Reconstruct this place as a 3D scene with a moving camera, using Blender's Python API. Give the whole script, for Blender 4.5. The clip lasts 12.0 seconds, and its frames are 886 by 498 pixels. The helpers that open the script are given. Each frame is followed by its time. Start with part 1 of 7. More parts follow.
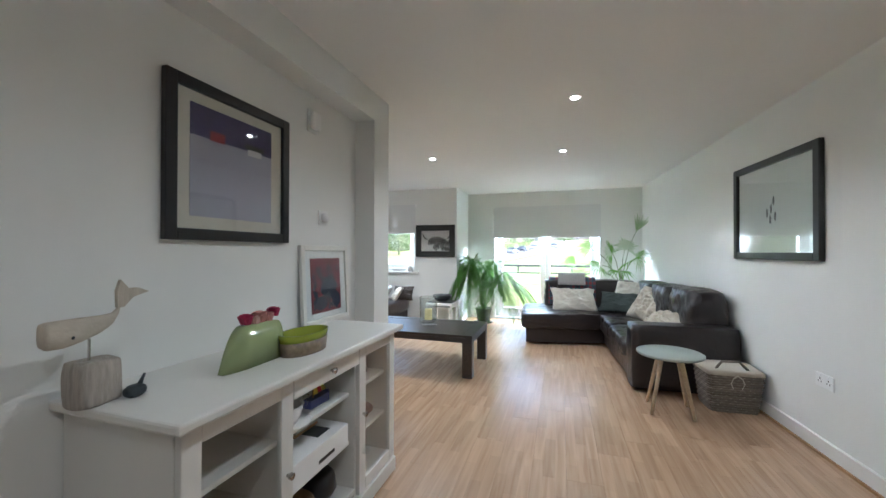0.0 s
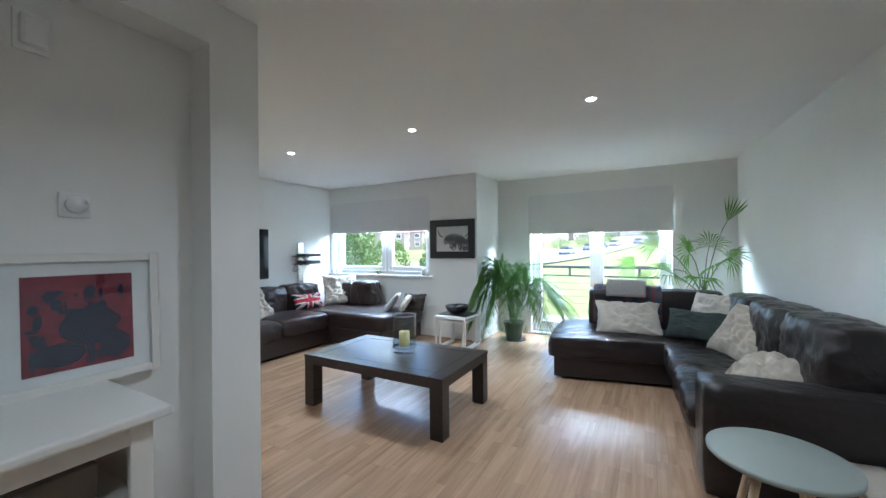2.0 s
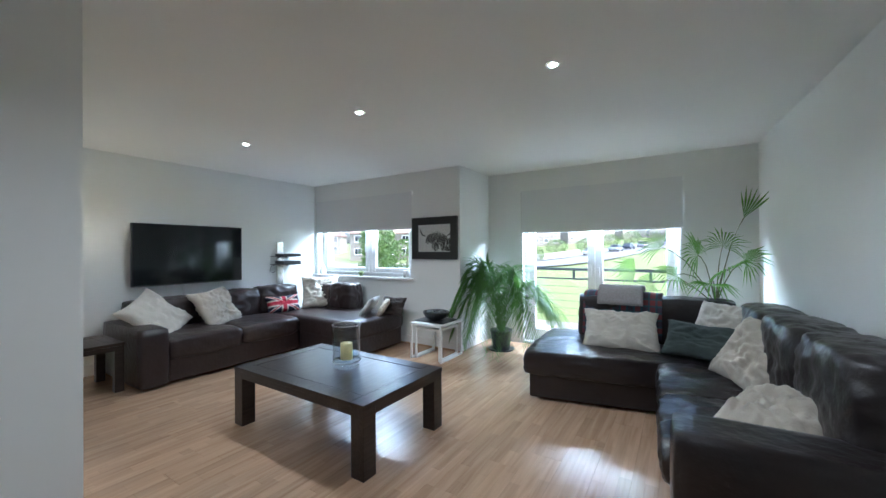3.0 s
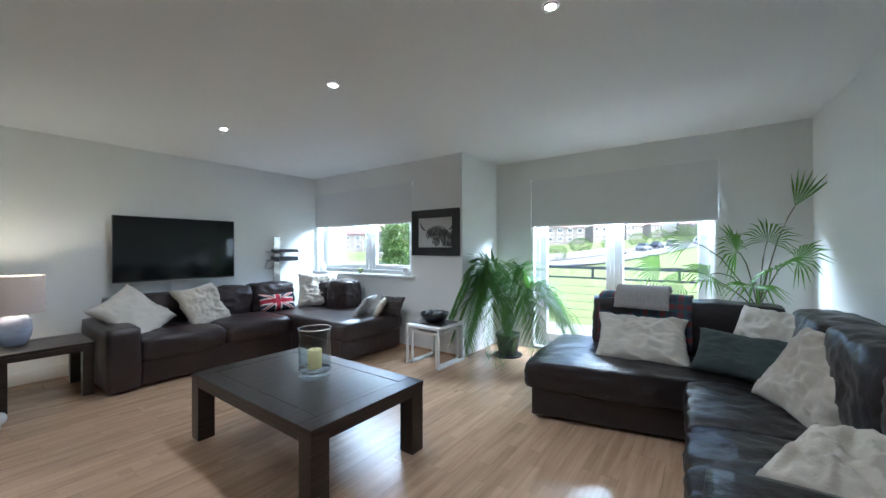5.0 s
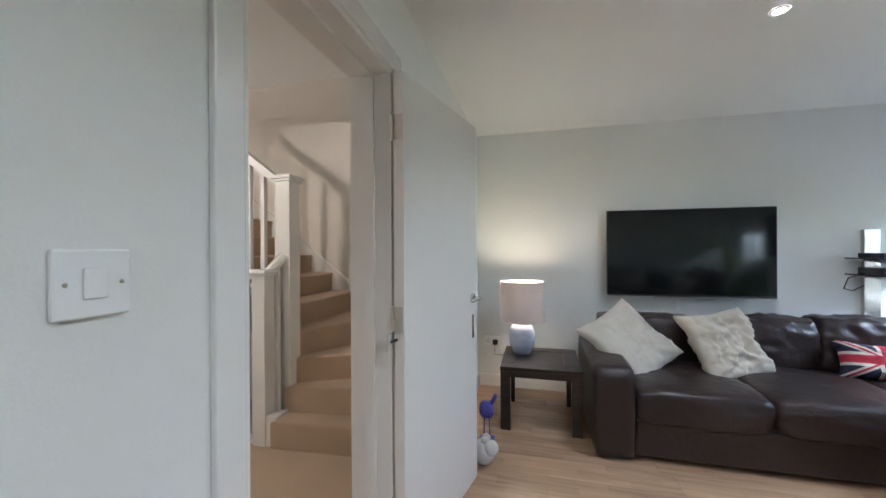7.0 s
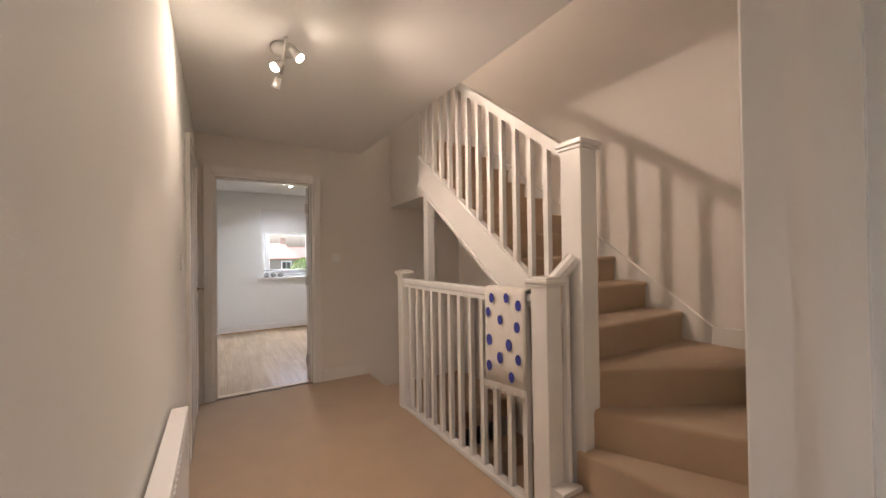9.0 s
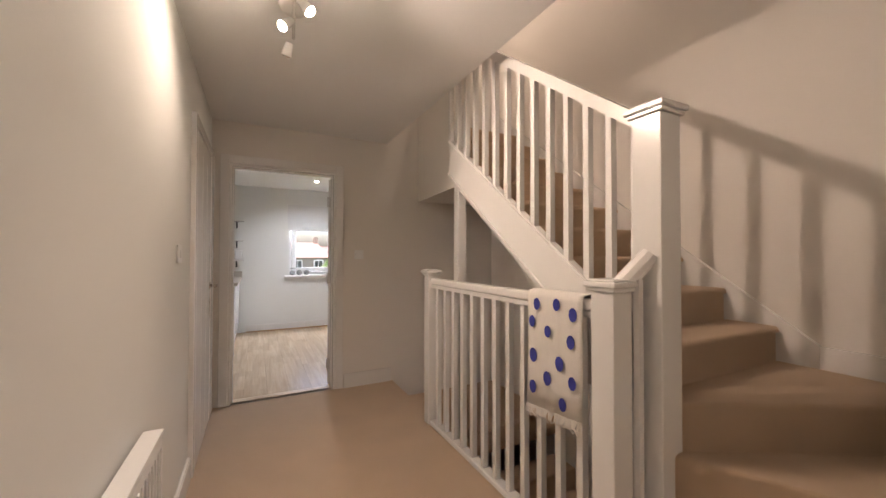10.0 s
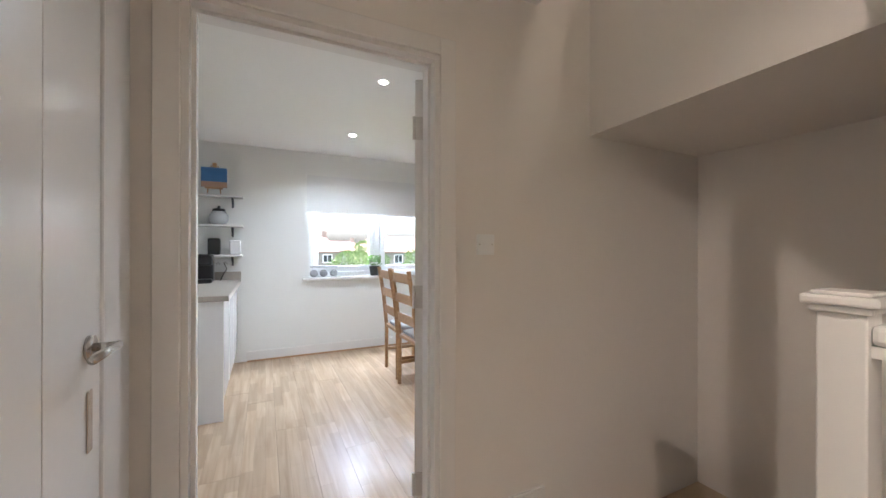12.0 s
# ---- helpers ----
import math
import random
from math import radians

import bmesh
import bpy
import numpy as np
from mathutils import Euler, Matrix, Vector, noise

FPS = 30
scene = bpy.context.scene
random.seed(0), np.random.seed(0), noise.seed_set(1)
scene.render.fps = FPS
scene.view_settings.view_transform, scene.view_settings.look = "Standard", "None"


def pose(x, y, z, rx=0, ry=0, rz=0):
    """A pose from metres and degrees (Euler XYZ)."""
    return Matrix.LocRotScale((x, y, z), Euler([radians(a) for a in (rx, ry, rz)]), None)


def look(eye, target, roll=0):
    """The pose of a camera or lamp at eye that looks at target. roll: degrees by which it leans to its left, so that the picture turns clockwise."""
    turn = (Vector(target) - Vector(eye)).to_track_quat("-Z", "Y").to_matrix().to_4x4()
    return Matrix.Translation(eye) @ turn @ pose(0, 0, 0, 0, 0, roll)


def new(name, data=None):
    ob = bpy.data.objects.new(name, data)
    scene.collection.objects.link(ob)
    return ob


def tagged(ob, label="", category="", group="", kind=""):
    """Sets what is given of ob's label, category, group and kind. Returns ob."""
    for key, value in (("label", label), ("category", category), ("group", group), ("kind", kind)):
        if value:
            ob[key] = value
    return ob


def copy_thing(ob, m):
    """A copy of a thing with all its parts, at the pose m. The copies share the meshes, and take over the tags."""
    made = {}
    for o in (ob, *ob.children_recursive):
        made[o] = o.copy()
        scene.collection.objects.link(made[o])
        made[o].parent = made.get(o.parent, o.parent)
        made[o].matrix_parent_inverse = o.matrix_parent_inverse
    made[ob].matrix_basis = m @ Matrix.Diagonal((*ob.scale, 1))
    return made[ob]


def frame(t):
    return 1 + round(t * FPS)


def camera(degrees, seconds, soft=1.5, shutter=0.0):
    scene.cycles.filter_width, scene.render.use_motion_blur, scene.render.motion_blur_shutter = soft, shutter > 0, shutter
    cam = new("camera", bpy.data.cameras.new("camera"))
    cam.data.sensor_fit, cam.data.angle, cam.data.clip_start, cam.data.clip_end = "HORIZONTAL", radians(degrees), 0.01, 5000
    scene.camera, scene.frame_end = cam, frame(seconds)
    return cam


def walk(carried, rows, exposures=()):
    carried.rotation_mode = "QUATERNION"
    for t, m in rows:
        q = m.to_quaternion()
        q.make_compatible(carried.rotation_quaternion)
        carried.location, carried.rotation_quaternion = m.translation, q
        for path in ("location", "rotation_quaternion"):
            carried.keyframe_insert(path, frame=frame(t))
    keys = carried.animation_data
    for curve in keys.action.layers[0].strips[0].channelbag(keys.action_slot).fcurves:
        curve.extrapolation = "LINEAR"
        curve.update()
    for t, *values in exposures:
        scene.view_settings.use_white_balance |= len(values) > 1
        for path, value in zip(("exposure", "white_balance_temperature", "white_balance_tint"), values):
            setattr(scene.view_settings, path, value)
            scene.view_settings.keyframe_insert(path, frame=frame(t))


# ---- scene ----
cam = camera(100.4, 12.0)
LOOKS = [(0, 3.85, 5450, 6), (2.5, 3.27, 5150, 5), (6.0, 3.13, 5150, 5), (7.0, 3.35, 5400, 8), (7.7, 3.35, 5750, 12), (9.3, 3.35, 6500, 20), (10.5, 3.45, 6300, 17), (12, 3.8, 5800, 13)]
PATH = [
    (0, (0.479, -0.05, 1.257), (-0.128, 1.856, 1.271), 0.1),
    (0.5, (0.481, 0.22, 1.26), (-0.184, 2.107, 1.27), 0.0),
    (1, (0.531, 0.572, 1.26), (-0.196, 2.436, 1.267), -0.2),
    (1.5, (0.665, 0.964, 1.27), (-0.18, 2.777, 1.278), -0.4),
    (2, (0.855, 1.356, 1.294), (-0.116, 3.105, 1.296), -0.5),
    (2.5, (1.006, 1.717, 1.276), (-0.04, 3.422, 1.283), -0.4),
    (3, (1.122, 2.028, 1.282), (0.041, 3.711, 1.289), -0.3),
    (4.8, (1.224, 2.402, 1.234), (0.098, 4.056, 1.242), 0.0),
    (5, (1.108, 2.513, 1.245), (-0.072, 4.128, 1.244), -0.1),
    (5.2, (1.018, 2.553, 1.252), (-0.236, 4.111, 1.253), 0.1),
    (5.5, (0.782, 2.686, 1.271), (-0.676, 4.055, 1.265), -0.1),
    (6, (0.35, 2.881, 1.29), (-1.459, 3.735, 1.282), -0.1),
    (6.5, (-0.109, 3.013, 1.292), (-2.102, 3.182, 1.283), -0.1),
    (7, (-0.554, 3.02, 1.292), (-2.49, 2.52, 1.29), -0.3),
    (7.2, (-0.692, 3.023, 1.291), (-2.554, 2.293, 1.295), -0.4),
    (7.5, (-0.889, 2.977, 1.293), (-2.571, 1.896, 1.302), -0.2),
    (7.7, (-0.969, 2.878, 1.296), (-2.575, 1.687, 1.301), -0.6),
    (9.3, (-1.367, 2.454, 1.272), (-2.324, 0.699, 1.303), -0.3),
    (9.5, (-1.405, 2.42, 1.268), (-2.339, 0.652, 1.303), -0.0),
    (10, (-1.462, 2.185, 1.247), (-2.364, 0.4, 1.28), 0.1),
    (10.5, (-1.521, 1.792, 1.232), (-2.39, -0.009, 1.257), 0.3),
    (11, (-1.518, 1.218, 1.212), (-2.384, -0.585, 1.234), 0.2),
    (11.5, (-1.529, 0.59, 1.22), (-2.389, -1.216, 1.235), 0.4),
    (12, (-1.486, 0.002, 1.229), (-2.357, -1.798, 1.231), 0.1),
]
walk(cam, [(t, look(eye, target, roll)) for t, eye, target, roll in PATH], LOOKS)

# ---- light ----
world = bpy.data.worlds.new("sky")
scene.world = world
world.use_nodes = True
wn, wl = world.node_tree.nodes, world.node_tree.links
sky = wn.new("ShaderNodeTexSky")
sky.sky_type, sky.sun_disc, sky.sun_elevation, sky.sun_rotation = "NISHITA", False, radians(58), radians(95)
sky.air_density, sky.dust_density, sky.ozone_density = 1.0, 6.0, 1.0
wl.new(sky.outputs[0], wn["Background"].inputs[0])
wn["Background"].inputs[1].default_value = 0.11



def lamp(kind, name, m, energy, colour, **more):
    d = bpy.data.lights.new(name, kind)
    d.energy, d.color = energy, colour
    for k, v in more.items():
        if k == "size":
            if kind == "AREA":
                d.size = v
            else:
                d.shadow_soft_size = v
        if k == "cone":
            d.spot_size, d.spot_blend = radians(v), 0.6
    ob = new(name, d)
    ob.matrix_world = m
    return ob


sun = lamp("SUN", "sun", look((18, -2, 30), (0, 0, 0)), 1.0, (1.0, 0.96, 0.9))
sun.data.angle = radians(12)

DOWN = 5.4  # watts of a ceiling downlight
HALL = 5.0  # watts of a hall spotlight


def daylight(x, y, z, w, h, aim, watts):
    """The sky's light coming in under the head of a window's opening."""
    ob = lamp("AREA", "window_daylight", look((x, y, z), (x + aim[0], y + aim[1], z + aim[2])), watts, (0.90, 0.97, 1.0), size=w)
    ob.data.shape, ob.data.size_y = "RECTANGLE", h
    return ob


daylight(-2.99, 6.31, 1.82, 0.9, 0.26, (0, -1, -0.8), 14.0)
daylight(0.21, 7.14, 1.76, 0.9, 0.26, (0, -1, -0.8), 26.0)
daylight(-2.90, -4.82, 1.88, 0.9, 0.26, (0, 1, -0.8), 6.5)


# ---- materials ----
def mat(name, colour, rough=0.5, metal=0.0, vary=0.12, scale=6.0, bump=0.0, bscale=60.0, stretch=(1, 1, 1), rand=0.0, coat=0.0, sheen=0.0, trans=0.0):
    m = bpy.data.materials.new(name)
    m.use_nodes = True
    n, l = m.node_tree.nodes, m.node_tree.links
    b = n["Principled BSDF"]
    b.inputs["Roughness"].default_value, b.inputs["Metallic"].default_value = rough, metal
    b.inputs["Coat Weight"].default_value, b.inputs["Sheen Weight"].default_value = coat, sheen
    b.inputs["Transmission Weight"].default_value = trans
    tc, mp, nz = n.new("ShaderNodeTexCoord"), n.new("ShaderNodeMapping"), n.new("ShaderNodeTexNoise")
    mp.inputs["Scale"].default_value = stretch
    nz.inputs["Scale"].default_value, nz.inputs["Detail"].default_value = scale, 6
    l.new(tc.outputs["Object"], mp.inputs[0])
    l.new(mp.outputs[0], nz.inputs[0])
    ramp = n.new("ShaderNodeMix")
    ramp.data_type = "RGBA"
    c = Vector(colour)
    ramp.inputs[6].default_value = (*(c * (1 - vary)), 1)
    ramp.inputs[7].default_value = (*[min(1, v) for v in c * (1 + vary)], 1)
    l.new(nz.outputs[0], ramp.inputs[0])
    out = ramp.outputs[2]
    if rand:
        oi, hs = n.new("ShaderNodeObjectInfo"), n.new("ShaderNodeHueSaturation")
        mr = n.new("ShaderNodeMapRange")
        mr.inputs[3].default_value, mr.inputs[4].default_value = 1 - rand, 1 + rand
        l.new(oi.outputs["Random"], mr.inputs[0])
        l.new(mr.outputs[0], hs.inputs["Value"])
        l.new(out, hs.inputs["Color"])
        out = hs.outputs[0]
    l.new(out, b.inputs["Base Color"])
    if bump:
        n2, bp = n.new("ShaderNodeTexNoise"), n.new("ShaderNodeBump")
        n2.inputs["Scale"].default_value, n2.inputs["Detail"].default_value = bscale, 5
        bp.inputs["Strength"].default_value, bp.inputs["Distance"].default_value = bump, 0.01
        l.new(mp.outputs[0], n2.inputs[0])
        l.new(n2.outputs[0], bp.inputs["Height"])
        l.new(bp.outputs[0], b.inputs["Normal"])
    return m


def wood(name, dark, light, rough, grain, rand=0.1, bump=0.05, strips=0.0):
    """Grain along local y; grain: scale across. Offsets per piece by the object's random number."""
    m = bpy.data.materials.new(name)
    m.use_nodes = True
    n, l = m.node_tree.nodes, m.node_tree.links
    b = n["Principled BSDF"]
    b.inputs["Roughness"].default_value = rough
    tc, mp, oi = n.new("ShaderNodeTexCoord"), n.new("ShaderNodeMapping"), n.new("ShaderNodeObjectInfo")
    mul = n.new("ShaderNodeMath")
    mul.operation = "MULTIPLY"
    mul.inputs[1].default_value = 37.0
    l.new(oi.outputs["Random"], mul.inputs[0])
    l.new(mul.outputs[0], mp.inputs["Location"])
    mp.inputs["Scale"].default_value = (1, 0.06, 1)
    l.new(tc.outputs["Object"], mp.inputs[0])
    nz = n.new("ShaderNodeTexNoise")
    nz.inputs["Scale"].default_value, nz.inputs["Detail"].default_value, nz.inputs["Distortion"].default_value = grain, 8, 0.6
    l.new(mp.outputs[0], nz.inputs[0])
    mix = n.new("ShaderNodeMix")
    mix.data_type = "RGBA"
    mix.inputs[6].default_value, mix.inputs[7].default_value = (*dark, 1), (*light, 1)
    ct = n.new("ShaderNodeMapRange")
    ct.inputs[1].default_value, ct.inputs[2].default_value = 0.3, 0.7
    l.new(nz.outputs[0], ct.inputs[0])
    l.new(ct.outputs[0], mix.inputs[0])
    hs, mr = n.new("ShaderNodeHueSaturation"), n.new("ShaderNodeMapRange")
    mr.inputs[3].default_value, mr.inputs[4].default_value = 1 - rand, 1 + rand
    l.new(oi.outputs["Random"], mr.inputs[0])
    l.new(mr.outputs[0], hs.inputs["Value"])
    l.new(mix.outputs[2], hs.inputs["Color"])
    l.new(hs.outputs[0], b.inputs["Base Color"])
    bp = n.new("ShaderNodeBump")
    bp.inputs["Strength"].default_value, bp.inputs["Distance"].default_value = bump, 0.004
    l.new(nz.outputs[0], bp.inputs["Height"])
    l.new(bp.outputs[0], b.inputs["Normal"])
    return m


def strip_laminate(name, dark, light, rough):
    """Boards of three printed strips with staggered ends; grain along local y."""
    m = wood(name, dark, light, rough, 30, 0.05, 0.03)
    n, l = m.node_tree.nodes, m.node_tree.links
    b = n["Principled BSDF"]

    def op(kind, a, c):
        q = n.new("ShaderNodeMath")
        q.operation = kind
        for i, v in enumerate((a, c)):
            if isinstance(v, (int, float)):
                q.inputs[i].default_value = v
            else:
                l.new(v, q.inputs[i])
        return q.outputs[0]
    tc, sep, oi = n.new("ShaderNodeTexCoord"), n.new("ShaderNodeSeparateXYZ"), n.new("ShaderNodeObjectInfo")
    l.new(tc.outputs["Object"], sep.inputs[0])
    col = op("FLOOR", op("DIVIDE", sep.outputs[0], 0.0634), 0.0)
    run = op("ADD", op("DIVIDE", sep.outputs[1], 0.43), op("ADD", op("MULTIPLY", col, 0.37), oi.outputs["Random"]))
    row = op("FLOOR", run, 0.0)
    cell, wn_ = n.new("ShaderNodeCombineXYZ"), n.new("ShaderNodeTexWhiteNoise")
    l.new(col, cell.inputs[0])
    l.new(row, cell.inputs[1])
    l.new(oi.outputs["Random"], cell.inputs[2])
    l.new(cell.outputs[0], wn_.inputs["Vector"])
    mr, hs = n.new("ShaderNodeMapRange"), n.new("ShaderNodeHueSaturation")
    mr.inputs[3].default_value, mr.inputs[4].default_value = 0.89, 1.09
    l.new(wn_.outputs["Value"], mr.inputs[0])
    end = op("LESS_THAN", op("FRACT", run, 0.0), 0.006)
    side = op("LESS_THAN", op("FRACT", op("DIVIDE", sep.outputs[0], 0.0634), 0.0), 0.02)
    line_ = op("MULTIPLY", op("MAXIMUM", end, side), 0.16)
    l.new(op("SUBTRACT", mr.outputs[0], line_), hs.inputs["Value"])
    l.new(b.inputs["Base Color"].links[0].from_socket, hs.inputs["Color"])
    l.new(hs.outputs[0], b.inputs["Base Color"])
    return m


def glow(name, colour, strength):
    m = bpy.data.materials.new(name)
    m.use_nodes = True
    b = m.node_tree.nodes["Principled BSDF"]
    b.inputs["Base Color"].default_value = (*colour, 1)
    b.inputs["Emission Color"].default_value = (*colour, 1)
    b.inputs["Emission Strength"].default_value = strength
    return m


def clear(name, tint=(1, 1, 1), gloss=0.08):
    """A thin pane: light goes straight through, with a weak mirror on top."""
    m = bpy.data.materials.new(name)
    m.use_nodes = True
    n, l = m.node_tree.nodes, m.node_tree.links
    n.remove(n["Principled BSDF"])
    t, g, mx, fr = n.new("ShaderNodeBsdfTransparent"), n.new("ShaderNodeBsdfGlossy"), n.new("ShaderNodeMixShader"), n.new("ShaderNodeLayerWeight")
    t.inputs[0].default_value = (*tint, 1)
    g.inputs["Roughness"].default_value = 0.02
    fr.inputs[0].default_value = 0.5
    pw, ad = n.new("ShaderNodeMath"), n.new("ShaderNodeMath")
    pw.operation, pw.inputs[1].default_value = "POWER", 4.0
    ad.operation, ad.inputs[1].default_value = "ADD", gloss / 2
    l.new(fr.outputs["Facing"], pw.inputs[0])
    l.new(pw.outputs[0], ad.inputs[0])
    l.new(ad.outputs[0], mx.inputs[0])
    l.new(t.outputs[0], mx.inputs[1])
    l.new(g.outputs[0], mx.inputs[2])
    l.new(mx.outputs[0], n["Material Output"].inputs[0])
    return m


def cloth_blind(name, colour, through_light):
    m = mat(name, colour, 0.9, vary=0.03, scale=3, bump=0.1, bscale=400)
    n, l = m.node_tree.nodes, m.node_tree.links
    t, mx = n.new("ShaderNodeBsdfTranslucent"), n.new("ShaderNodeMixShader")
    t.inputs[0].default_value = (*colour, 1)
    mx.inputs[0].default_value = through_light
    l.new(n["Principled BSDF"].outputs[0], mx.inputs[1])
    l.new(t.outputs[0], mx.inputs[2])
    l.new(mx.outputs[0], n["Material Output"].inputs[0])
    return m


def leafy(name, colour):
    m = mat(name, colour, 0.4, vary=0.4, scale=7)
    n, l = m.node_tree.nodes, m.node_tree.links
    t, mx = n.new("ShaderNodeBsdfTranslucent"), n.new("ShaderNodeMixShader")
    t.inputs[0].default_value = (colour[0] * 1.6, colour[1] * 1.7, colour[2], 1)
    mx.inputs[0].default_value = 0.4
    l.new(n["Principled BSDF"].outputs[0], mx.inputs[1])
    l.new(t.outputs[0], mx.inputs[2])
    l.new(mx.outputs[0], n["Material Output"].inputs[0])
    return m


WALL = mat("wall_paint", (0.78, 0.79, 0.77), 0.75, vary=0.025, scale=1.5, bump=0.06, bscale=180)
HALLW = mat("hall_wall_paint", (0.77, 0.74, 0.70), 0.7, vary=0.025, scale=1.5, bump=0.06, bscale=180)
CEIL = mat("ceiling_paint", (0.80, 0.80, 0.79), 0.85, vary=0.02, scale=1.2, bump=0.05, bscale=150)
GLOSSW = mat("white_gloss_paint", (0.80, 0.79, 0.77), 0.22, vary=0.02, scale=4, bump=0.02, bscale=40)
UPVC = mat("white_plastic", (0.82, 0.83, 0.83), 0.3, vary=0.02, scale=5)
SATINW = mat("white_furniture_paint", (0.74, 0.73, 0.69), 0.35, vary=0.03, scale=5, bump=0.02, bscale=30)
OAK = strip_laminate("oak_laminate", (0.37, 0.235, 0.142), (0.50, 0.34, 0.22), 0.25)
PALEOAK = strip_laminate("pale_oak_laminate", (0.42, 0.30, 0.195), (0.56, 0.425, 0.295), 0.25)
DARKWOOD = wood("espresso_wood", (0.009, 0.006, 0.005), (0.036, 0.025, 0.020), 0.28, 60, 0.1, 0.35)
CHAIROAK = wood("chair_oak", (0.30, 0.16, 0.07), (0.44, 0.26, 0.12), 0.4, 40, 0.08, 0.05)
PALEWOOD = wood("pale_beech", (0.50, 0.37, 0.24), (0.62, 0.48, 0.33), 0.5, 40, 0.08, 0.05)
LEATHER = mat("dark_brown_leather", (0.030, 0.020, 0.019), 0.34, vary=0.35, scale=4, bump=0.55, bscale=22)
LEATHER_R = mat("black_brown_leather", (0.020, 0.0155, 0.0155), 0.30, vary=0.35, scale=4, bump=0.8, bscale=15)
CARPET = mat("beige_carpet", (0.60, 0.43, 0.275), 0.95, vary=0.12, scale=5, bump=0.9, bscale=420, sheen=0.3)
LINEN = mat("cream_linen", (0.56, 0.52, 0.45), 0.9, vary=0.08, scale=12, bump=0.3, bscale=120, sheen=0.2)
LINEN2 = mat("oatmeal_linen", (0.50, 0.45, 0.37), 0.9, vary=0.1, scale=12, bump=0.3, bscale=120, sheen=0.2)
GREYCLOTH = mat("grey_cushion_cloth", (0.40, 0.40, 0.40), 0.9, vary=0.1, scale=20, bump=0.3, bscale=150)
TARTAN_G = mat("dark_green_tartan", (0.05, 0.065, 0.06), 0.9, vary=0.5, scale=9, bump=0.3, bscale=120)
BLACKF = mat("black_frame_paint", (0.012, 0.012, 0.013), 0.35, vary=0.2, scale=20)
BLACKP = mat("black_plastic", (0.012, 0.012, 0.013), 0.3, vary=0.2, scale=20)
CHROME = mat("brushed_steel", (0.62, 0.60, 0.57), 0.25, 1.0, vary=0.05, scale=30)
HINGE = mat("satin_hinge_steel", (0.60, 0.58, 0.55), 0.45, 0.5, vary=0.08, scale=40)
DARKMETAL = mat("dark_grey_metal", (0.06, 0.07, 0.075), 0.4, 0.6, vary=0.1, scale=20)
SCREEN = mat("tv_screen", (0.006, 0.007, 0.008), 0.08, vary=0.05, scale=3)
MOUNT = mat("cream_mount_card", (0.66, 0.62, 0.54), 0.8, vary=0.03, scale=8)
GLASS = clear("window_glass")
VGLASS = clear("vase_glass", (0.93, 0.95, 0.95))
PGLASS = clear("picture_glass", (0.97, 0.98, 0.98))
BLIND = cloth_blind("roller_blind_cloth", (0.72, 0.73, 0.73), 0.006)
SHADE = cloth_blind("lampshade_linen", (0.54, 0.47, 0.45), 0.02)
LEAF = leafy("palm_leaf", (0.085, 0.175, 0.045))
LEAF2 = leafy("fan_palm_leaf", (0.11, 0.23, 0.045))
STEM = mat("palm_stem", (0.10, 0.12, 0.04), 0.6, vary=0.3, scale=20)
SOIL = mat("potting_soil", (0.03, 0.02, 0.015), 0.95, vary=0.4, scale=60, bump=0.8, bscale=80)
WICKER = mat("grey_wicker", (0.20, 0.17, 0.14), 0.7, vary=0.35, scale=50, rand=0.2)
WICKERB = mat("brown_wicker", (0.25, 0.16, 0.085), 0.7, vary=0.3, scale=50, rand=0.2)
WAX = mat("candle_wax", (0.75, 0.66, 0.33), 0.5, vary=0.05, scale=10)
LIGHTBULB = glow("lit_bulb", (1.0, 0.93, 0.82), 14.0)
HALLBULB = glow("lit_warm_bulb", (1.0, 0.86, 0.62), 25.0)


# ---- mesh helpers ----
def bx(bm, x0, x1, y0, y1, z0, z1, bev=0.0, seg=2):
    vs = [bm.verts.new((x, y, z)) for x in (x0, x1) for y in (y0, y1) for z in (z0, z1)]
    q = [(0, 1, 3, 2), (4, 6, 7, 5), (0, 4, 5, 1), (2, 3, 7, 6), (0, 2, 6, 4), (1, 5, 7, 3)]
    fs = [bm.faces.new([vs[i] for i in f]) for f in q]
    if bev:
        es = list({e for f in fs for e in f.edges})
        bmesh.ops.bevel(bm, geom=es, offset=bev, segments=seg, profile=0.5, affect="EDGES")
    return vs


def cy(bm, x, y, z0, z1, r0, r1=None, n=24, caps=True):
    r1 = r0 if r1 is None else r1
    lo = [bm.verts.new((x + r0 * math.cos(a), y + r0 * math.sin(a), z0)) for a in [2 * math.pi * i / n for i in range(n)]]
    hi = [bm.verts.new((x + r1 * math.cos(a), y + r1 * math.sin(a), z1)) for a in [2 * math.pi * i / n for i in range(n)]]
    for i in range(n):
        bm.faces.new((lo[i], lo[(i + 1) % n], hi[(i + 1) % n], hi[i]))
    if caps:
        bm.faces.new(lo[::-1])
        bm.faces.new(hi)


def lathe(bm, profile, n=32, x=0, y=0):
    """profile: (radius, z) from bottom to top."""
    rings = [[bm.verts.new((x + max(r, 0.0004) * math.cos(2 * math.pi * i / n), y + max(r, 0.0004) * math.sin(2 * math.pi * i / n), z)) for i in range(n)] for r, z in profile]
    for a, b in zip(rings, rings[1:]):
        for i in range(n):
            bm.faces.new((a[i], a[(i + 1) % n], b[(i + 1) % n], b[i]))


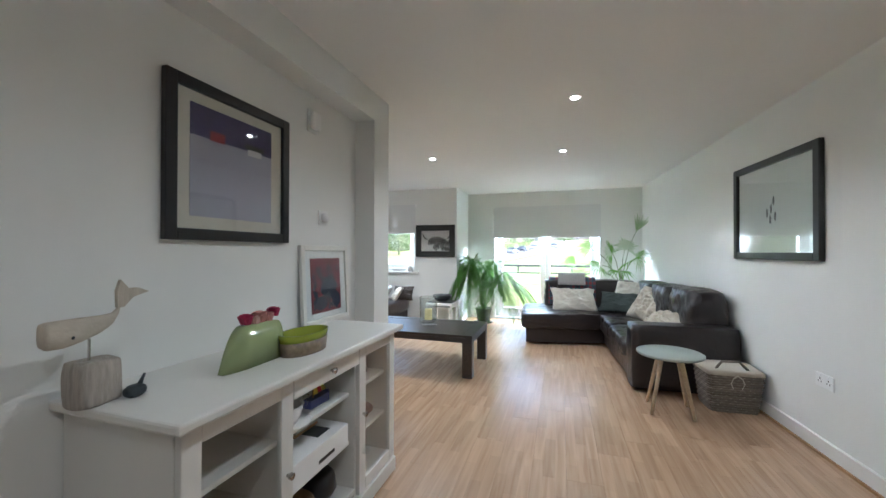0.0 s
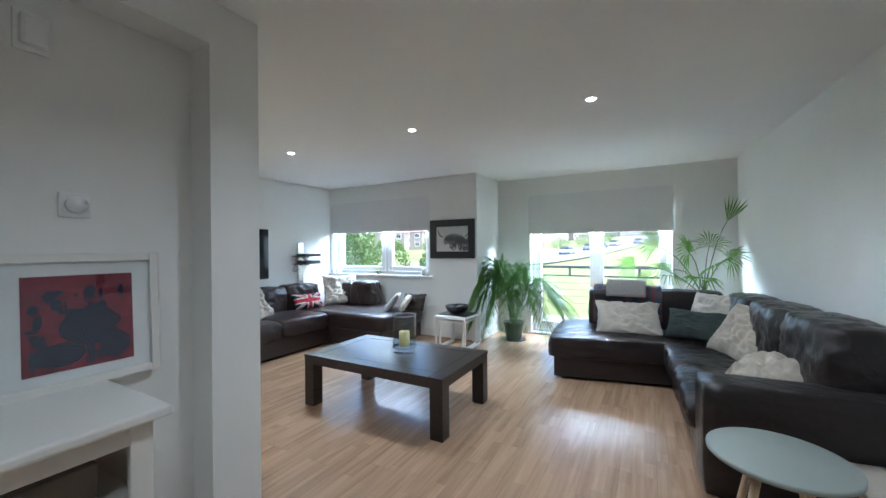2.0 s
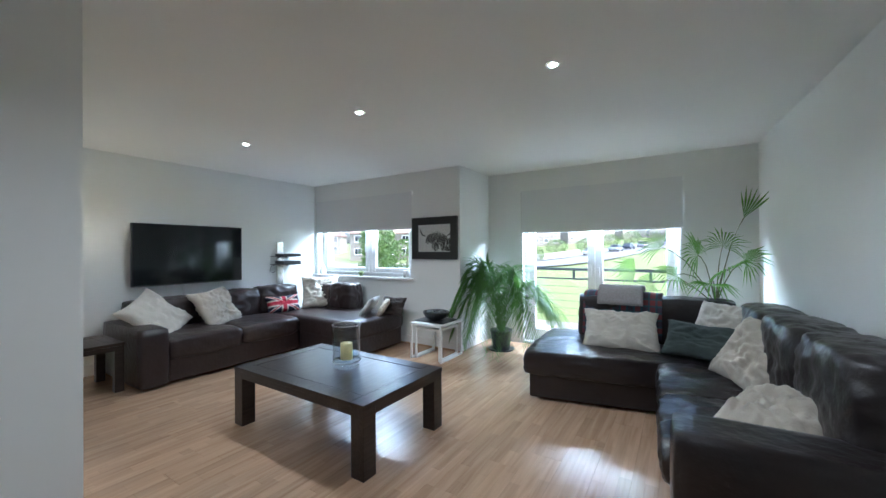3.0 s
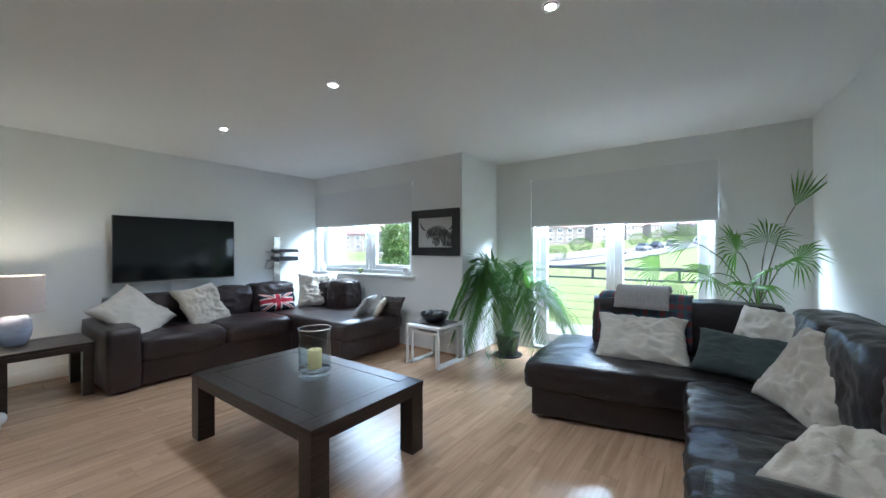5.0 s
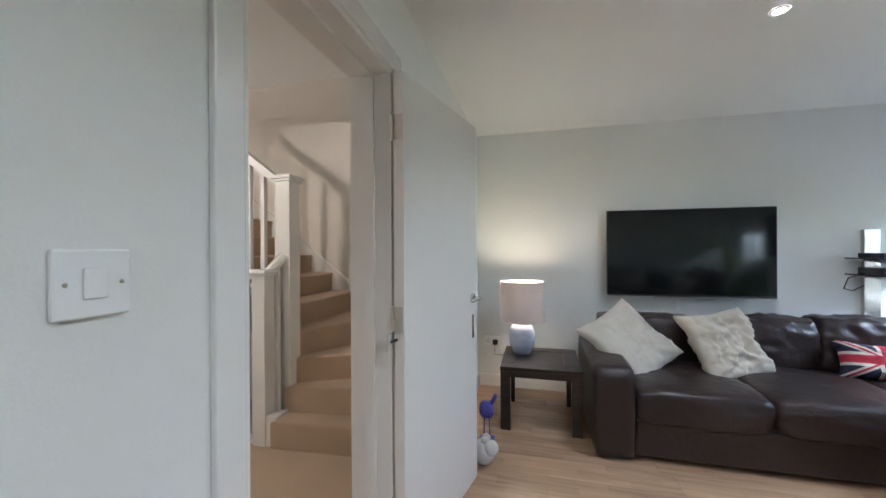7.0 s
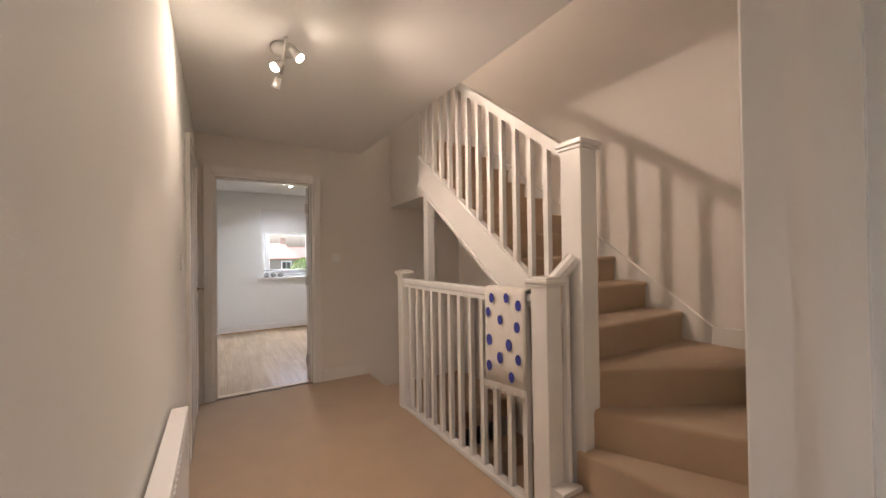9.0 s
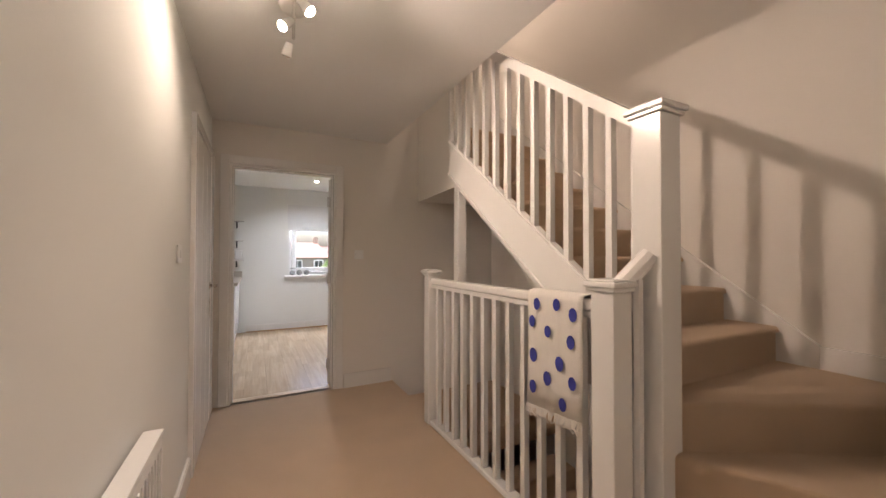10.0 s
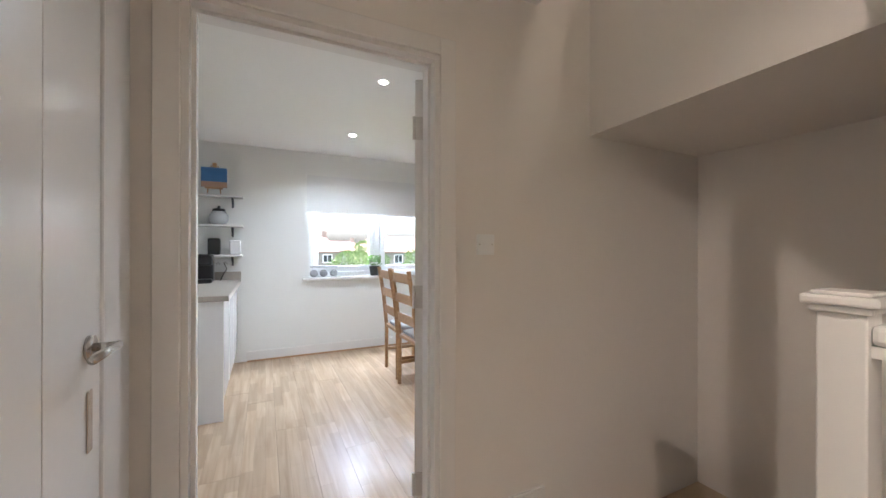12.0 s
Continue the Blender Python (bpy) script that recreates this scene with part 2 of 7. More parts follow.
def tube(bm, pts, r, n=8, r1=None):
    pts = [Vector(p) for p in pts]
    rings = []
    for i, p in enumerate(pts):
        d = (pts[min(i + 1, len(pts) - 1)] - pts[max(i - 1, 0)]).normalized()
        up = Vector((0, 0, 1)) if abs(d.z) < 0.95 else Vector((1, 0, 0))
        u = d.cross(up).normalized()
        v = u.cross(d)
        rr = r if r1 is None else r + (r1 - r) * i / (len(pts) - 1)
        rings.append([bm.verts.new(p + (u * math.cos(2 * math.pi * k / n) + v * math.sin(2 * math.pi * k / n)) * rr) for k in range(n)])
    for a, b in zip(rings, rings[1:]):
        for k in range(n):
            bm.faces.new((a[k], a[(k + 1) % n], b[(k + 1) % n], b[k]))
    bm.faces.new(rings[0][::-1])
    bm.faces.new(rings[-1])


def prism(bm, poly, z0, z1):
    lo, hi = [bm.verts.new((x, y, z0)) for x, y in poly], [bm.verts.new((x, y, z1)) for x, y in poly]
    n = len(poly)
    for i in range(n):
        bm.faces.new((lo[i], lo[(i + 1) % n], hi[(i + 1) % n], hi[i]))
    bm.faces.new(lo[::-1])
    bm.faces.new(hi)


def part(name, bm, material, parent=None, label="", smooth=False):
    bmesh.ops.recalc_face_normals(bm, faces=bm.faces)
    me = bpy.data.meshes.new(name)
    bm.to_mesh(me)
    bm.free()
    for p in me.polygons:
        p.use_smooth = smooth
    me.materials.append(material)
    ob = new(name, me)
    ob.parent = parent
    return tagged(ob, label) if label else ob


def boxpart(name, dims, material, parent=None, label="", bev=0.003, smooth=False):
    bm = bmesh.new()
    bx(bm, *dims, bev=bev)
    return part(name, bm, material, parent, label, smooth)


def thing(name, m, label, category, group="", kind=""):
    ob = new(name)
    ob.empty_display_size = 0.1
    ob.matrix_world = m
    return tagged(ob, label, category, group, kind)


def structure(name, bm, material, label):
    return tagged(part(name, bm, material), label, name.split("_")[0], kind="structure")


def slab(bm, along, a0, a1, b0, b1, z0, z1, holes=()):
    """A wall along x or y from a0 to a1, b0 to b1 thick, with holes (a, a, z, z) in order."""
    def put(p, q, z, w):
        if q - p > 0.001 and w - z > 0.001:
            bx(bm, *((p, q, b0, b1) if along == "x" else (b0, b1, p, q)), z, w)
    at = a0
    for h0, h1, l0, l1 in holes:
        put(at, h0, z0, z1)
        put(h0, h1, z0, l0)
        put(h0, h1, l1, z1)
        at = h1
    put(at, a1, z0, z1)


# ---- the shell ----
CE = 2.36
TOP = 4.9
DOOR_X0, DOOR_X1 = -1.93, -1.14
KD_X0, KD_X1 = -2.13, -1.25


def east(y):
    return 2.00 - 0.058 * (y - 3.5)


bm = bmesh.new()
slab(bm, "y", -1.35, 2.24, -1.13, -0.90, 0, CE, [(-1.22, -0.36, 0, 2.0)])
structure("wall_dining", bm, WALL, "white painted partition wall with a picture")
bm = bmesh.new()
bx(bm, -1.13, -0.75, 2.24, 2.46, 0, CE)
bx(bm, -0.90, -0.75, -1.35, 2.24, 2.17, CE)
structure("wall_pier", bm, WALL, "white painted pier and ceiling downstand")
bm = bmesh.new()
slab(bm, "x", -4.17, -1.13, 2.29, 2.46, 0, CE, [(DOOR_X0, DOOR_X1, 0, 2.01)])
bx(bm, -4.17, -2.62, 2.29, 2.46, CE, TOP)
structure("wall_door", bm, WALL, "white painted wall with a doorway")
bm = bmesh.new()
slab(bm, "y", 2.46, 6.35, -4.17, -4.05, 0, CE)
structure("wall_west", bm, WALL, "white painted wall behind the television")
bm = bmesh.new()
slab(bm, "x", -4.05, -1.23, 6.09, 6.35, 0, CE, [(-3.97, -2.01, 0.9, 2.08)])
bx(bm, -1.36, -1.23, 6.35, 6.93, 0, CE)
structure("wall_window", bm, WALL, "white painted wall with a wide window")
bm = bmesh.new()
slab(bm, "x", -1.36, 2.0, 6.93, 7.18, 0, CE, [(-0.71, 1.13, 0.02, 2.08)])
structure("wall_north", bm, WALL, "white painted wall with glazed balcony doors")
bm = bmesh.new()
prism(bm, [(east(-1.5), -1.5), (east(7.0), 7.0), (east(7.0) + 0.15, 7.0), (east(-1.5) + 0.15, -1.5)], 0, CE)
structure("wall_east", bm, WALL, "plain white painted side wall")
bm = bmesh.new()
slab(bm, "x", -4.6, 2.45, -1.47, -1.35, -2.6, CE, [(KD_X0, KD_X1, 0, 2.02)])
bx(bm, -4.0, -2.62, -1.47, -1.35, CE, TOP)
structure("wall_south", bm, HALLW, "cream painted end wall with a kitchen doorway")
bm = bmesh.new()
slab(bm, "y", -1.35, 2.34, -3.99, -3.87, -2.6, TOP)
structure("wall_stair", bm, HALLW, "cream painted stairwell wall")
# wall_lower_side is unseen; it runs on to block outdoor light under the hall.
for nm, dims in (("wall_landing", (-2.62, -2.56, -1.35, 2.34, CE + 0.12, TOP)), ("wall_lower_side", (-2.76, -2.66, -1.35, 2.34, -2.6, -0.26)), ("wall_lower_end", (-3.87, -2.66, 2.34, 2.46, -2.6, -0.01))):
    bm = bmesh.new()
    bx(bm, *dims)
    structure(nm, bm, HALLW, "cream painted stairwell wall")
bm = bmesh.new()
bx(bm, -4.0, -2.5, -1.5, 2.5, TOP, TOP + 0.1)
tagged(part("ceiling_stair", bm, CEIL), "plain white ceiling high over the stairwell", "ceiling", kind="structure")
bm = bmesh.new()
prism(bm, [(-3.87, -1.35), (-2.96, -1.35), (-2.88, -0.27), (-3.87, -0.27)], 1.80, 1.92)
prism(bm, [(-3.02, -1.35), (-2.96, -1.35), (-2.88, -0.27), (-2.94, -0.27)], 1.92, 2.9)
structure("wall_soffit", bm, HALLW, "cream painted boxed soffit under the upper stairs")
bm = bmesh.new()
bx(bm, -4.17, 2.4, 2.34, 7.18, CE, CE + 0.12)
bx(bm, -1.13, 2.4, -1.47, 2.34, CE, CE + 0.12)
tagged(part("ceiling", bm, CEIL), "plain white painted ceiling with recessed downlights", "ceiling", kind="structure")
bm = bmesh.new()
bx(bm, -2.62, -1.13, -1.35, 2.34, CE, CE + 0.12)
tagged(part("ceiling_hall", bm, CEIL), "plain white hall ceiling beside the open stairwell", "ceiling", kind="structure")
bm = bmesh.new()
bx(bm, -4.7, -0.4, -4.9, -1.47, CE, CE + 0.12)
tagged(part("ceiling_kitchen", bm, CEIL), "plain white kitchen ceiling with downlights", "ceiling", kind="structure")
bm = bmesh.new()
slab(bm, "x", -4.7, -0.4, -4.85, -4.56, 0, CE, [(-3.85, -1.95, 0.9, 2.06)])
structure("wall_kitchen", bm, WALL, "white painted kitchen wall with a window")
for nm, x0, x1 in (("wall_kitchen_side", -0.62, -0.5), ("wall_kitchen_far", -4.7, -4.6)):
    bm = bmesh.new()
    slab(bm, "y", -4.56, -1.47, x0, x1, 0, CE)
    structure(nm, bm, WALL, "plain white painted kitchen wall")

bm = bmesh.new()
bx(bm, -4.0, -2.5, -1.5, 2.5, -2.75, -2.6)
tagged(part("floor_lower", bm, CARPET), "beige carpet at the foot of the lower stairs", "carpet", kind="structure")
# floors: a base under the boards, and the hall's carpet
bm = bmesh.new()
bx(bm, -4.17, 2.4, 2.40, 7.18, -0.25, -0.012)
bx(bm, -1.13, 2.4, -1.47, 2.40, -0.25, -0.012)
floor = tagged(part("floor", bm, DARKWOOD), "oak laminate floor of long narrow boards", "floor", kind="structure")
bm = bmesh.new()
bx(bm, -4.7, -0.4, -4.85, -1.41, -0.25, -0.012)
floor_kitchen = tagged(part("floor_kitchen", bm, DARKWOOD), "pale oak laminate kitchen floor", "floor", kind="structure")
bm = bmesh.new()
bx(bm, -2.68, -1.13, -1.35, 2.40, -0.25, 0.0)
bx(bm, -2.13, -1.25, -1.41, -1.35, -0.25, 0.0)
tagged(part("floor_hall", bm, CARPET), "beige cut-pile carpet in the hall", "carpet", kind="structure")


def skirting(name, runs, material=GLOSSW, h=0.11):
    bm = bmesh.new()
    for x0, x1, y0, y1 in runs:
        bx(bm, x0, x1, y0, y1, 0, h - 0.012)
        cx, cyy = (x0 + x1) / 2, (y0 + y1) / 2
        bx(bm, x0 if x1 - x0 > 0.05 else cx - 0.006, x1 if x1 - x0 > 0.05 else cx + 0.006, y0 if y1 - y0 > 0.05 else cyy - 0.006, y1 if y1 - y0 > 0.05 else cyy + 0.006, h - 0.012, h)
    return tagged(part(name, bm, material), "white gloss painted skirting board", "skirting", kind="structure")


S = 0.018
skirting("baseboard_living", [(-4.05, -4.05 + S, 2.46, 6.09), (-4.05 + S, -1.23, 6.09 - S, 6.09), (-1.23, -1.23 + S, 6.09 - S, 6.93), (-1.23 + S, -0.75, 6.93 - S, 6.93), (1.18, 1.76, 6.93 - S, 6.93),
                              (-4.03, -2.03, 2.46, 2.46 + S), (-1.11, -0.75, 2.46, 2.46 + S), (-0.75, -0.75 + S, 2.24 - S, 2.46 + S), (-0.90 + S, -0.75, 2.24 - S, 2.24), (-0.90, -0.90 + S, -0.28, 2.24)])
skirting("baseboard_hall", [(-1.13 - S, -1.13, -0.28, 2.34), (-2.66, -2.20, -1.35, -1.35 + S)], h=0.13)
skirting("baseboard_kitchen", [(-4.6, -1.31, -4.56, -4.56 + S)])
bm = bmesh.new()
prism(bm, [(east(-1.3) - S, -1.3), (east(6.9) - S, 6.9), (east(6.9), 6.9), (east(-1.3), -1.3)], 0, 0.1)
tagged(part("baseboard_east", bm, GLOSSW), "white gloss painted skirting board", "skirting", kind="structure")
bm = bmesh.new()
bx(bm, -4.03, -1.3, 6.06, 6.072, 0, 0.015)
bx(bm, -4.58, -1.32, -4.542, -4.53, 0, 0.015)
prism(bm, [(east(-1.3) - S - 0.012, -1.3), (east(6.9) - S - 0.012, 6.9), (east(6.9) - S, 6.9), (east(-1.3) - S, -1.3)], 0, 0.015)
tagged(part("trim", bm, CHAIROAK), "thin oak beading along the skirting", "trim", kind="structure")


# ---- windows, doors ----
def sash(parent, x0, x1, z0, z1, y, w=0.07, d=0.06, handle=None, low=None):
    """One glazed sash in the plane of x and z."""
    low = low or w
    bm = bmesh.new()
    for a in ((x0, x0 + w, z0, z1), (x1 - w, x1, z0, z1), (x0 + w, x1 - w, z0, z0 + low), (x0 + w, x1 - w, z1 - w, z1)):
        bx(bm, a[0], a[1], y - d / 2, y + d / 2, a[2], a[3], 0.004, 1)
    s = part("sash", bm, UPVC, parent)
    p = boxpart("pane", (x0 + w, x1 - w, y - 0.006, y + 0.006, z0 + low, z1 - w), GLASS, s, "clear window glass", bev=0)
    p.visible_shadow = False
    if handle is not None:
        sgn = handle[2]
        bm = bmesh.new()
        bx(bm, handle[0] - 0.012, handle[0] + 0.012, y + sgn * 0.031, y + sgn * 0.042, handle[1] - 0.07, handle[1] + 0.03, 0.003)
        bx(bm, handle[0] - 0.010, handle[0] + 0.010, y + sgn * 0.055, y + sgn * 0.07, handle[1] - 0.12, handle[1] + 0.012, 0.004)
        bx(bm, handle[0] - 0.008, handle[0] + 0.008, y + sgn * 0.042, y + sgn * 0.055, handle[1] - 0.008, handle[1] + 0.008)
        part("handle", bm, UPVC, s, "white lever handle")


def casing(parent, x0, x1, z0, z1, y, d=0.08, w=0.05, mull=()):
    bm = bmesh.new()
    for a in ((x0, x0 + w, z0, z1), (x1 - w, x1, z0, z1), (x0 + w, x1 - w, z0, z0 + w), (x0 + w, x1 - w, z1 - w, z1)):
        bx(bm, a[0], a[1], y - d / 2, y + d / 2, a[2], a[3])
    for m in mull:
        bx(bm, m - 0.03, m + 0.03, y - d / 2, y + d / 2, z0 + w, z1 - w)
    part("window_frame", bm, UPVC, parent)


win = tagged(new("window_1"), "white plastic casement window with two lights and a sill", "window", kind="structure")
casing(win, -3.97, -2.01, 0.9, 2.08, 6.24, mull=[-2.88])
sash(win, -3.915, -2.915, 0.955, 2.025, 6.225, handle=(-2.95, 1.38, -1))
sash(win, -2.845, -2.065, 0.955, 2.025, 6.225, handle=(-2.81, 1.38, -1))
boxpart("window_sill", (-4.04, -1.93, 6.035, 6.195, 0.868, 0.9), GLOSSW, win, "white painted sill board", 0.006)
win = tagged(new("window_2"), "white plastic glazed double doors to the balcony", "balcony door", kind="structure")
casing(win, -0.71, 1.13, 0.02, 2.08, 7.06)
sash(win, -0.655, 0.21, 0.075, 2.025, 7.045, w=0.085, low=0.12, handle=(0.165, 1.05, -1))
sash(win, 0.215, 1.075, 0.075, 2.025, 7.045, w=0.085, low=0.12, handle=(0.26, 1.05, -1))
boxpart("threshold", (-0.71, 1.13, 6.93, 7.02, 0.0, 0.03), UPVC, win, "white plastic threshold", 0.004)
win = tagged(new("window_3"), "white plastic kitchen window with a sill", "window", kind="structure")
casing(win, -3.85, -1.95, 0.9, 2.06, -4.72, mull=[-2.80])
sash(win, -2.765, -2.005, 0.955, 2.005, -4.705, handle=(-2.73, 1.38, 1))
sash(win, -3.795, -2.835, 0.955, 2.005, -4.705, handle=(-2.87, 1.38, 1))
boxpart("window_sill", (-3.92, -1.88, -4.66, -4.50, 0.868, 0.9), GLOSSW, win, "white painted sill board", 0.006)


def roller_blind(x0, x1, y, z0, z1, out):
    t = thing("roller_blind", pose(0, 0, 0), "pale grey roller blind half lowered over the window", "blind")
    bm = bmesh.new()
    bx(bm, x0 + 0.004, x1 - 0.004, y - 0.0008, y + 0.0008, z0, z1 - 0.006)
    part("cloth", bm, BLIND, t)
    bm = bmesh.new()
    tube(bm, [(x0 + 0.05, y + 0.018 * out, z1 - 0.058), (x1 - 0.05, y + 0.018 * out, z1 - 0.058)], 0.0125, 12)
    part("roll", bm, BLIND, t, smooth=True)
    boxpart("bottom_bar", (x0 + 0.004, x1 - 0.004, y - 0.005, y + 0.005, z0 - 0.02, z0 + 0.004), UPVC, t, "", 0.003)
    for x in (x0, x1):
        boxpart("bracket", (x - 0.006, x + 0.006, *sorted((y - 0.014 * out, y + 0.0085 * out)), z1 - 0.05, z1 + 0.005), UPVC, t, "", 0.002)
    bm = bmesh.new()
    tube(bm, [(x0 + 0.008, y - 0.010 * out, z1 - 0.02), (x0 + 0.008, y - 0.010 * out, 0.95 if z0 > 1 else 0.6)], 0.0025, 6)
    part("chain", bm, CHROME, t, "thin bead chain")
    return t


roller_blind(-3.995, -1.985, 6.081, 1.6, 2.10, 1)
roller_blind(-0.735, 1.155, 6.921, 1.53, 2.10, 1)
roller_blind(-3.875, -1.925, -4.551, 1.67, 2.10, -1)


def lining(name, x0, x1, top, y0, y1, label):
    """The lining and architraves of a doorway in a wall along x."""
    t = tagged(new(name), label, "door frame", kind="structure")
    bm = bmesh.new()
    bx(bm, x0, x0 + 0.028, y0 - 0.003, y1 + 0.003, 0, top)
    bx(bm, x1 - 0.028, x1, y0 - 0.003, y1 + 0.003, 0, top)
    bx(bm, x0 + 0.028, x1 - 0.028, y0 - 0.003, y1 + 0.003, top - 0.028, top)
    m = (y0 + y1) / 2
    bx(bm, x0 + 0.028, x0 + 0.041, m - 0.02, m + 0.02, 0, top - 0.041)
    bx(bm, x1 - 0.041, x1 - 0.028, m - 0.02, m + 0.02, 0, top - 0.041)
    bx(bm, x0 + 0.028, x1 - 0.028, m - 0.02, m + 0.02, top - 0.041, top - 0.028)
    part("lining", bm, GLOSSW, t)
    for ya, s in ((y0, -1), (y1, 1)):
        for a in ((x0 - 0.062, x0 + 0.008, 0, top + 0.062), (x1 - 0.008, x1 + 0.062, 0, top + 0.062), (x0 + 0.008, x1 - 0.008, top - 0.008, top + 0.062)):
            bm = bmesh.new()
            ys = sorted((ya, ya + s * 0.016))
            bx(bm, a[0], a[1], ys[0], ys[1], a[2], a[3], 0.004)
            part("architrave", bm, GLOSSW, t)
    return t


lining("door_1", DOOR_X0, DOOR_X1, 2.01, 2.29, 2.46, "white gloss painted door lining and architrave")
lining("door_2", KD_X0, KD_X1, 2.02, -1.47, -1.35, "white gloss painted kitchen door lining")


def lever(parent, x, z, y, s, d):
    """Lever handle on a face at y, towards s, pointing along d."""
    bm = bmesh.new()
    tube(bm, [(x, y, z), (x, y + s * 0.008, z)], 0.026, 20)
    tube(bm, [(x, y + s * 0.006, z), (x, y + s * 0.05, z)], 0.009, 12)
    tube(bm, [(x - d * 0.008, y + s * 0.047, z), (x + d * 0.12, y + s * 0.045, z)], 0.009, 12)
    return part("door_handle", bm, CHROME, parent, "brushed steel lever handle", True)


def door_leaf(m, label, w, h=1.975, hinges=True, panels=False):
    """Hinged along local x = 0, leaf along +x, 44 mm thick in y."""
    t = thing("door", m, label, "door")
    boxpart("leaf", (0.003, w, -0.022, 0.022, 0.006, h), GLOSSW, t, "", 0.002)
    if panels:
        for x in (w * 0.33, w * 0.66):
            boxpart("groove", (x - 0.004, x + 0.004, -0.0235, 0.0235, 0.1, h - 0.1), GLOSSW, t, "", 0.001)
    for s in (-1, 1):
        lever(t, w - 0.06, 1.02, s * 0.022, s, -1)
        boxpart("escutcheon", (w - 0.072, w - 0.048, *sorted((s * 0.022, s * 0.026)), 0.80, 0.93), CHROME, t, "brushed steel key plate", 0.002)
    for z in (0.2, 1.02, 1.76):
        bm = bmesh.new()
        bx(bm, -0.002, 0.003, -0.02, 0.018, z - 0.05, z + 0.05)
        tube(bm, [(-0.002, 0.026, z - 0.05), (-0.002, 0.026, z + 0.05)], 0.007, 10)
        part("hinge", bm, HINGE, t, "pale steel butt hinge")
    return t


door_leaf(pose(-1.885, 2.500, 0, 0, 0, 168), "open white painted flush door with steel lever", 0.76)
dc = thing("door_closer", pose(-1.885, 2.478, 0.94), "small steel chain closer on the door edge", "door closer")
boxpart("leaf_plate", (-0.012, -0.009, -0.002, 0.040, -0.035, 0.035), HINGE, dc, "", 0.001)
boxpart("frame_plate", (0.012, 0.052, -0.0045, -0.0015, -0.035, 0.035), HINGE, dc, "", 0.001)
bm = bmesh.new()
tube(bm, [(-0.008, 0.012, 0), (0.006, 0.006, 0), (0.03, -0.001, 0)], 0.006, 8)
part("chain", bm, DARKMETAL, dc, "dark steel chain", True)
door_leaf(pose(-1.13, -0.385, 0, 0, 0, -90), "closed white grooved cupboard door with steel lever", 0.70, panels=True)
door_leaf(pose(-2.10, -1.50, 0, 0, 0, -119), "white kitchen door standing open", 0.74)
t = tagged(new("door_3"), "white painted frame of the hall cupboard door", "door frame", kind="structure")
for dims in ((-1.155, -1.085, -0.36, -0.30, 0, 2.06), (-1.155, -1.085, -1.28, -1.10, 0, 2.06), (-1.155, -1.085, -1.10, -0.36, 2.0, 2.06)):
    boxpart("architrave", dims, GLOSSW, t, "", 0.004)
boxpart("backing", (-0.96, -0.91, -1.22, -0.36, 0, 2.0), WALL, t)


# ---- stairs ----
def newel(name, x, y, z0, z1, label, r=0.05):
    t = thing("newel_post", pose(x, y, z0), label, "newel post", "stair newels")
    h = z1 - z0
    boxpart("post", (-r, r, -r, r, 0, h - 0.045), GLOSSW, t, "", 0.004)
    bm = bmesh.new()
    bx(bm, -r - 0.012, r + 0.012, -r - 0.012, r + 0.012, h - 0.045, h - 0.03, 0.004)
    bx(bm, -r - 0.022, r + 0.022, -r - 0.022, r + 0.022, h - 0.03, h - 0.008, 0.006)
    bx(bm, -r - 0.008, r + 0.008, -r - 0.008, r + 0.008, h - 0.008, h, 0.003)
    part("cap", bm, GLOSSW, t)
    return t


newel("a", -2.64, 1.24, 0, 1.16, "white gloss painted square newel post at the foot of stairs")
newel("b", -2.64, -0.34, 0, 1.14, "white gloss painted square newel post at the stairwell corner", 0.04)
newel("c", -2.80, 1.31, 0.0, 1.81, "tall white gloss painted square newel post on winders", 0.058)
boxpost = thing("corner_post", pose(-2.86, -0.29, 0), "slim white painted post under the stair soffit", "post")
boxpart("post", (-0.035, 0.035, -0.035, 0.035, -0.25, 1.80), GLOSSW, boxpost, "", 0.003)

rail = thing("landing_balustrade", pose(-2.64, 0, 0), "white gloss painted landing balustrade with square spindles", "balustrade")
bm = bmesh.new()
bx(bm, -0.03, 0.03, -0.30, 1.19, 1.03, 1.075, 0.012)
bx(bm, -0.022, 0.022, -0.30, 1.19, 1.005, 1.03)
part("handrail", bm, GLOSSW, rail)
boxpart("base_rail", (-0.03, 0.03, -0.30, 1.19, 0.0, 0.035), GLOSSW, rail, "", 0.006)
for i in range(12):
    y = -0.30 + 1.49 * (i + 0.75) / 12.5
    boxpart("spindle", (-0.016, 0.016, y - 0.016, y + 0.016, 0.035, 1.005), GLOSSW, rail, "", 0.002)

RISE, GO = 0.177, 0.235
flight = thing("staircase", pose(0, 0, 0), "carpeted staircase with winders and white strings", "stairs")
NX, NY, WX, WY = -2.72, 1.33, -3.87, 2.29


def tread(poly, z, below, material=CARPET):
    bm = bmesh.new()
    prism(bm, poly, z - below, z)
    es = [e for e in bm.edges if abs(e.verts[0].co.z - z) < 1e-5 and abs(e.verts[1].co.z - z) < 1e-5]
    bmesh.ops.bevel(bm, geom=es, offset=0.02, segments=3, affect="EDGES", profile=0.5)
    return part("tread", bm, material, flight)


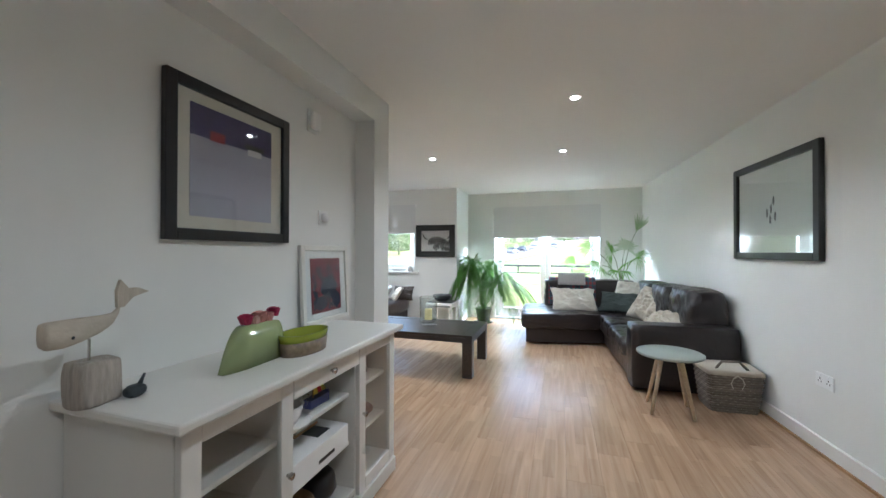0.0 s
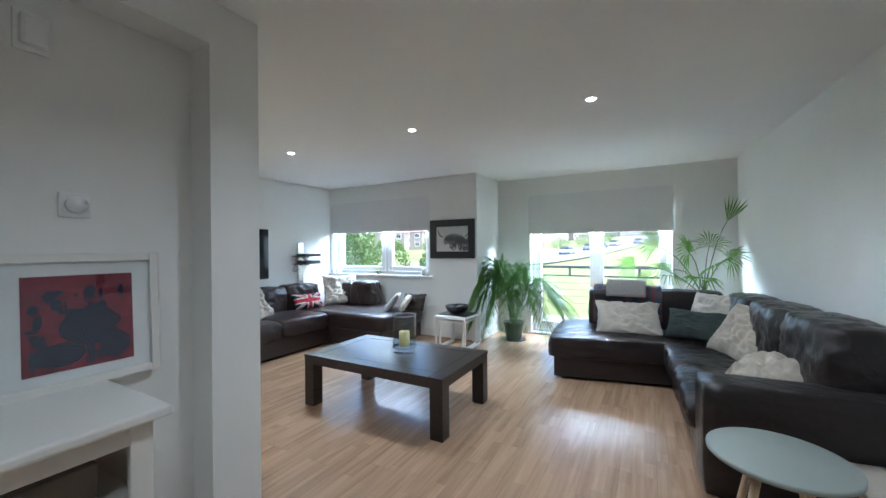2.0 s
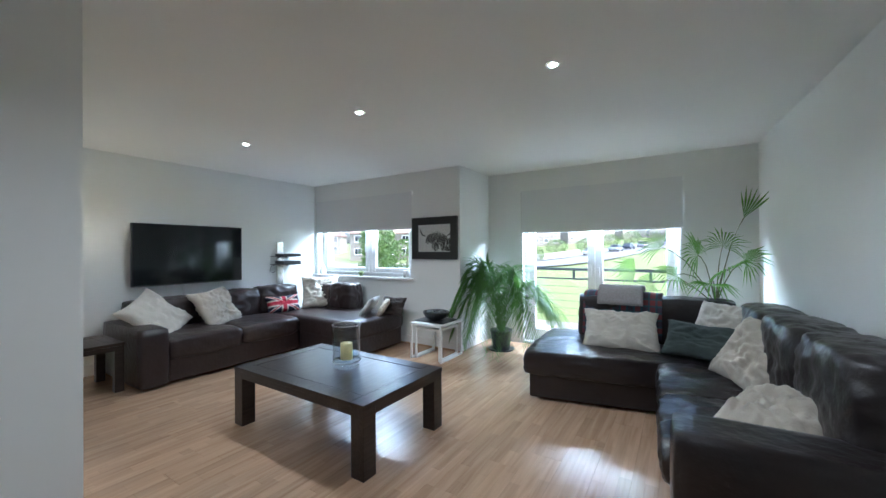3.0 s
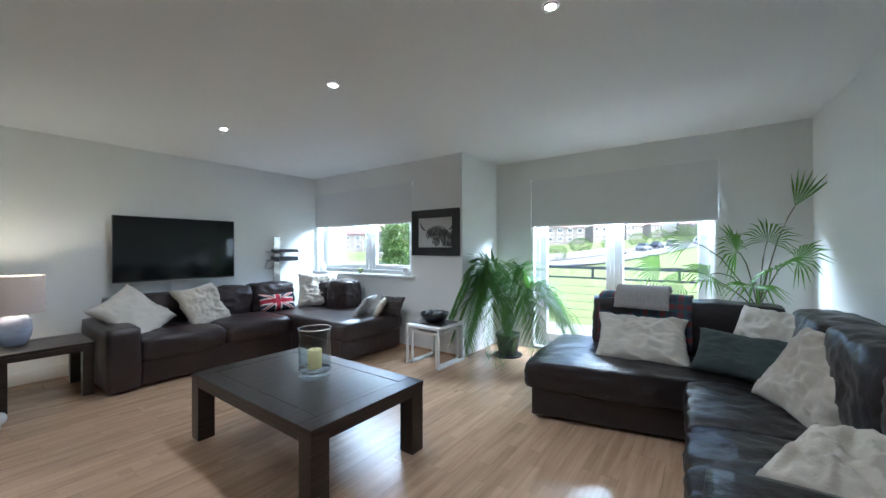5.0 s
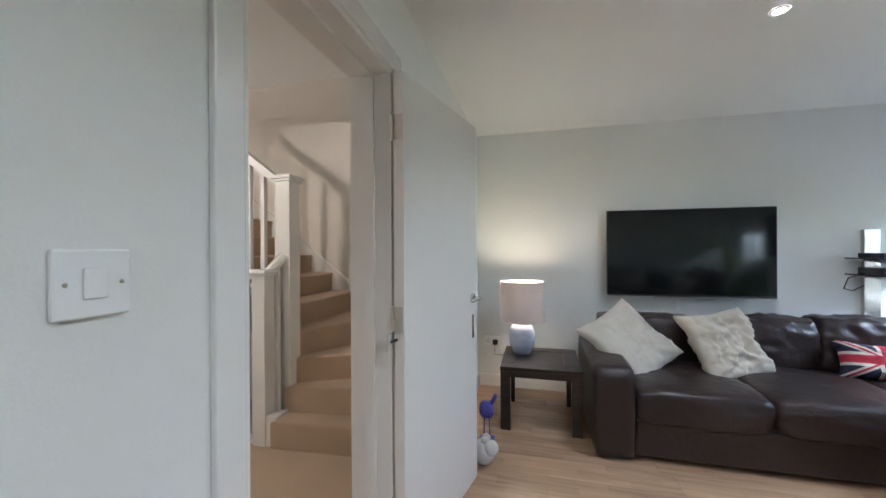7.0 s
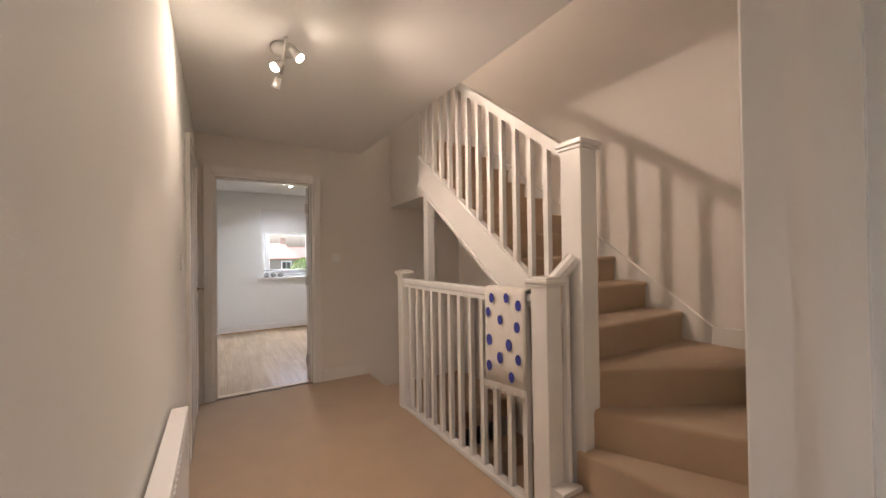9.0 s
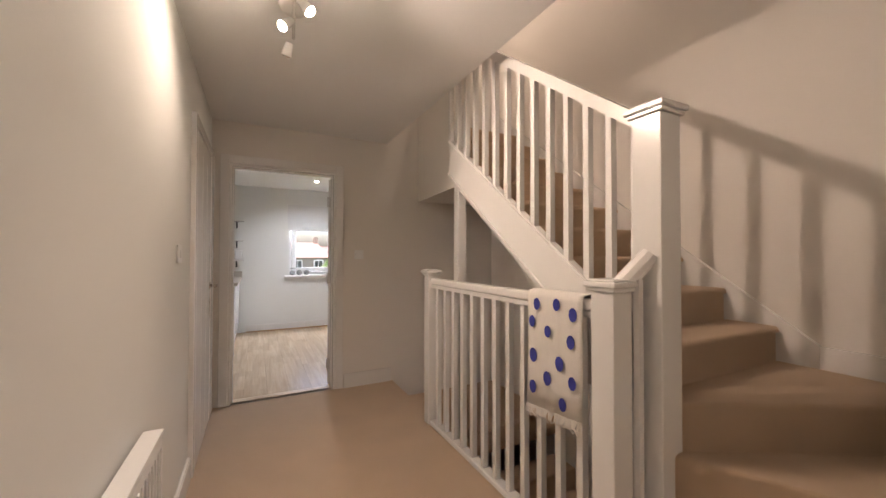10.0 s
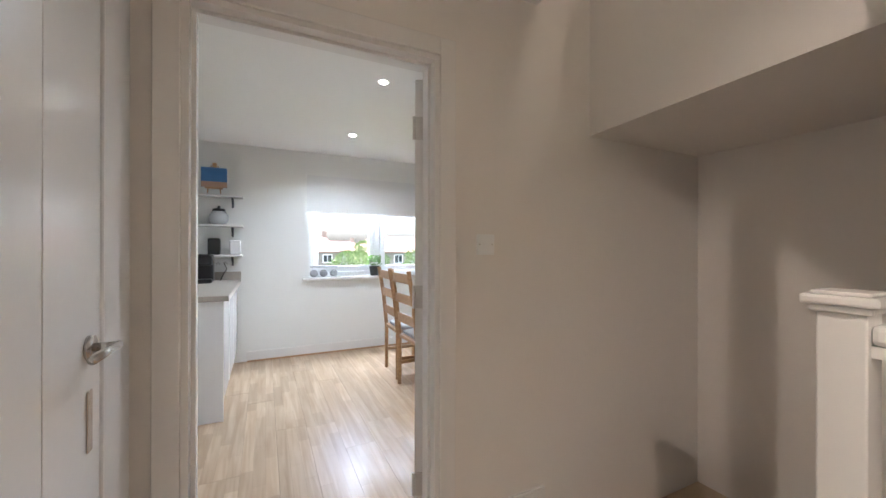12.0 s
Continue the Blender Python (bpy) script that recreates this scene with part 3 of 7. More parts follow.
tread([(-2.59, NY), (-2.66, WY), (WX, WY), (WX, NY), (-2.8, NY)], RISE, RISE)
tread([(-2.73, NY), (-2.85, WY), (WX, WY), (WX, NY)], 2 * RISE, RISE)
tread([(-2.79, NY), (-3.28, WY), (WX, WY), (WX, NY)], 3 * RISE, RISE)
tread([(-2.79, NY - 0.09), (-2.79, NY), (WX, 1.92), (WX, NY - 0.09)], 4 * RISE, RISE)
for n in range(5, 15):
    y = 1.27 - GO * (n - 5)
    xr = -2.80 if n < 11 else -3.03
    tread([(xr, y), (WX, y), (WX, y - GO - 0.02), (xr, y - GO - 0.02)], n * RISE, 0.03)
    boxpart("riser", (WX, xr, y - 0.035, y - 0.015, (n - 1) * RISE - 0.01, n * RISE - 0.02), CARPET, flight, "", 0)
bm = bmesh.new()
bx(bm, WX, -3.03, -1.35, 1.27 - GO * 10, 14 * RISE - 0.1, 14 * RISE)
part("upper_landing", bm, CARPET, flight)
# lower flight, seen through the balustrade
tread([(-2.69, -1.35), (-2.69, -0.34), (WX, -0.34), (WX, -1.35)], -RISE, RISE)
tread([(-2.85, -1.35), (-2.75, -0.34), (WX, -0.34), (WX, -1.35)][::1], -RISE + 0.001, 0.01)
for n in range(3, 13):
    y = -0.36 + GO * (n - 3)
    tread([(-2.76, y), (WX, y), (WX, y + GO + 0.02), (-2.76, y + GO + 0.02)], -n * RISE, RISE * 1.6)


def string(bm, x0, x1, y0, z0, y1, z1, lo, hi):
    vs = [bm.verts.new((x, y, z)) for x in (x0, x1) for y, z in ((y0, z0 + lo), (y0, z0 + hi), (y1, z1 + hi), (y1, z1 + lo))]
    for f in ((0, 1, 2, 3), (7, 6, 5, 4), (0, 4, 5, 1), (1, 5, 6, 2), (2, 6, 7, 3), (3, 7, 4, 0)):
        bm.faces.new([vs[i] for i in f])


SL = RISE / GO
Z0 = 1.00
bm = bmesh.new()
string(bm, -2.80, -2.755, 1.36, Z0, -0.27, Z0 + 1.63 * SL, -0.405, -0.115)
outer = part("outer_string", bm, GLOSSW, flight, "white gloss painted stair string")
for lo_, hi_ in ((-0.155, -0.125), (-0.395, -0.37)):
    bm = bmesh.new()
    string(bm, -2.755, -2.745, 1.36, Z0, -0.27, Z0 + 1.63 * SL, lo_, hi_)
    part("moulding", bm, GLOSSW, outer)
for dims in ((WX, WX + 0.02, 1.42, 2.27, 0.52, 0.815), (-2.9, -2.6, WY - 0.02, WY, 0.15, 0.42), (-3.3, -2.9, WY - 0.02, WY, 0.3, 0.62), (WX, -3.3, WY - 0.02, WY, 0.5, 0.8)):
    boxpart("skirting_board", dims, GLOSSW, flight, "white gloss painted skirting on the winders")
bm = bmesh.new()
string(bm, WX, WX + 0.02, 1.42, 0.773, -1.2, 0.773 + 2.62 * SL, -0.25, 0.045)
part("wall_string", bm, GLOSSW, flight, "white gloss painted skirting up the stairs")
bm = bmesh.new()
string(bm, -3.87, -2.80, 1.36, Z0, -0.27, Z0 + 1.63 * SL, -0.405, -0.393)
part("soffit_board", bm, HALLW, flight, "plastered underside of the flight")

rail = thing("stair_balustrade", pose(-2.777, 0, 0), "white gloss painted sloping balustrade with square spindles", "balustrade")
bm = bmesh.new()
string(bm, -0.032, 0.032, 1.33, 1.745, -0.33, 1.745 + 1.66 * SL, -0.065, 0.0)
part("handrail", bm, GLOSSW, rail)
for i in range(14):
    y = 1.25 - i * 0.118
    zb = Z0 + (1.36 - y) * SL - 0.03
    boxpart("spindle", (-0.016, 0.016, y - 0.016, y + 0.016, zb - 0.10, 1.73 + (1.35 - y) * SL - 0.06), GLOSSW, rail, "", 0.002)
low = thing("newel_handrail", pose(0, 0, 0), "short white painted handrail between two newel posts", "handrail")
bm = bmesh.new()
vs = [(-2.66, 1.25, 1.12), (-2.75, 1.32, 1.25)]
tube(bm, vs, 0.035, 10)
part("rail", bm, GLOSSW, low)
bm = bmesh.new()
prism(bm, [(-2.70, 1.29), (-2.60, 1.29), (-2.60, 1.36), (-2.73, 1.36)], 0.0, 0.20)
part("kerb", bm, GLOSSW, low)
boxpart("spindle", (-2.715, -2.69, 1.292, 1.317, 0.20, 1.16), GLOSSW, low)

boxpart_strip = bmesh.new()
bx(boxpart_strip, -2.10, -1.28, -1.47, -1.39, -0.01, 0.004, 0.001)
tagged(part("threshold_kitchen", boxpart_strip, PALEWOOD), "pale wooden threshold strip at the kitchen door", "threshold", kind="structure")
boxpart_strip = bmesh.new()
bx(boxpart_strip, -1.90, -1.17, 2.385, 2.42, -0.01, 0.005, 0.001)
tagged(part("threshold_living", boxpart_strip, CHROME), "brushed steel threshold strip at the living room door", "threshold", kind="structure")


# ---- outdoors ----
GRASS = mat("lawn_grass", (0.105, 0.128, 0.034), 0.95, vary=0.25, scale=0.6, bump=0.6, bscale=12)
ASPH = mat("asphalt", (0.13, 0.13, 0.132), 0.9, vary=0.15, scale=2, bump=0.3, bscale=60)
PAVE = mat("pale_paving", (0.21, 0.20, 0.19), 0.85, vary=0.1, scale=1.5, bump=0.2, bscale=30)
RENDER1 = mat("pale_roughcast", (0.21, 0.185, 0.16), 0.9, vary=0.1, scale=2, bump=0.4, bscale=40, rand=0.2)
BRICKM = mat("buff_brick", (0.24, 0.18, 0.14), 0.9, vary=0.2, scale=8, bump=0.3, bscale=30)
TILE = mat("red_roof_tile", (0.17, 0.095, 0.08), 0.85, vary=0.2, scale=3, bump=0.5, bscale=14, rand=0.25)
DGLASS = mat("dark_far_glass", (0.03, 0.035, 0.04), 0.1, vary=0.2, scale=1)
FOL = leafy("tree_foliage", (0.075, 0.12, 0.035))
BARK = mat("bark", (0.08, 0.06, 0.045), 0.9, vary=0.3, scale=8, bump=0.6, bscale=20)


def land(x, y):
    d = max(0.0, y - 14)
    z = -3.0 + 0.052 * d + 0.03 * max(0.0, min(d, 60)) * max(0.0, min(1.0, (x + 5) / 40))
    return min(z, 9.0) if y > 0 else -3.0


def steps(a, b, n):
    return [a + (b - a) * i / n for i in range(n + 1)]


bm = bmesh.new()
gx = [-900, -400] + steps(-160, 160, 40) + [400, 900]
gy = [-900, -300, -100, -40, -10, 7] + steps(12, 200, 47) + [400, 900]
grid = [[bm.verts.new((x, y, land(x, y))) for x in gx] for y in gy]
for r0, r1 in zip(grid, grid[1:]):
    for i in range(len(gx) - 1):
        bm.faces.new((r0[i], r0[i + 1], r1[i + 1], r1[i]))
tagged(part("ground", bm, GRASS), "broad mown green lawn rising to a street", "grass", kind="structure")


def strip(name, pts, w, material, label, lift):
    bm = bmesh.new()
    rows = []
    for i, (x, y) in enumerate(pts):
        a, b = Vector(pts[max(i - 1, 0)]), Vector(pts[min(i + 1, len(pts) - 1)])
        d = (b - a).normalized()
        nrm = Vector((-d.y, d.x)) * w / 2
        rows.append([bm.verts.new((x + s * nrm.x, y + s * nrm.y, land(x + s * nrm.x, y + s * nrm.y) + lift)) for s in (-1, -0.5, 0, 0.5, 1)])
    for p, q in zip(rows, rows[1:]):
        for k in range(4):
            bm.faces.new((p[k], p[k + 1], q[k + 1], q[k]))
    return tagged(part(name, bm, material), label, name, kind="structure")


line = [(-90, 28), (-60, 36), (-45, 41), (-30, 45), (-20, 49), (-14.5, 55), (-11.5, 64), (-9.3, 75), (-7.4, 85), (-5.6, 95), (-3.9, 105), (-2.2, 116), (0, 133), (3, 155), (6, 180)]
strip("road", line, 7.0, ASPH, "grey asphalt street along the lawn", 0.22)
strip("path", [(-60 + 8 * i, 11.5) for i in range(16)], 7.5, PAVE, "pale paved court beside the lawn", 0.03)
strip("pavement", [(x - 4.6, y + 4.2) for x, y in line], 2.6, PAVE, "pale paved footway by the street", 0.26)
bm = bmesh.new()
bx(bm, -3.0, 4.5, 7.18, 9.0, -0.35, -0.06)
tagged(part("balcony", bm, PAVE), "pale paved balcony slab", "balcony", kind="structure")
br = thing("balcony_railing", pose(0, 8.85, 0), "dark grey metal balcony railing with thin wires", "railing")
bm = bmesh.new()
bx(bm, -3.0, 4.5, -0.03, 0.03, 0.905, 0.955, 0.008)
part("top_rail", bm, DARKMETAL, br)
boxpart("lower_rail", (-3.0, 4.5, -0.015, 0.015, 0.745, 0.775), DARKMETAL, br)
for i in range(7):
    boxpart("post", (-2.9 + i * 1.2, -2.86 + i * 1.2, -0.02, 0.02, 0.77, 0.91), DARKMETAL, br)
for x in (-2.98, 4.46):
    boxpart("end_post", (x, x + 0.04, -0.02, 0.02, -0.06, 0.91), DARKMETAL, br)
for i in range(5):
    bm = bmesh.new()
    tube(bm, [(-3.0, 0, 0.1 + i * 0.13), (4.5, 0, 0.1 + i * 0.13)], 0.003, 5)
    part("wire", bm, DARKMETAL, br)


def house(m, w, d, h, label, wallmat):
    t = thing("house", m, label, "house", "houses along the street")
    boxpart("wall", (-w / 2, w / 2, -d / 2, d / 2, -1.5, h), wallmat, t, "", 0)
    bm = bmesh.new()
    e, r = 0.35, 2.6
    lo = [bm.verts.new(p) for p in ((-w / 2 - e, -d / 2 - e, h), (w / 2 + e, -d / 2 - e, h), (w / 2 + e, d / 2 + e, h), (-w / 2 - e, d / 2 + e, h))]
    a, b = bm.verts.new((-w / 2 + 1.6, 0, h + r)), bm.verts.new((w / 2 - 1.6, 0, h + r))
    for f in ((lo[0], lo[1], b, a), (lo[2], lo[3], a, b), (lo[1], lo[2], b), (lo[3], lo[0], a), lo[::-1]):
        bm.faces.new(f)
    roof = part("roof", bm, TILE, t)
    for x in (-w / 2 + 1.8, w / 2 - 1.8):
        boxpart("chimney", (x - 0.4, x + 0.4, -0.3, 0.3, h + r - 1.2, h + r + 0.9), BRICKM, roof, "", 0.02)
    for z in (0.9, 3.5):
        for k in range(4):
            x = -w / 2 + w * (k + 0.5) / 4
            for s in (-1, 1):
                if h < 4 and z > 3:
                    continue
                f = boxpart("window", (x - 0.75, x + 0.75, *sorted((s * d / 2, s * (d / 2 + 0.05))), z, z + 1.4), UPVC, t, "", 0.01)
                boxpart("pane", (x - 0.63, x - 0.03, *sorted((s * (d / 2 + 0.05), s * (d / 2 + 0.06))), z + 0.12, z + 1.28), DGLASS, f, "", 0)
                boxpart("pane", (x + 0.03, x + 0.63, *sorted((s * (d / 2 + 0.05), s * (d / 2 + 0.06))), z + 0.12, z + 1.28), DGLASS, f, "", 0)
    return t


first = house(pose(0, -500, -3), 13, 8, 5.3, "pale roughcast semi-detached house with a red tiled hipped roof", RENDER1)
spots = [(-46, 104, 20), (-39, 122, 40), (-32, 142, 60), (-27, 162, 74), (-22, 184, 78), (-66, 98, 15), (-64, 124, 20), (-56, 146, 30), (-46, 170, 40), (-6, 214, 12), (16, 220, 8), (40, 226, 4), (64, 230, 0)]
spots += [(-52, 62, 30), (-78, 56, 40), (-64, 84, 25), (-62, 104, 20), (-92, 78, 35)]
spots += [(-22, -60, 4), (-6, -66, -3), (-40, -58, 8), (8, -62, 0), (-18, -100, 0), (4, -98, 2), (-40, -95, -3), (24, -70, -10)]
for x, y, a in spots:
    z = land(x, y)
    copy_thing(first, pose(x, y, z if y > 0 else -4.5, 0, 0, a))
first.matrix_world = pose(70, 125, land(70, 125), 0, 0, 25)


def tree(x, y, z, h, r, seed, conifer=False):
    rnd = random.Random(seed)
    t = thing("tree", pose(x, y, z), "leafy green conifer tree beside the houses" if conifer else "bushy green broadleaf tree beside the street", "tree", "trees outside")
    bm = bmesh.new()
    tube(bm, [(0, 0, 0), (0.05, 0, h * 0.4), (0, 0.1, h * 0.8)], 0.05 * h * 0.5, 8, 0.02)
    for k in range(6):
        a = rnd.random() * 6.3
        tube(bm, [(0, 0, h * (0.25 + 0.08 * k)), (math.cos(a) * r * 0.6, math.sin(a) * r * 0.6, h * (0.4 + 0.08 * k))], 0.05, 5, 0.015)
    part("trunk", bm, BARK, t)
    bm = bmesh.new()
    for k in range(2000):
        u = rnd.random()
        zz = h * (0.12 + 0.86 * u)
        rad = r * ((1 - u) ** 0.8 if conifer else math.sqrt(max(0.0, 1 - (2 * u - 0.9) ** 2 * 0.8)))
        rad *= 0.75 + 0.35 * noise.noise((zz * 0.9 + seed, rnd.random(), 0)) + 0.15 * rnd.random()
        a = rnd.random() * 6.283
        q = math.sqrt(rnd.random()) * 0.35 + 0.65
        c = Vector((math.cos(a) * rad * q, math.sin(a) * rad * q, zz))
        s = h * 0.02 * (0.6 + rnd.random())
        n1 = Vector((rnd.gauss(0, 1), rnd.gauss(0, 1), rnd.gauss(0, 1))).normalized()
        n2 = n1.orthogonal().normalized()
        n3 = n1.cross(n2)
        vs = [bm.verts.new(c + n2 * s * p + n3 * s * o) for p, o in ((-1, -0.4), (0, -0.7), (1, 0.3), (0.2, 0.8), (-0.8, 0.5))]
        bm.faces.new(vs)
    part("crown", bm, FOL, t)


for k, (x, y, h, r, con) in enumerate([(-16, 30, 4.4, 2.4, True), (-21, 30, 4.6, 2.4, False), (-28, 33, 6.5, 2.2, True), (-18.5, 60, 2.4, 2.0, False), (-19, 74, 3.2, 2.2, False), (-17, 90, 2.8, 2.2, False), (-34, 40, 7, 3, False),
                                       (-14, 106, 3.5, 3, False), (-45, 52, 8, 3.4, False), (-33, 60, 5, 3, False), (-36, 80, 8, 3.5, False), (-11, 124, 4, 3, False), (2, 160, 9, 5, False), (20, 160, 7, 4, False)]):
    tree(x, y, land(x, y), h, r, k, con)
for k, (x, y, h, r) in enumerate([(-10, -40, 4.2, 2.8), (-14, -48, 5.5, 3), (-20, -45, 4.4, 3), (-2, -50, 6, 3.2), (-28, -52, 6, 3)]):
    tree(x, y, -3.0, h, r, 50 + k)

WHITEWALL = mat("white_garden_wall", (0.34, 0.33, 0.31), 0.85, vary=0.1, scale=2)
gw = thing("garden_wall", pose(0, 0, 0), "low white painted garden wall by the street", "garden wall")
for (xa, ya), (xb, yb) in (((-27, 51), (-20, 55.5)), ((-20, 55.5), (-17, 64)), ((-17, 64), (-15, 75))):
    bm = bmesh.new()
    za, zb = land(xa, ya), land(xb, yb)
    d = Vector((yb - ya, xa - xb)).normalized() * 0.12
    vs = [bm.verts.new((x + q * d.x, y + q * d.y, z + h)) for x, y, z in ((xa, ya, za), (xb, yb, zb)) for q in (-1, 1) for h in (-0.2, 1.1)]
    for f in ((0, 1, 3, 2), (4, 6, 7, 5), (0, 4, 5, 1), (2, 3, 7, 6), (1, 5, 7, 3), (0, 2, 6, 4)):
        bm.faces.new([vs[q] for q in f])
    part("wall_run", bm, WHITEWALL, gw)


def car(m, paint, label):
    t = thing("car", m, label, "car", "cars parked along the street")
    bm = bmesh.new()
    bx(bm, -0.85, 0.85, -2.1, 2.1, 0.25, 0.80, 0.12)
    part("body", bm, paint, t, "", True)
    bm = bmesh.new()
    lo = [bm.verts.new(p) for p in ((-0.78, -1.5, 0.79), (0.78, -1.5, 0.79), (0.78, 1.1, 0.79), (-0.78, 1.1, 0.79))]
    hi = [bm.verts.new(p) for p in ((-0.62, -1.0, 1.4), (0.62, -1.0, 1.4), (0.62, 0.5, 1.4), (-0.62, 0.5, 1.4))]
    for k in range(4):
        bm.faces.new((lo[k], lo[(k + 1) % 4], hi[(k + 1) % 4], hi[k]))
    bm.faces.new(hi)
    part("windows", bm, DGLASS, t, "dark car windows")
    boxpart("roof", (-0.62, 0.62, -1.0, 0.5, 1.39, 1.43), paint, t, "", 0.015)
    for x in (-0.8, 0.8):
        for y in (-1.3, 1.3):
            bm = bmesh.new()
            tube(bm, [(x - 0.1, y, 0.31), (x + 0.1, y, 0.31)], 0.31, 16)
            part("wheel", bm, BLACKP, t, "", True)


SILVER = mat("silver_car_paint", (0.30, 0.31, 0.32), 0.3, 0.4, vary=0.03)
CARWHITE = mat("white_car_paint", (0.45, 0.45, 0.45), 0.3, vary=0.03)
CARDARK = mat("dark_car_paint", (0.03, 0.035, 0.05), 0.25, vary=0.03)
for x, y, paint, label in ((-12.2, 72, CARWHITE, "white hatchback car parked by the kerb"), (-9.8, 84, SILVER, "silver hatchback car parked by the kerb"), (-8.4, 92, CARDARK, "dark blue hatchback car parked by the kerb"), (-6.4, 103, CARWHITE, "white hatchback car parked by the kerb"), (-1.2, 108, SILVER, "silver hatchback car parked by the kerb")):
    car(pose(x, y, land(x, y) + 0.23, 0, 0, -10), paint, label)

nb = thing("neighbour_wing", pose(-12.8, 9.8, -3.0), "buff brick wing of the neighbouring building", "building")
boxpart("wall", (-4.0, 4.0, -0.8, 0.8, 0.0, 9.0), BRICKM, nb, "", 0)
boxpart("roof", (-4.2, 4.2, -1.0, 1.0, 9.0, 9.3), ASPH, nb, "", 0)


# ---- soft shapes ----
def pad(bm, x0, x1, y0, y1, z0, z1, puff=0.12, edge=0.06, wr=0.006, seed=0, cuts=9):
    """A stuffed block: rounded, swollen in the middle, slightly creased."""
    b2 = bmesh.new()
    bmesh.ops.create_cube(b2, size=2.0)
    bmesh.ops.subdivide_edges(b2, edges=b2.edges, cuts=cuts, use_grid_fill=True)
    c, hs = Vector(((x0 + x1) / 2, (y0 + y1) / 2, (z0 + z1) / 2)), Vector(((x1 - x0) / 2, (y1 - y0) / 2, (z1 - z0) / 2))
    k = min(range(3), key=lambda i: hs[i])
    keep = {}
    for v in b2.verts:
        u = v.co.copy()
        p = Vector((0, 0, 0))
        for i in range(3):
            a, b = u[(i + 1) % 3], u[(i + 2) % 3]
            f = puff if i == k else edge
            p[i] = hs[i] * u[i] * (1 - f * (a ** 6 + b ** 6) / 2 - f * 0.5 * (a * a + b * b) / 2)
        q = p + c
        n = noise.noise((q.x * 7 + seed * 3.1, q.y * 7, q.z * 7)) + 0.5 * noise.noise((q.x * 19, q.y * 19 + seed, q.z * 19))
        if wr > 0.008:
            w = 0.15 * noise.noise((q.x * 5, q.y * 5 + seed, q.z * 5))
            n += 0.9 - 2.2 * abs(noise.noise((q.x * 5 + w * 9 + seed, q.y * 12 + w * 12, q.z * 9)))
        keep[v] = bm.verts.new(q + u.normalized() * n * wr)
    for f in b2.faces:
        bm.faces.new([keep[v] for v in f.verts])
    b2.free()


def padpart(name, dims, material, parent, label="", **kw):
    bm = bmesh.new()
    pad(bm, *dims, **kw)
    return part(name, bm, material, parent, label, True)


def pillow(m, w, h, th, material, seed, label, name="cushion", wr=0.02, sag=0.0):
    """A loose cushion lying in local x and y, th thick, with crumples."""
    bm = bmesh.new()
    n = 40
    grid = {}
    for s in (-1, 1):
        for i in range(n + 1):
            for j in range(n + 1):
                u, v = 2 * i / n - 1, 2 * j / n - 1
                edge = (1 - u ** 4) * (1 - v ** 4)
                if s == 1 and edge < 1e-6:
                    grid[s, i, j] = grid[-1, i, j]
                    continue
                x = w / 2 * u * (1 - 0.10 * (1 - v * v))
                y = h / 2 * v * (1 - 0.10 * (1 - u * u))
                cr = noise.noise((u * 2.2 + seed * 5.3, v * 2.2, s * 1.7)) + 0.55 * noise.noise((u * 5 + seed, v * 3.2, s * 3)) + 0.3 * noise.noise((u * 9, v * 8 + seed, s))
                cr += (0.5 - 2.0 * abs(noise.noise((u * 1.6 + v * 1.1 + seed * 2.3, v * 3.4 - u * 0.6, s * 2.1)))) * 0.5
                z = s * th / 2 * math.sqrt(max(edge, 0)) + cr * wr * 1.05 * (0.35 + edge) - sag * (1 - v) ** 2 * 0.2
                grid[s, i, j] = bm.verts.new((x + cr * 0.01, y + cr * 0.012, z))
    for s in (-1, 1):
        for i in range(n):
            for j in range(n):
                vs = [grid[s, i, j], grid[s, i + 1, j], grid[s, i + 1, j + 1], grid[s, i, j + 1]]
                if len(set(vs)) == 4:
                    try:
                        bm.faces.new(vs)
                    except ValueError:
                        pass
    t = part(name, bm, material, None, "", True)
    t.matrix_world = m
    return tagged(t, label, "cushion")


# ---- living room: the two corner sofas ----
sofa = thing("corner_sofa", pose(-4.0, 3.36, 0), "dark brown leather corner sofa with a chaise end", "sofa")
boxpart("base", (0.06, 1.0, 0.22, 2.6, 0.03, 0.26), LEATHER, sofa, "", 0.02)
boxpart("chaise_base", (1.0, 1.92, 1.66, 2.6, 0.03, 0.26), LEATHER, sofa, "", 0.02)
padpart("arm", (0.02, 1.04, -0.01, 0.22, 0.02, 0.56), LEATHER, sofa, puff=0.05, edge=0.03, wr=0.003)
padpart("seat_cushion", (0.28, 1.04, 0.22, 0.93, 0.23, 0.45), LEATHER, sofa, seed=1, puff=0.18, wr=0.009, cuts=13)
padpart("seat_cushion", (0.28, 1.04, 0.93, 1.66, 0.23, 0.45), LEATHER, sofa, seed=2, puff=0.18, wr=0.009, cuts=13)
padpart("chaise_cushion", (0.28, 1.95, 1.66, 2.62, 0.22, 0.45), LEATHER, sofa, seed=3, puff=0.16, edge=0.03)
for k, (a, b) in enumerate(((0.12, 0.84), (0.86, 1.56), (1.56, 2.15))):
    padpart("back_cushion", (0.02, 0.34, a, b, 0.38, 0.76 + 0.015 * k), LEATHER, sofa, seed=4 + k, puff=0.2, edge=0.1, wr=0.014, cuts=20)
padpart("back_cushion", (0.30, 0.75, 2.33, 2.64, 0.38, 0.78), LEATHER, sofa, seed=8, puff=0.2, edge=0.1, wr=0.014, cuts=20)
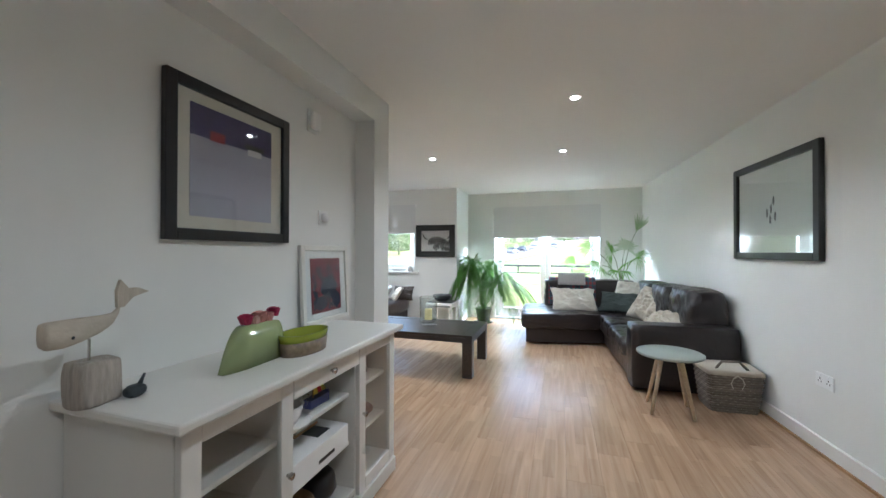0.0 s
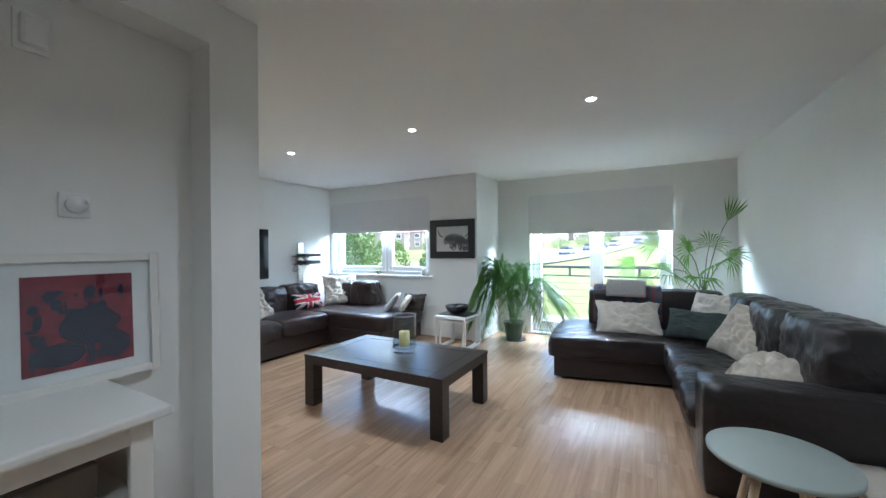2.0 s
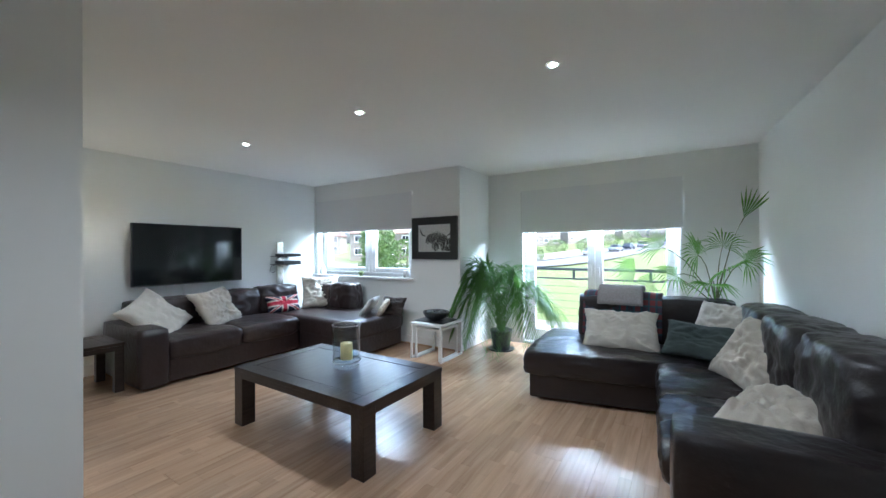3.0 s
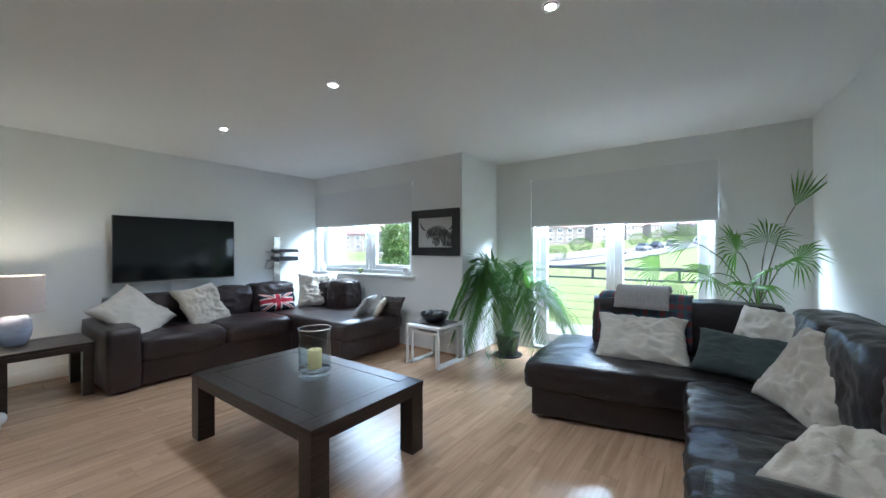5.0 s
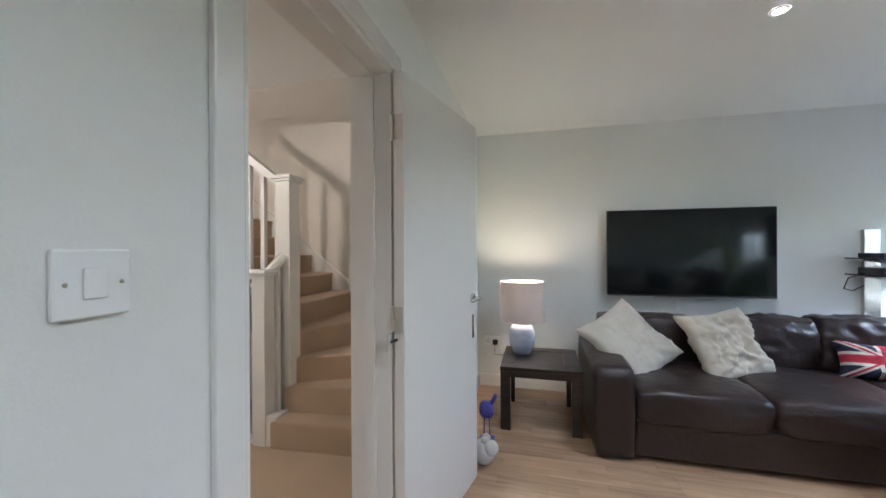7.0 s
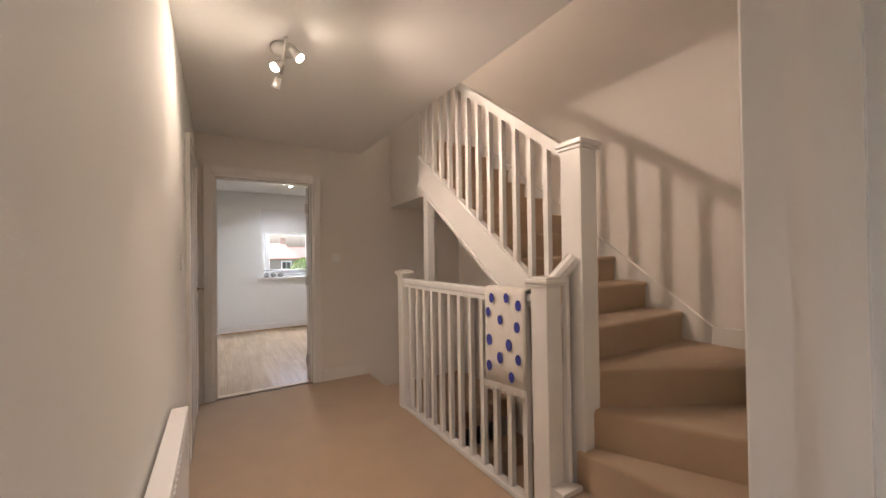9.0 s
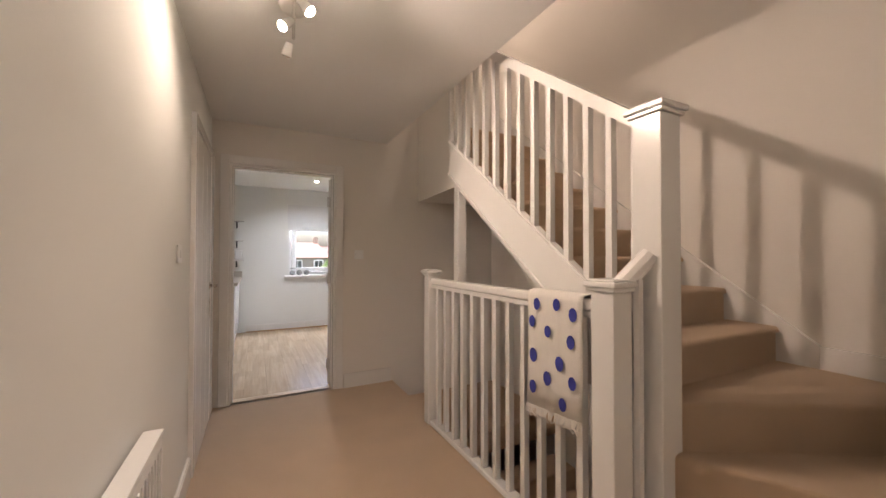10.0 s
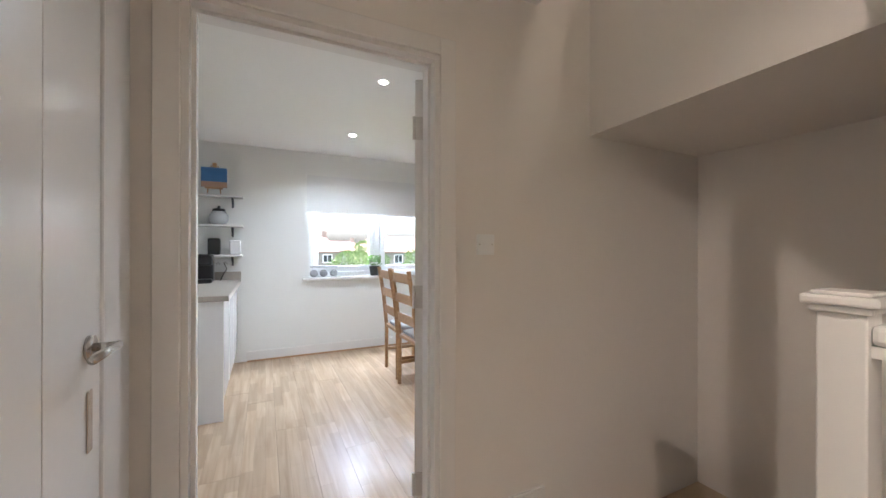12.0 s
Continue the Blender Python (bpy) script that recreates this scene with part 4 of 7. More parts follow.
padpart("back_cushion", (0.74, 1.18, 2.35, 2.65, 0.40, 0.81), LEATHER, sofa, seed=9, puff=0.2, edge=0.1, wr=0.014, cuts=20)
for x, y in ((0.1, 0.3), (0.85, 0.3), (1.8, 1.76), (1.8, 2.5)):
    boxpart("foot", (x - 0.03, x + 0.03, y - 0.03, y + 0.03, 0, 0.04), BLACKP, sofa)

sofa = thing("corner_sofa", pose(1.09, 3.66, 0, 0, 0, 3.2), "black-brown creased leather corner sofa with a chaise end", "sofa")
boxpart("base", (0.04, 0.84, 0.22, 2.62, 0.03, 0.25), LEATHER_R, sofa, "", 0.02)
bm = bmesh.new()
prism(bm, [(-0.98, 1.50), (0.039, 1.66), (0.039, 2.6), (-0.98, 2.6)], 0.03, 0.25)
part("chaise_base", bm, LEATHER_R, sofa)
padpart("arm", (0.0, 0.86, -0.01, 0.24, 0.02, 0.60), LEATHER_R, sofa, puff=0.06, edge=0.03, wr=0.004)
padpart("seat_cushion", (-0.03, 0.62, 0.23, 1.0, 0.22, 0.43), LEATHER_R, sofa, seed=11, puff=0.2, wr=0.014, cuts=26)
padpart("seat_cushion", (-0.03, 0.62, 1.0, 1.68, 0.22, 0.43), LEATHER_R, sofa, seed=12, puff=0.2, wr=0.014, cuts=26)
bm = bmesh.new()
pad(bm, -1.05, 0.62, 1.63, 2.62, 0.21, 0.42, seed=13, puff=0.14, edge=0.03, wr=0.012, cuts=30)
for v in bm.verts:
    v.co.y -= 0.16 * (2.62 - v.co.y) * max(0.0, 0.1 - v.co.x) / 1.15
part("chaise_cushion", bm, LEATHER_R, sofa, "", True)
for k, (a, b) in enumerate(((0.16, 0.80), (0.80, 1.48), (1.48, 2.2))):
    padpart("back_cushion", (0.52, 0.86, a, b, 0.36, 0.90 - 0.02 * k), LEATHER_R, sofa, seed=14 + k, puff=0.22, edge=0.10, wr=0.011, cuts=26)
padpart("back_cushion", (-0.72, -0.08, 2.28, 2.60, 0.36, 0.82), LEATHER_R, sofa, seed=18, puff=0.15, edge=0.06, wr=0.012)
padpart("back_cushion", (-0.08, 0.58, 2.28, 2.60, 0.36, 0.83), LEATHER_R, sofa, seed=19, puff=0.15, edge=0.06, wr=0.012)
for x, y in ((0.08, 0.1), (0.8, 0.1), (-0.92, 1.86), (-0.92, 2.5)):
    boxpart("foot", (x - 0.03, x + 0.03, y - 0.03, y + 0.03, 0, 0.04), BLACKP, sofa)

pillow(pose(-3.50, 3.66, 0.61, 28, 40, 62), 0.56, 0.56, 0.15, LINEN, 1, "large cream linen cushion leaning on the sofa arm")
pillow(pose(-3.55, 4.28, 0.61, 12, 58, 32), 0.50, 0.50, 0.16, LINEN2, 2, "crumpled oatmeal linen cushion with ties on the sofa", wr=0.035)
pillow(pose(-3.45, 5.72, 0.66, 62, 0, 55), 0.56, 0.52, 0.18, LINEN, 4, "crumpled cream linen cushion in the sofa corner", wr=0.035)
pillow(pose(-2.33, 5.60, 0.545, 52, 0, -62), 0.38, 0.32, 0.085, GREYCLOTH, 5, "small pale grey cushion on the chaise end", wr=0.005)
pillow(pose(-2.19, 5.72, 0.53, 55, 0, -50), 0.30, 0.28, 0.07, LINEN2, 6, "small oatmeal cushion with a tasselled edge", wr=0.008)
pillow(pose(-2.10, 5.80, 0.54, 58, 0, 10), 0.36, 0.28, 0.10, mat("dark_brown_suede", (0.035, 0.025, 0.02), 0.9, vary=0.3, scale=9), 7, "small dark brown cushion at the chaise end", wr=0.012)


def flag_material():
    """A blue ground with white and red crosses, in the cushion's own x and y."""
    m = mat("flag_cloth", (0.02, 0.02, 0.045), 0.9, vary=0.2, scale=20, bump=0.2, bscale=150)
    n, l = m.node_tree.nodes, m.node_tree.links
    tc, sep = n.new("ShaderNodeTexCoord"), n.new("ShaderNodeSeparateXYZ")
    l.new(tc.outputs["Object"], sep.inputs[0])

    def op(kind, a, b=None):
        q = n.new("ShaderNodeMath")
        q.operation = kind
        for i, v in enumerate((a, b)):
            if v is None:
                continue
            if isinstance(v, (int, float)):
                q.inputs[i].default_value = v
            else:
                l.new(v, q.inputs[i])
        return q.outputs[0]
    ax, ay = op("ABSOLUTE", sep.outputs[0]), op("ABSOLUTE", sep.outputs[1])
    diag = op("ABSOLUTE", op("SUBTRACT", ax, op("MULTIPLY", ay, 1.7)))
    cross = op("MINIMUM", ax, ay)
    white = op("MAXIMUM", op("LESS_THAN", cross, 0.045), op("LESS_THAN", diag, 0.035))
    red = op("MAXIMUM", op("LESS_THAN", cross, 0.026), op("LESS_THAN", diag, 0.012))
    b = n["Principled BSDF"]
    prev = b.inputs["Base Color"].links[0].from_socket
    for fac, col in ((white, (0.55, 0.48, 0.42, 1)), (red, (0.38, 0.02, 0.045, 1))):
        mx = n.new("ShaderNodeMix")
        mx.data_type = "RGBA"
        l.new(fac, mx.inputs[0])
        l.new(prev, mx.inputs[6])
        mx.inputs[7].default_value = col
        prev = mx.outputs[2]
    l.new(prev, b.inputs["Base Color"])
    return m


pillow(pose(-3.55, 5.16, 0.545, 65, 0, 78), 0.46, 0.24, 0.13, flag_material(), 3, "small red, white and blue flag cushion on the sofa", wr=0.008)

pillow(pose(0.66, 5.70, 0.55, 44, 0, 6), 0.64, 0.44, 0.16, LINEN, 21, "large cream linen cushion leaning on the chaise", wr=0.03)
pillow(pose(1.42, 5.70, 0.64, 58, 0, -38), 0.52, 0.46, 0.16, LINEN, 22, "cream linen cushion leaning in the sofa corner", wr=0.025)
pillow(pose(1.26, 5.50, 0.56, 60, 0, -22), 0.56, 0.30, 0.13, TARTAN_G, 23, "dark green tartan cushion with a white label", wr=0.012)
pillow(pose(1.52, 5.02, 0.60, 58, 8, -62), 0.50, 0.46, 0.18, LINEN2, 24, "crumpled oatmeal linen cushion on the sofa", wr=0.035)
pillow(pose(1.48, 4.22, 0.52, 24, -8, -40), 0.43, 0.38, 0.16, LINEN2, 25, "oatmeal linen cushion slumped by the sofa arm", wr=0.035)


def tartan():
    m = mat("tartan_wool", (0.06, 0.05, 0.075), 0.95, vary=0.2, scale=30, bump=0.4, bscale=150)
    n, l = m.node_tree.nodes, m.node_tree.links
    tc = n.new("ShaderNodeTexCoord")
    b = n["Principled BSDF"]
    prev = b.inputs["Base Color"].links[0].from_socket
    for axis, scale, col, cut in (("X", 2.6, (0.20, 0.05, 0.06, 1), 0.62), ("Z", 2.6, (0.22, 0.05, 0.05, 1), 0.62), ("X", 5.2, (0.03, 0.10, 0.13, 1), 0.8), ("Z", 5.2, (0.04, 0.11, 0.13, 1), 0.8)):
        w, c, mx = n.new("ShaderNodeTexWave"), n.new("ShaderNodeMath"), n.new("ShaderNodeMix")
        w.bands_direction = axis
        w.inputs["Scale"].default_value = scale
        c.operation, c.inputs[1].default_value = "GREATER_THAN", cut
        mx.data_type = "RGBA"
        l.new(tc.outputs["Object"], w.inputs[0])
        l.new(w.outputs[1], c.inputs[0])
        h = n.new("ShaderNodeMath")
        h.operation, h.inputs[1].default_value = "MULTIPLY", 0.7
        l.new(c.outputs[0], h.inputs[0])
        l.new(h.outputs[0], mx.inputs[0])
        l.new(prev, mx.inputs[6])
        mx.inputs[7].default_value = col
        prev = mx.outputs[2]
    l.new(prev, b.inputs["Base Color"])
    return m


def draped(name, x0, x1, path, material, label, category, th=0.012, wr=0.006):
    """A cloth along a path of (y, z), from x0 to x1, with thickness."""
    bm = bmesh.new()
    n = 18
    rows = []
    for k, (y, z) in enumerate(path):
        rows.append([bm.verts.new((x0 + (x1 - x0) * i / n + 0.008 * noise.noise((k * 0.6, i, 3)), y + wr * noise.noise((i * 0.45, k * 0.5, 1)), z + wr * noise.noise((i * 0.45, k * 0.5, 9)))) for i in range(n + 1)])
    for a, b in zip(rows, rows[1:]):
        for i in range(n):
            bm.faces.new((a[i], a[i + 1], b[i + 1], b[i]))
    ob = part(name, bm, material, None, "", True)
    s = ob.modifiers.new("thick", "SOLIDIFY")
    s.thickness, s.offset = th, 1
    return tagged(ob, label, category)


draped("tartan_throw", 0.30, 0.98, [(5.86, 0.46), (5.89, 0.55), (5.91, 0.66), (5.93, 0.76), (5.97, 0.835), (6.06, 0.855), (6.16, 0.85), (6.25, 0.82), (6.27, 0.7)], tartan(), "blue and red tartan wool throw over the sofa back", "throw")
draped("knitted_blanket", 0.44, 0.83, [(5.88, 0.755), (5.885, 0.79), (5.90, 0.83), (5.95, 0.885), (6.03, 0.905), (6.12, 0.90), (6.17, 0.87)], mat("grey_knit", (0.36, 0.34, 0.33), 0.95, vary=0.3, scale=70, bump=1.0, bscale=110), "folded grey chunky knitted blanket on the throw", "blanket", 0.03, 0.004)


# ---- tables ----
def block_table(m, w, d, h, leg, top, label, category):
    t = thing(category.replace(" ", "_"), m, label, category)
    bm = bmesh.new()
    bx(bm, 0.11, w - 0.11, 0.11, d - 0.11, h - 0.028, h - 0.001, 0.002)
    part("centre_panel", bm, DARKWOOD, t)
    for dims in ((0, 0.108, 0, d), (w - 0.108, w, 0, d), (0.109, w - 0.109, 0, 0.108), (0.109, w - 0.109, d - 0.108, d)):
        bm = bmesh.new()
        bx(bm, *dims, h - 0.028, h, 0.002)
        part("border_board", bm, DARKWOOD, t)
    for dims in ((0.004, w - 0.004, 0.004, 0.026), (0.004, w - 0.004, d - 0.026, d - 0.004), (0.004, 0.026, 0.026, d - 0.026), (w - 0.026, w - 0.004, 0.026, d - 0.026)):
        bm = bmesh.new()
        bx(bm, *dims, h - top, h - 0.029)
        part("apron", bm, DARKWOOD, t)
    for x in (0.003, w - leg - 0.003):
        for y in (0.003, d - leg - 0.003):
            boxpart("leg", (x, x + leg, y, y + leg, 0, h - 0.03), DARKWOOD, t, "", 0.003)
    return t


block_table(pose(-1.68, 3.50, 0), 1.33, 0.80, 0.425, 0.10, 0.075, "dark espresso wooden coffee table with square legs", "coffee table")
block_table(pose(-3.78, 2.75, 0), 0.58, 0.56, 0.45, 0.07, 0.07, "dark espresso wooden lamp table beside the sofa", "side table")

hl = thing("hurricane_lantern", pose(-0.97, 3.95, 0.425), "clear glass hurricane lantern with a pillar candle", "lantern")
hl.scale = (1.22, 1.22, 1.0)
bm = bmesh.new()
lathe(bm, [(0.0, 0.0), (0.075, 0.0), (0.078, 0.006), (0.06, 0.012), (0.05, 0.03), (0.075, 0.036), (0.082, 0.04), (0.082, 0.05), (0.0, 0.05)])
part("base", bm, VGLASS, hl, "thick clear glass foot", True)
bm = bmesh.new()
lathe(bm, [(0.081, 0.05), (0.083, 0.30), (0.087, 0.31), (0.083, 0.312), (0.079, 0.30), (0.077, 0.052)], 40)
g = part("glass_cylinder", bm, VGLASS, hl, "", True)
for z in (0.045, 0.31):
    bm = bmesh.new()
    tube(bm, [(0.083 * math.cos(a), 0.083 * math.sin(a), z) for a in [i * math.pi / 18 for i in range(37)]], 0.003, 6)
    part("rim", bm, CHROME, hl, "bright glass rim", True)
bm = bmesh.new()
lathe(bm, [(0.0, 0.052), (0.035, 0.052), (0.036, 0.06), (0.036, 0.17), (0.03, 0.175), (0.012, 0.168), (0.0, 0.168)])
cn = part("candle", bm, WAX, hl, "cream pillar candle", True)
bm = bmesh.new()
tube(bm, [(0, 0, 0.165), (0.002, 0, 0.185)], 0.0018, 5)
part("wick", bm, BLACKP, cn)


def frame_table(m, w, d, h):
    t = thing("nesting_table", m, "white metal nesting side table with sled legs", "side table", "nest of tables")
    bm = bmesh.new()
    bx(bm, 0, w, 0, d, h - 0.03, h, 0.003)
    part("top", bm, UPVC, t)
    for x in (0.012, w - 0.012):
        for dims in ((x - 0.012, x + 0.012, 0, 0.024, 0.024, h - 0.03), (x - 0.012, x + 0.012, d - 0.024, d, 0.024, h - 0.03), (x - 0.012, x + 0.012, 0, d, 0, 0.024)):
            boxpart("leg_bar", dims, mat("white_metal", (0.72, 0.72, 0.71), 0.35) if "white_metal" not in bpy.data.materials else bpy.data.materials["white_metal"], t, "", 0.003)
    return t


frame_table(pose(-1.59, 5.52, 0), 0.44, 0.48, 0.43)
frame_table(pose(-1.555, 5.56, 0), 0.36, 0.40, 0.37)
tr = thing("serving_tray", pose(-1.38, 5.76, 0.43), "flat black tray under the bowl", "tray")
boxpart("tray_plate", (-0.21, 0.21, -0.16, 0.16, 0.001, 0.012), BLACKP, tr, "", 0.004)
bw = thing("black_bowl", pose(-1.38, 5.76, 0.443), "black round bowl filled with dark pebbles", "bowl")
bm = bmesh.new()
lathe(bm, [(0.0, 0.0), (0.08, 0.0), (0.13, 0.03), (0.155, 0.075), (0.16, 0.10), (0.152, 0.10), (0.143, 0.07), (0.12, 0.04), (0.0, 0.03)])
part("bowl", bm, BLACKP, bw, "", True)
for k in range(6):
    bm = bmesh.new()
    bmesh.ops.create_icosphere(bm, subdivisions=2, radius=0.04)
    o = part("pebble", bm, mat("dark_stone", (0.05, 0.05, 0.05), 0.7) if "dark_stone" not in bpy.data.materials else bpy.data.materials["dark_stone"], bw, "", True)
    o.matrix_basis = Matrix.Translation((0.08 * math.cos(k * 1.1), 0.075 * math.sin(k * 1.1), 0.085)) @ Matrix.Diagonal((1.1, 0.9, 0.7, 1))

st = thing("round_stool_table", pose(1.30, 3.28, 0), "round grey-green side table on splayed pale wooden legs", "side table")
bm = bmesh.new()
lathe(bm, [(0.0, 0.445), (0.225, 0.445), (0.235, 0.452), (0.235, 0.464), (0.228, 0.468), (0.0, 0.468)], 48)
part("top", bm, mat("grey_green_paint", (0.34, 0.38, 0.35), 0.4, vary=0.04), st, "", True)
for k in range(4):
    a = radians(40 + 90 * k)
    bm = bmesh.new()
    tube(bm, [(0.09 * math.cos(a), 0.09 * math.sin(a), 0.445), (0.20 * math.cos(a), 0.20 * math.sin(a), 0.004)], 0.017, 12, 0.013)
    part("leg", bm, PALEWOOD, st, "", True)


def wicker(m, w, d, h, material, label, liner=None, handle="side", taper=0.03):
    t = thing("wicker_basket", m, label, "basket")
    rows = int(h / 0.018)
    for k in range(rows):
        z = h * (k + 0.5) / rows
        g = taper * (1 - k / rows)
        bm = bmesh.new()
        pts = []
        per = [(-w / 2 + g, -d / 2 + g), (w / 2 - g, -d / 2 + g), (w / 2 - g, d / 2 - g), (-w / 2 + g, d / 2 - g)]
        for i in range(4):
            p, q = Vector(per[i]), Vector(per[(i + 1) % 4])
            nrm = Vector(((q - p).y, -(q - p).x)).normalized()
            nn = max(6, int((q - p).length / 0.03))
            for j in range(nn):
                s = p + (q - p) * (j + 0.5) / nn + nrm * (0.004 if (j + k) % 2 else -0.004)
                pts.append((s.x, s.y, z))
        pts.append(pts[0])
        tube(bm, pts, h / rows * 0.52, 5)
        part("cane", bm, material, t, "", True)
    bm = bmesh.new()
    bx(bm, -w / 2 + taper + 0.01, w / 2 - taper - 0.01, -d / 2 + taper + 0.01, d / 2 - taper - 0.01, 0.004, h * (0.9 if liner else 0.25))
    part("filling", bm, liner or material, t)
    return t


b = wicker(pose(1.77, 3.52, 0, 0, 0, 3), 0.38, 0.30, 0.30, WICKER, "grey wicker basket with a cream cloth lid, by the wall", LINEN)
padpart("lid_pad", (-0.2, 0.2, -0.16, 0.16, 0.29, 0.335), LINEN2, b, "cream cloth lid", puff=0.15)
bm = bmesh.new()
tube(bm, [(-0.12, -0.10, 0.33), (-0.08, -0.1, 0.39), (0.04, -0.1, 0.395), (0.1, -0.1, 0.33)], 0.010, 8)
part("handle", bm, WICKER, b, "", True)
for s in (-1, 1):
    bm = bmesh.new()
    tube(bm, [(0.0, -0.165, 0.30), (s * 0.03, -0.172, 0.28), (s * 0.045, -0.17, 0.24), (s * 0.03, -0.168, 0.20)], 0.005, 5)
    part("ribbon", bm, LINEN, b, "cream ribbon")

# ---- television, media shelf, lamp ----
tv = thing("television", pose(-4.05, 4.19, 1.25), "large flat black wall-mounted television, switched off", "television")
boxpart("casing", (0.075, 0.115, -0.605, 0.605, -0.355, 0.355), BLACKP, tv, "", 0.004)
boxpart("screen", (0.115, 0.118, -0.597, 0.597, -0.342, 0.347), SCREEN, tv, "glossy black screen", 0)
boxpart("bottom_trim", (0.08, 0.119, -0.60, 0.60, -0.362, -0.356), CHROME, tv, "thin silver trim", 0.001)
boxpart("wall_bracket", (0.0, 0.075, -0.2, 0.2, -0.15, 0.15), DARKMETAL, tv)
cc = thing("cable_cover", pose(-4.05, 4.15, 0), "white plastic cable trunking under the television", "cable cover")
boxpart("trunking", (0.0, 0.02, -0.02, 0.02, 0.11, 0.90), UPVC, cc, "", 0.003)
ms = thing("media_shelf", pose(-4.05, 5.43, 0), "chrome wall column with black glass media shelves", "media shelf")
boxpart("column", (0.0, 0.035, -0.05, 0.05, 0.75, 1.42), CHROME, ms, "", 0.004)
for z in (1.08, 1.20):
    boxpart("glass_shelf", (0.035, 0.32, -0.17, 0.22, z, z + 0.01), SCREEN, ms, "black glass shelf", 0.002)
    boxpart("arm", (0.03, 0.2, -0.02, 0.02, z - 0.025, z), CHROME, ms)
for z, hh in ((1.09, 0.05), (1.21, 0.035)):
    bxs = thing("media_box", pose(-3.87, 5.45, z), "slim black media player on the glass shelf", "media player")
    boxpart("case", (-0.10, 0.11, -0.14, 0.16, 0, hh), BLACKP, bxs, "", 0.004)
bm = bmesh.new()
tube(bm, [(-3.9, 5.30, 1.1), (-3.92, 5.22, 1.06), (-3.96, 5.22, 0.98), (-4.0, 5.30, 0.96), (-4.02, 5.38, 1.0)], 0.004, 6)
tagged(part("loose_cable", bm, BLACKP, None, "", True), "thin black cable looping behind the media shelf", "cable")

LAMPBULB = glow("lit_lamp_bulb", (1.0, 0.8, 0.5), 4.0)
tl = thing("table_lamp", pose(-3.58, 2.89, 0.45), "blue plaid ceramic table lamp with a blush shade, lit", "lamp")
PLAID = mat("blue_glazed_ceramic", (0.32, 0.36, 0.48), 0.2, vary=0.35, scale=9, stretch=(1, 1, 3))
bm = bmesh.new()
lathe(bm, [(0.0, 0.0), (0.06, 0.0), (0.068, 0.01), (0.095, 0.07), (0.103, 0.13), (0.098, 0.19), (0.075, 0.235), (0.045, 0.25), (0.0, 0.25)])
part("base", bm, PLAID, tl, "", True)
bm = bmesh.new()
cy(bm, 0, 0, 0.25, 0.33, 0.012)
part("stem", bm, CHROME, tl)
bm = bmesh.new()
cy(bm, 0, 0, 0.265, 0.575, 0.178, 0.17, 48, caps=False)
sh = part("shade", bm, SHADE, tl, "blush linen drum shade", True)
for z, r in ((0.268, 0.179), (0.573, 0.171)):
    bm = bmesh.new()
    tube(bm, [(r * math.cos(a), r * math.sin(a), z) for a in [i * math.pi / 24 for i in range(49)]], 0.004, 6)
    part("trim_ring", bm, LINEN2, sh, "", True)
bm = bmesh.new()
bmesh.ops.create_uvsphere(bm, u_segments=16, v_segments=10, radius=0.03, matrix=Matrix.Translation((0, 0, 0.38)))
part("bulb", bm, LAMPBULB, tl, "lit bulb", True)


# ---- pictures ----
def framed(name, m, w, h, fw, depth, fmat, mount, art, label, artbox=None, category="picture"):
    """Hangs on a wall: local x across, z up, y out of the wall towards -y."""
    t = thing(name, m, label, category)
    for dims in ((-w / 2, -w / 2 + fw, -h / 2, h / 2), (w / 2 - fw, w / 2, -h / 2, h / 2), (-w / 2 + fw, w / 2 - fw, -h / 2, -h / 2 + fw), (-w / 2 + fw, w / 2 - fw, h / 2 - fw, h / 2)):
        boxpart("frame_rail", (dims[0], dims[1], -depth, -0.002, dims[2], dims[3]), fmat, t, "", 0.004)
    boxpart("mount", (-w / 2 + fw, w / 2 - fw, -0.012, -0.003, -h / 2 + fw, h / 2 - fw), mount, t, "", 0)
    if artbox:
        a = artbox
        boxpart("print", (a[0], a[1], -0.0145, -0.0125, a[2], a[3]), art, t, "", 0)
    boxpart("glazing", (-w / 2 + fw, w / 2 - fw, -0.022, -0.020, -h / 2 + fw, h / 2 - fw), PGLASS, t, "picture glass", 0)
    return t


def blob(bm, cx, cz, rx, rz, y, n=14, seed=0):
    vs = [bm.verts.new((cx + rx * math.cos(2 * math.pi * i / n) * (1 + 0.2 * noise.noise((i * 0.9, seed, 0))), y, cz + rz * math.sin(2 * math.pi * i / n) * (1 + 0.2 * noise.noise((i * 0.9, seed, 5))))) for i in range(n)]
    r = bmesh.ops.extrude_face_region(bm, geom=[bm.faces.new(vs)])
    bmesh.ops.translate(bm, verts=[v for v in r["geom"] if isinstance(v, bmesh.types.BMVert)], vec=(0, -0.001, 0))


PX = -0.90
SNOW = mat("pale_lilac_paint", (0.42, 0.41, 0.50), 0.8, vary=0.12, scale=6)
p = framed("framed_picture", pose(PX, 1.225, 1.615, 0, 0, 90), 0.635, 0.63, 0.045, 0.03, BLACKF, MOUNT, SNOW, "large square black-framed snowy cottage print with cream mount", (-0.215, 0.205, -0.22, 0.10))
boxpart("painted_sky", (-0.215, 0.205, -0.0150, -0.0126, 0.10, 0.225), mat("indigo_paint", (0.05, 0.04, 0.14), 0.8, vary=0.3, scale=9), p, "", 0)
bm = bmesh.new()
bx(bm, -0.13, -0.06, -0.0165, -0.0152, 0.095, 0.135)
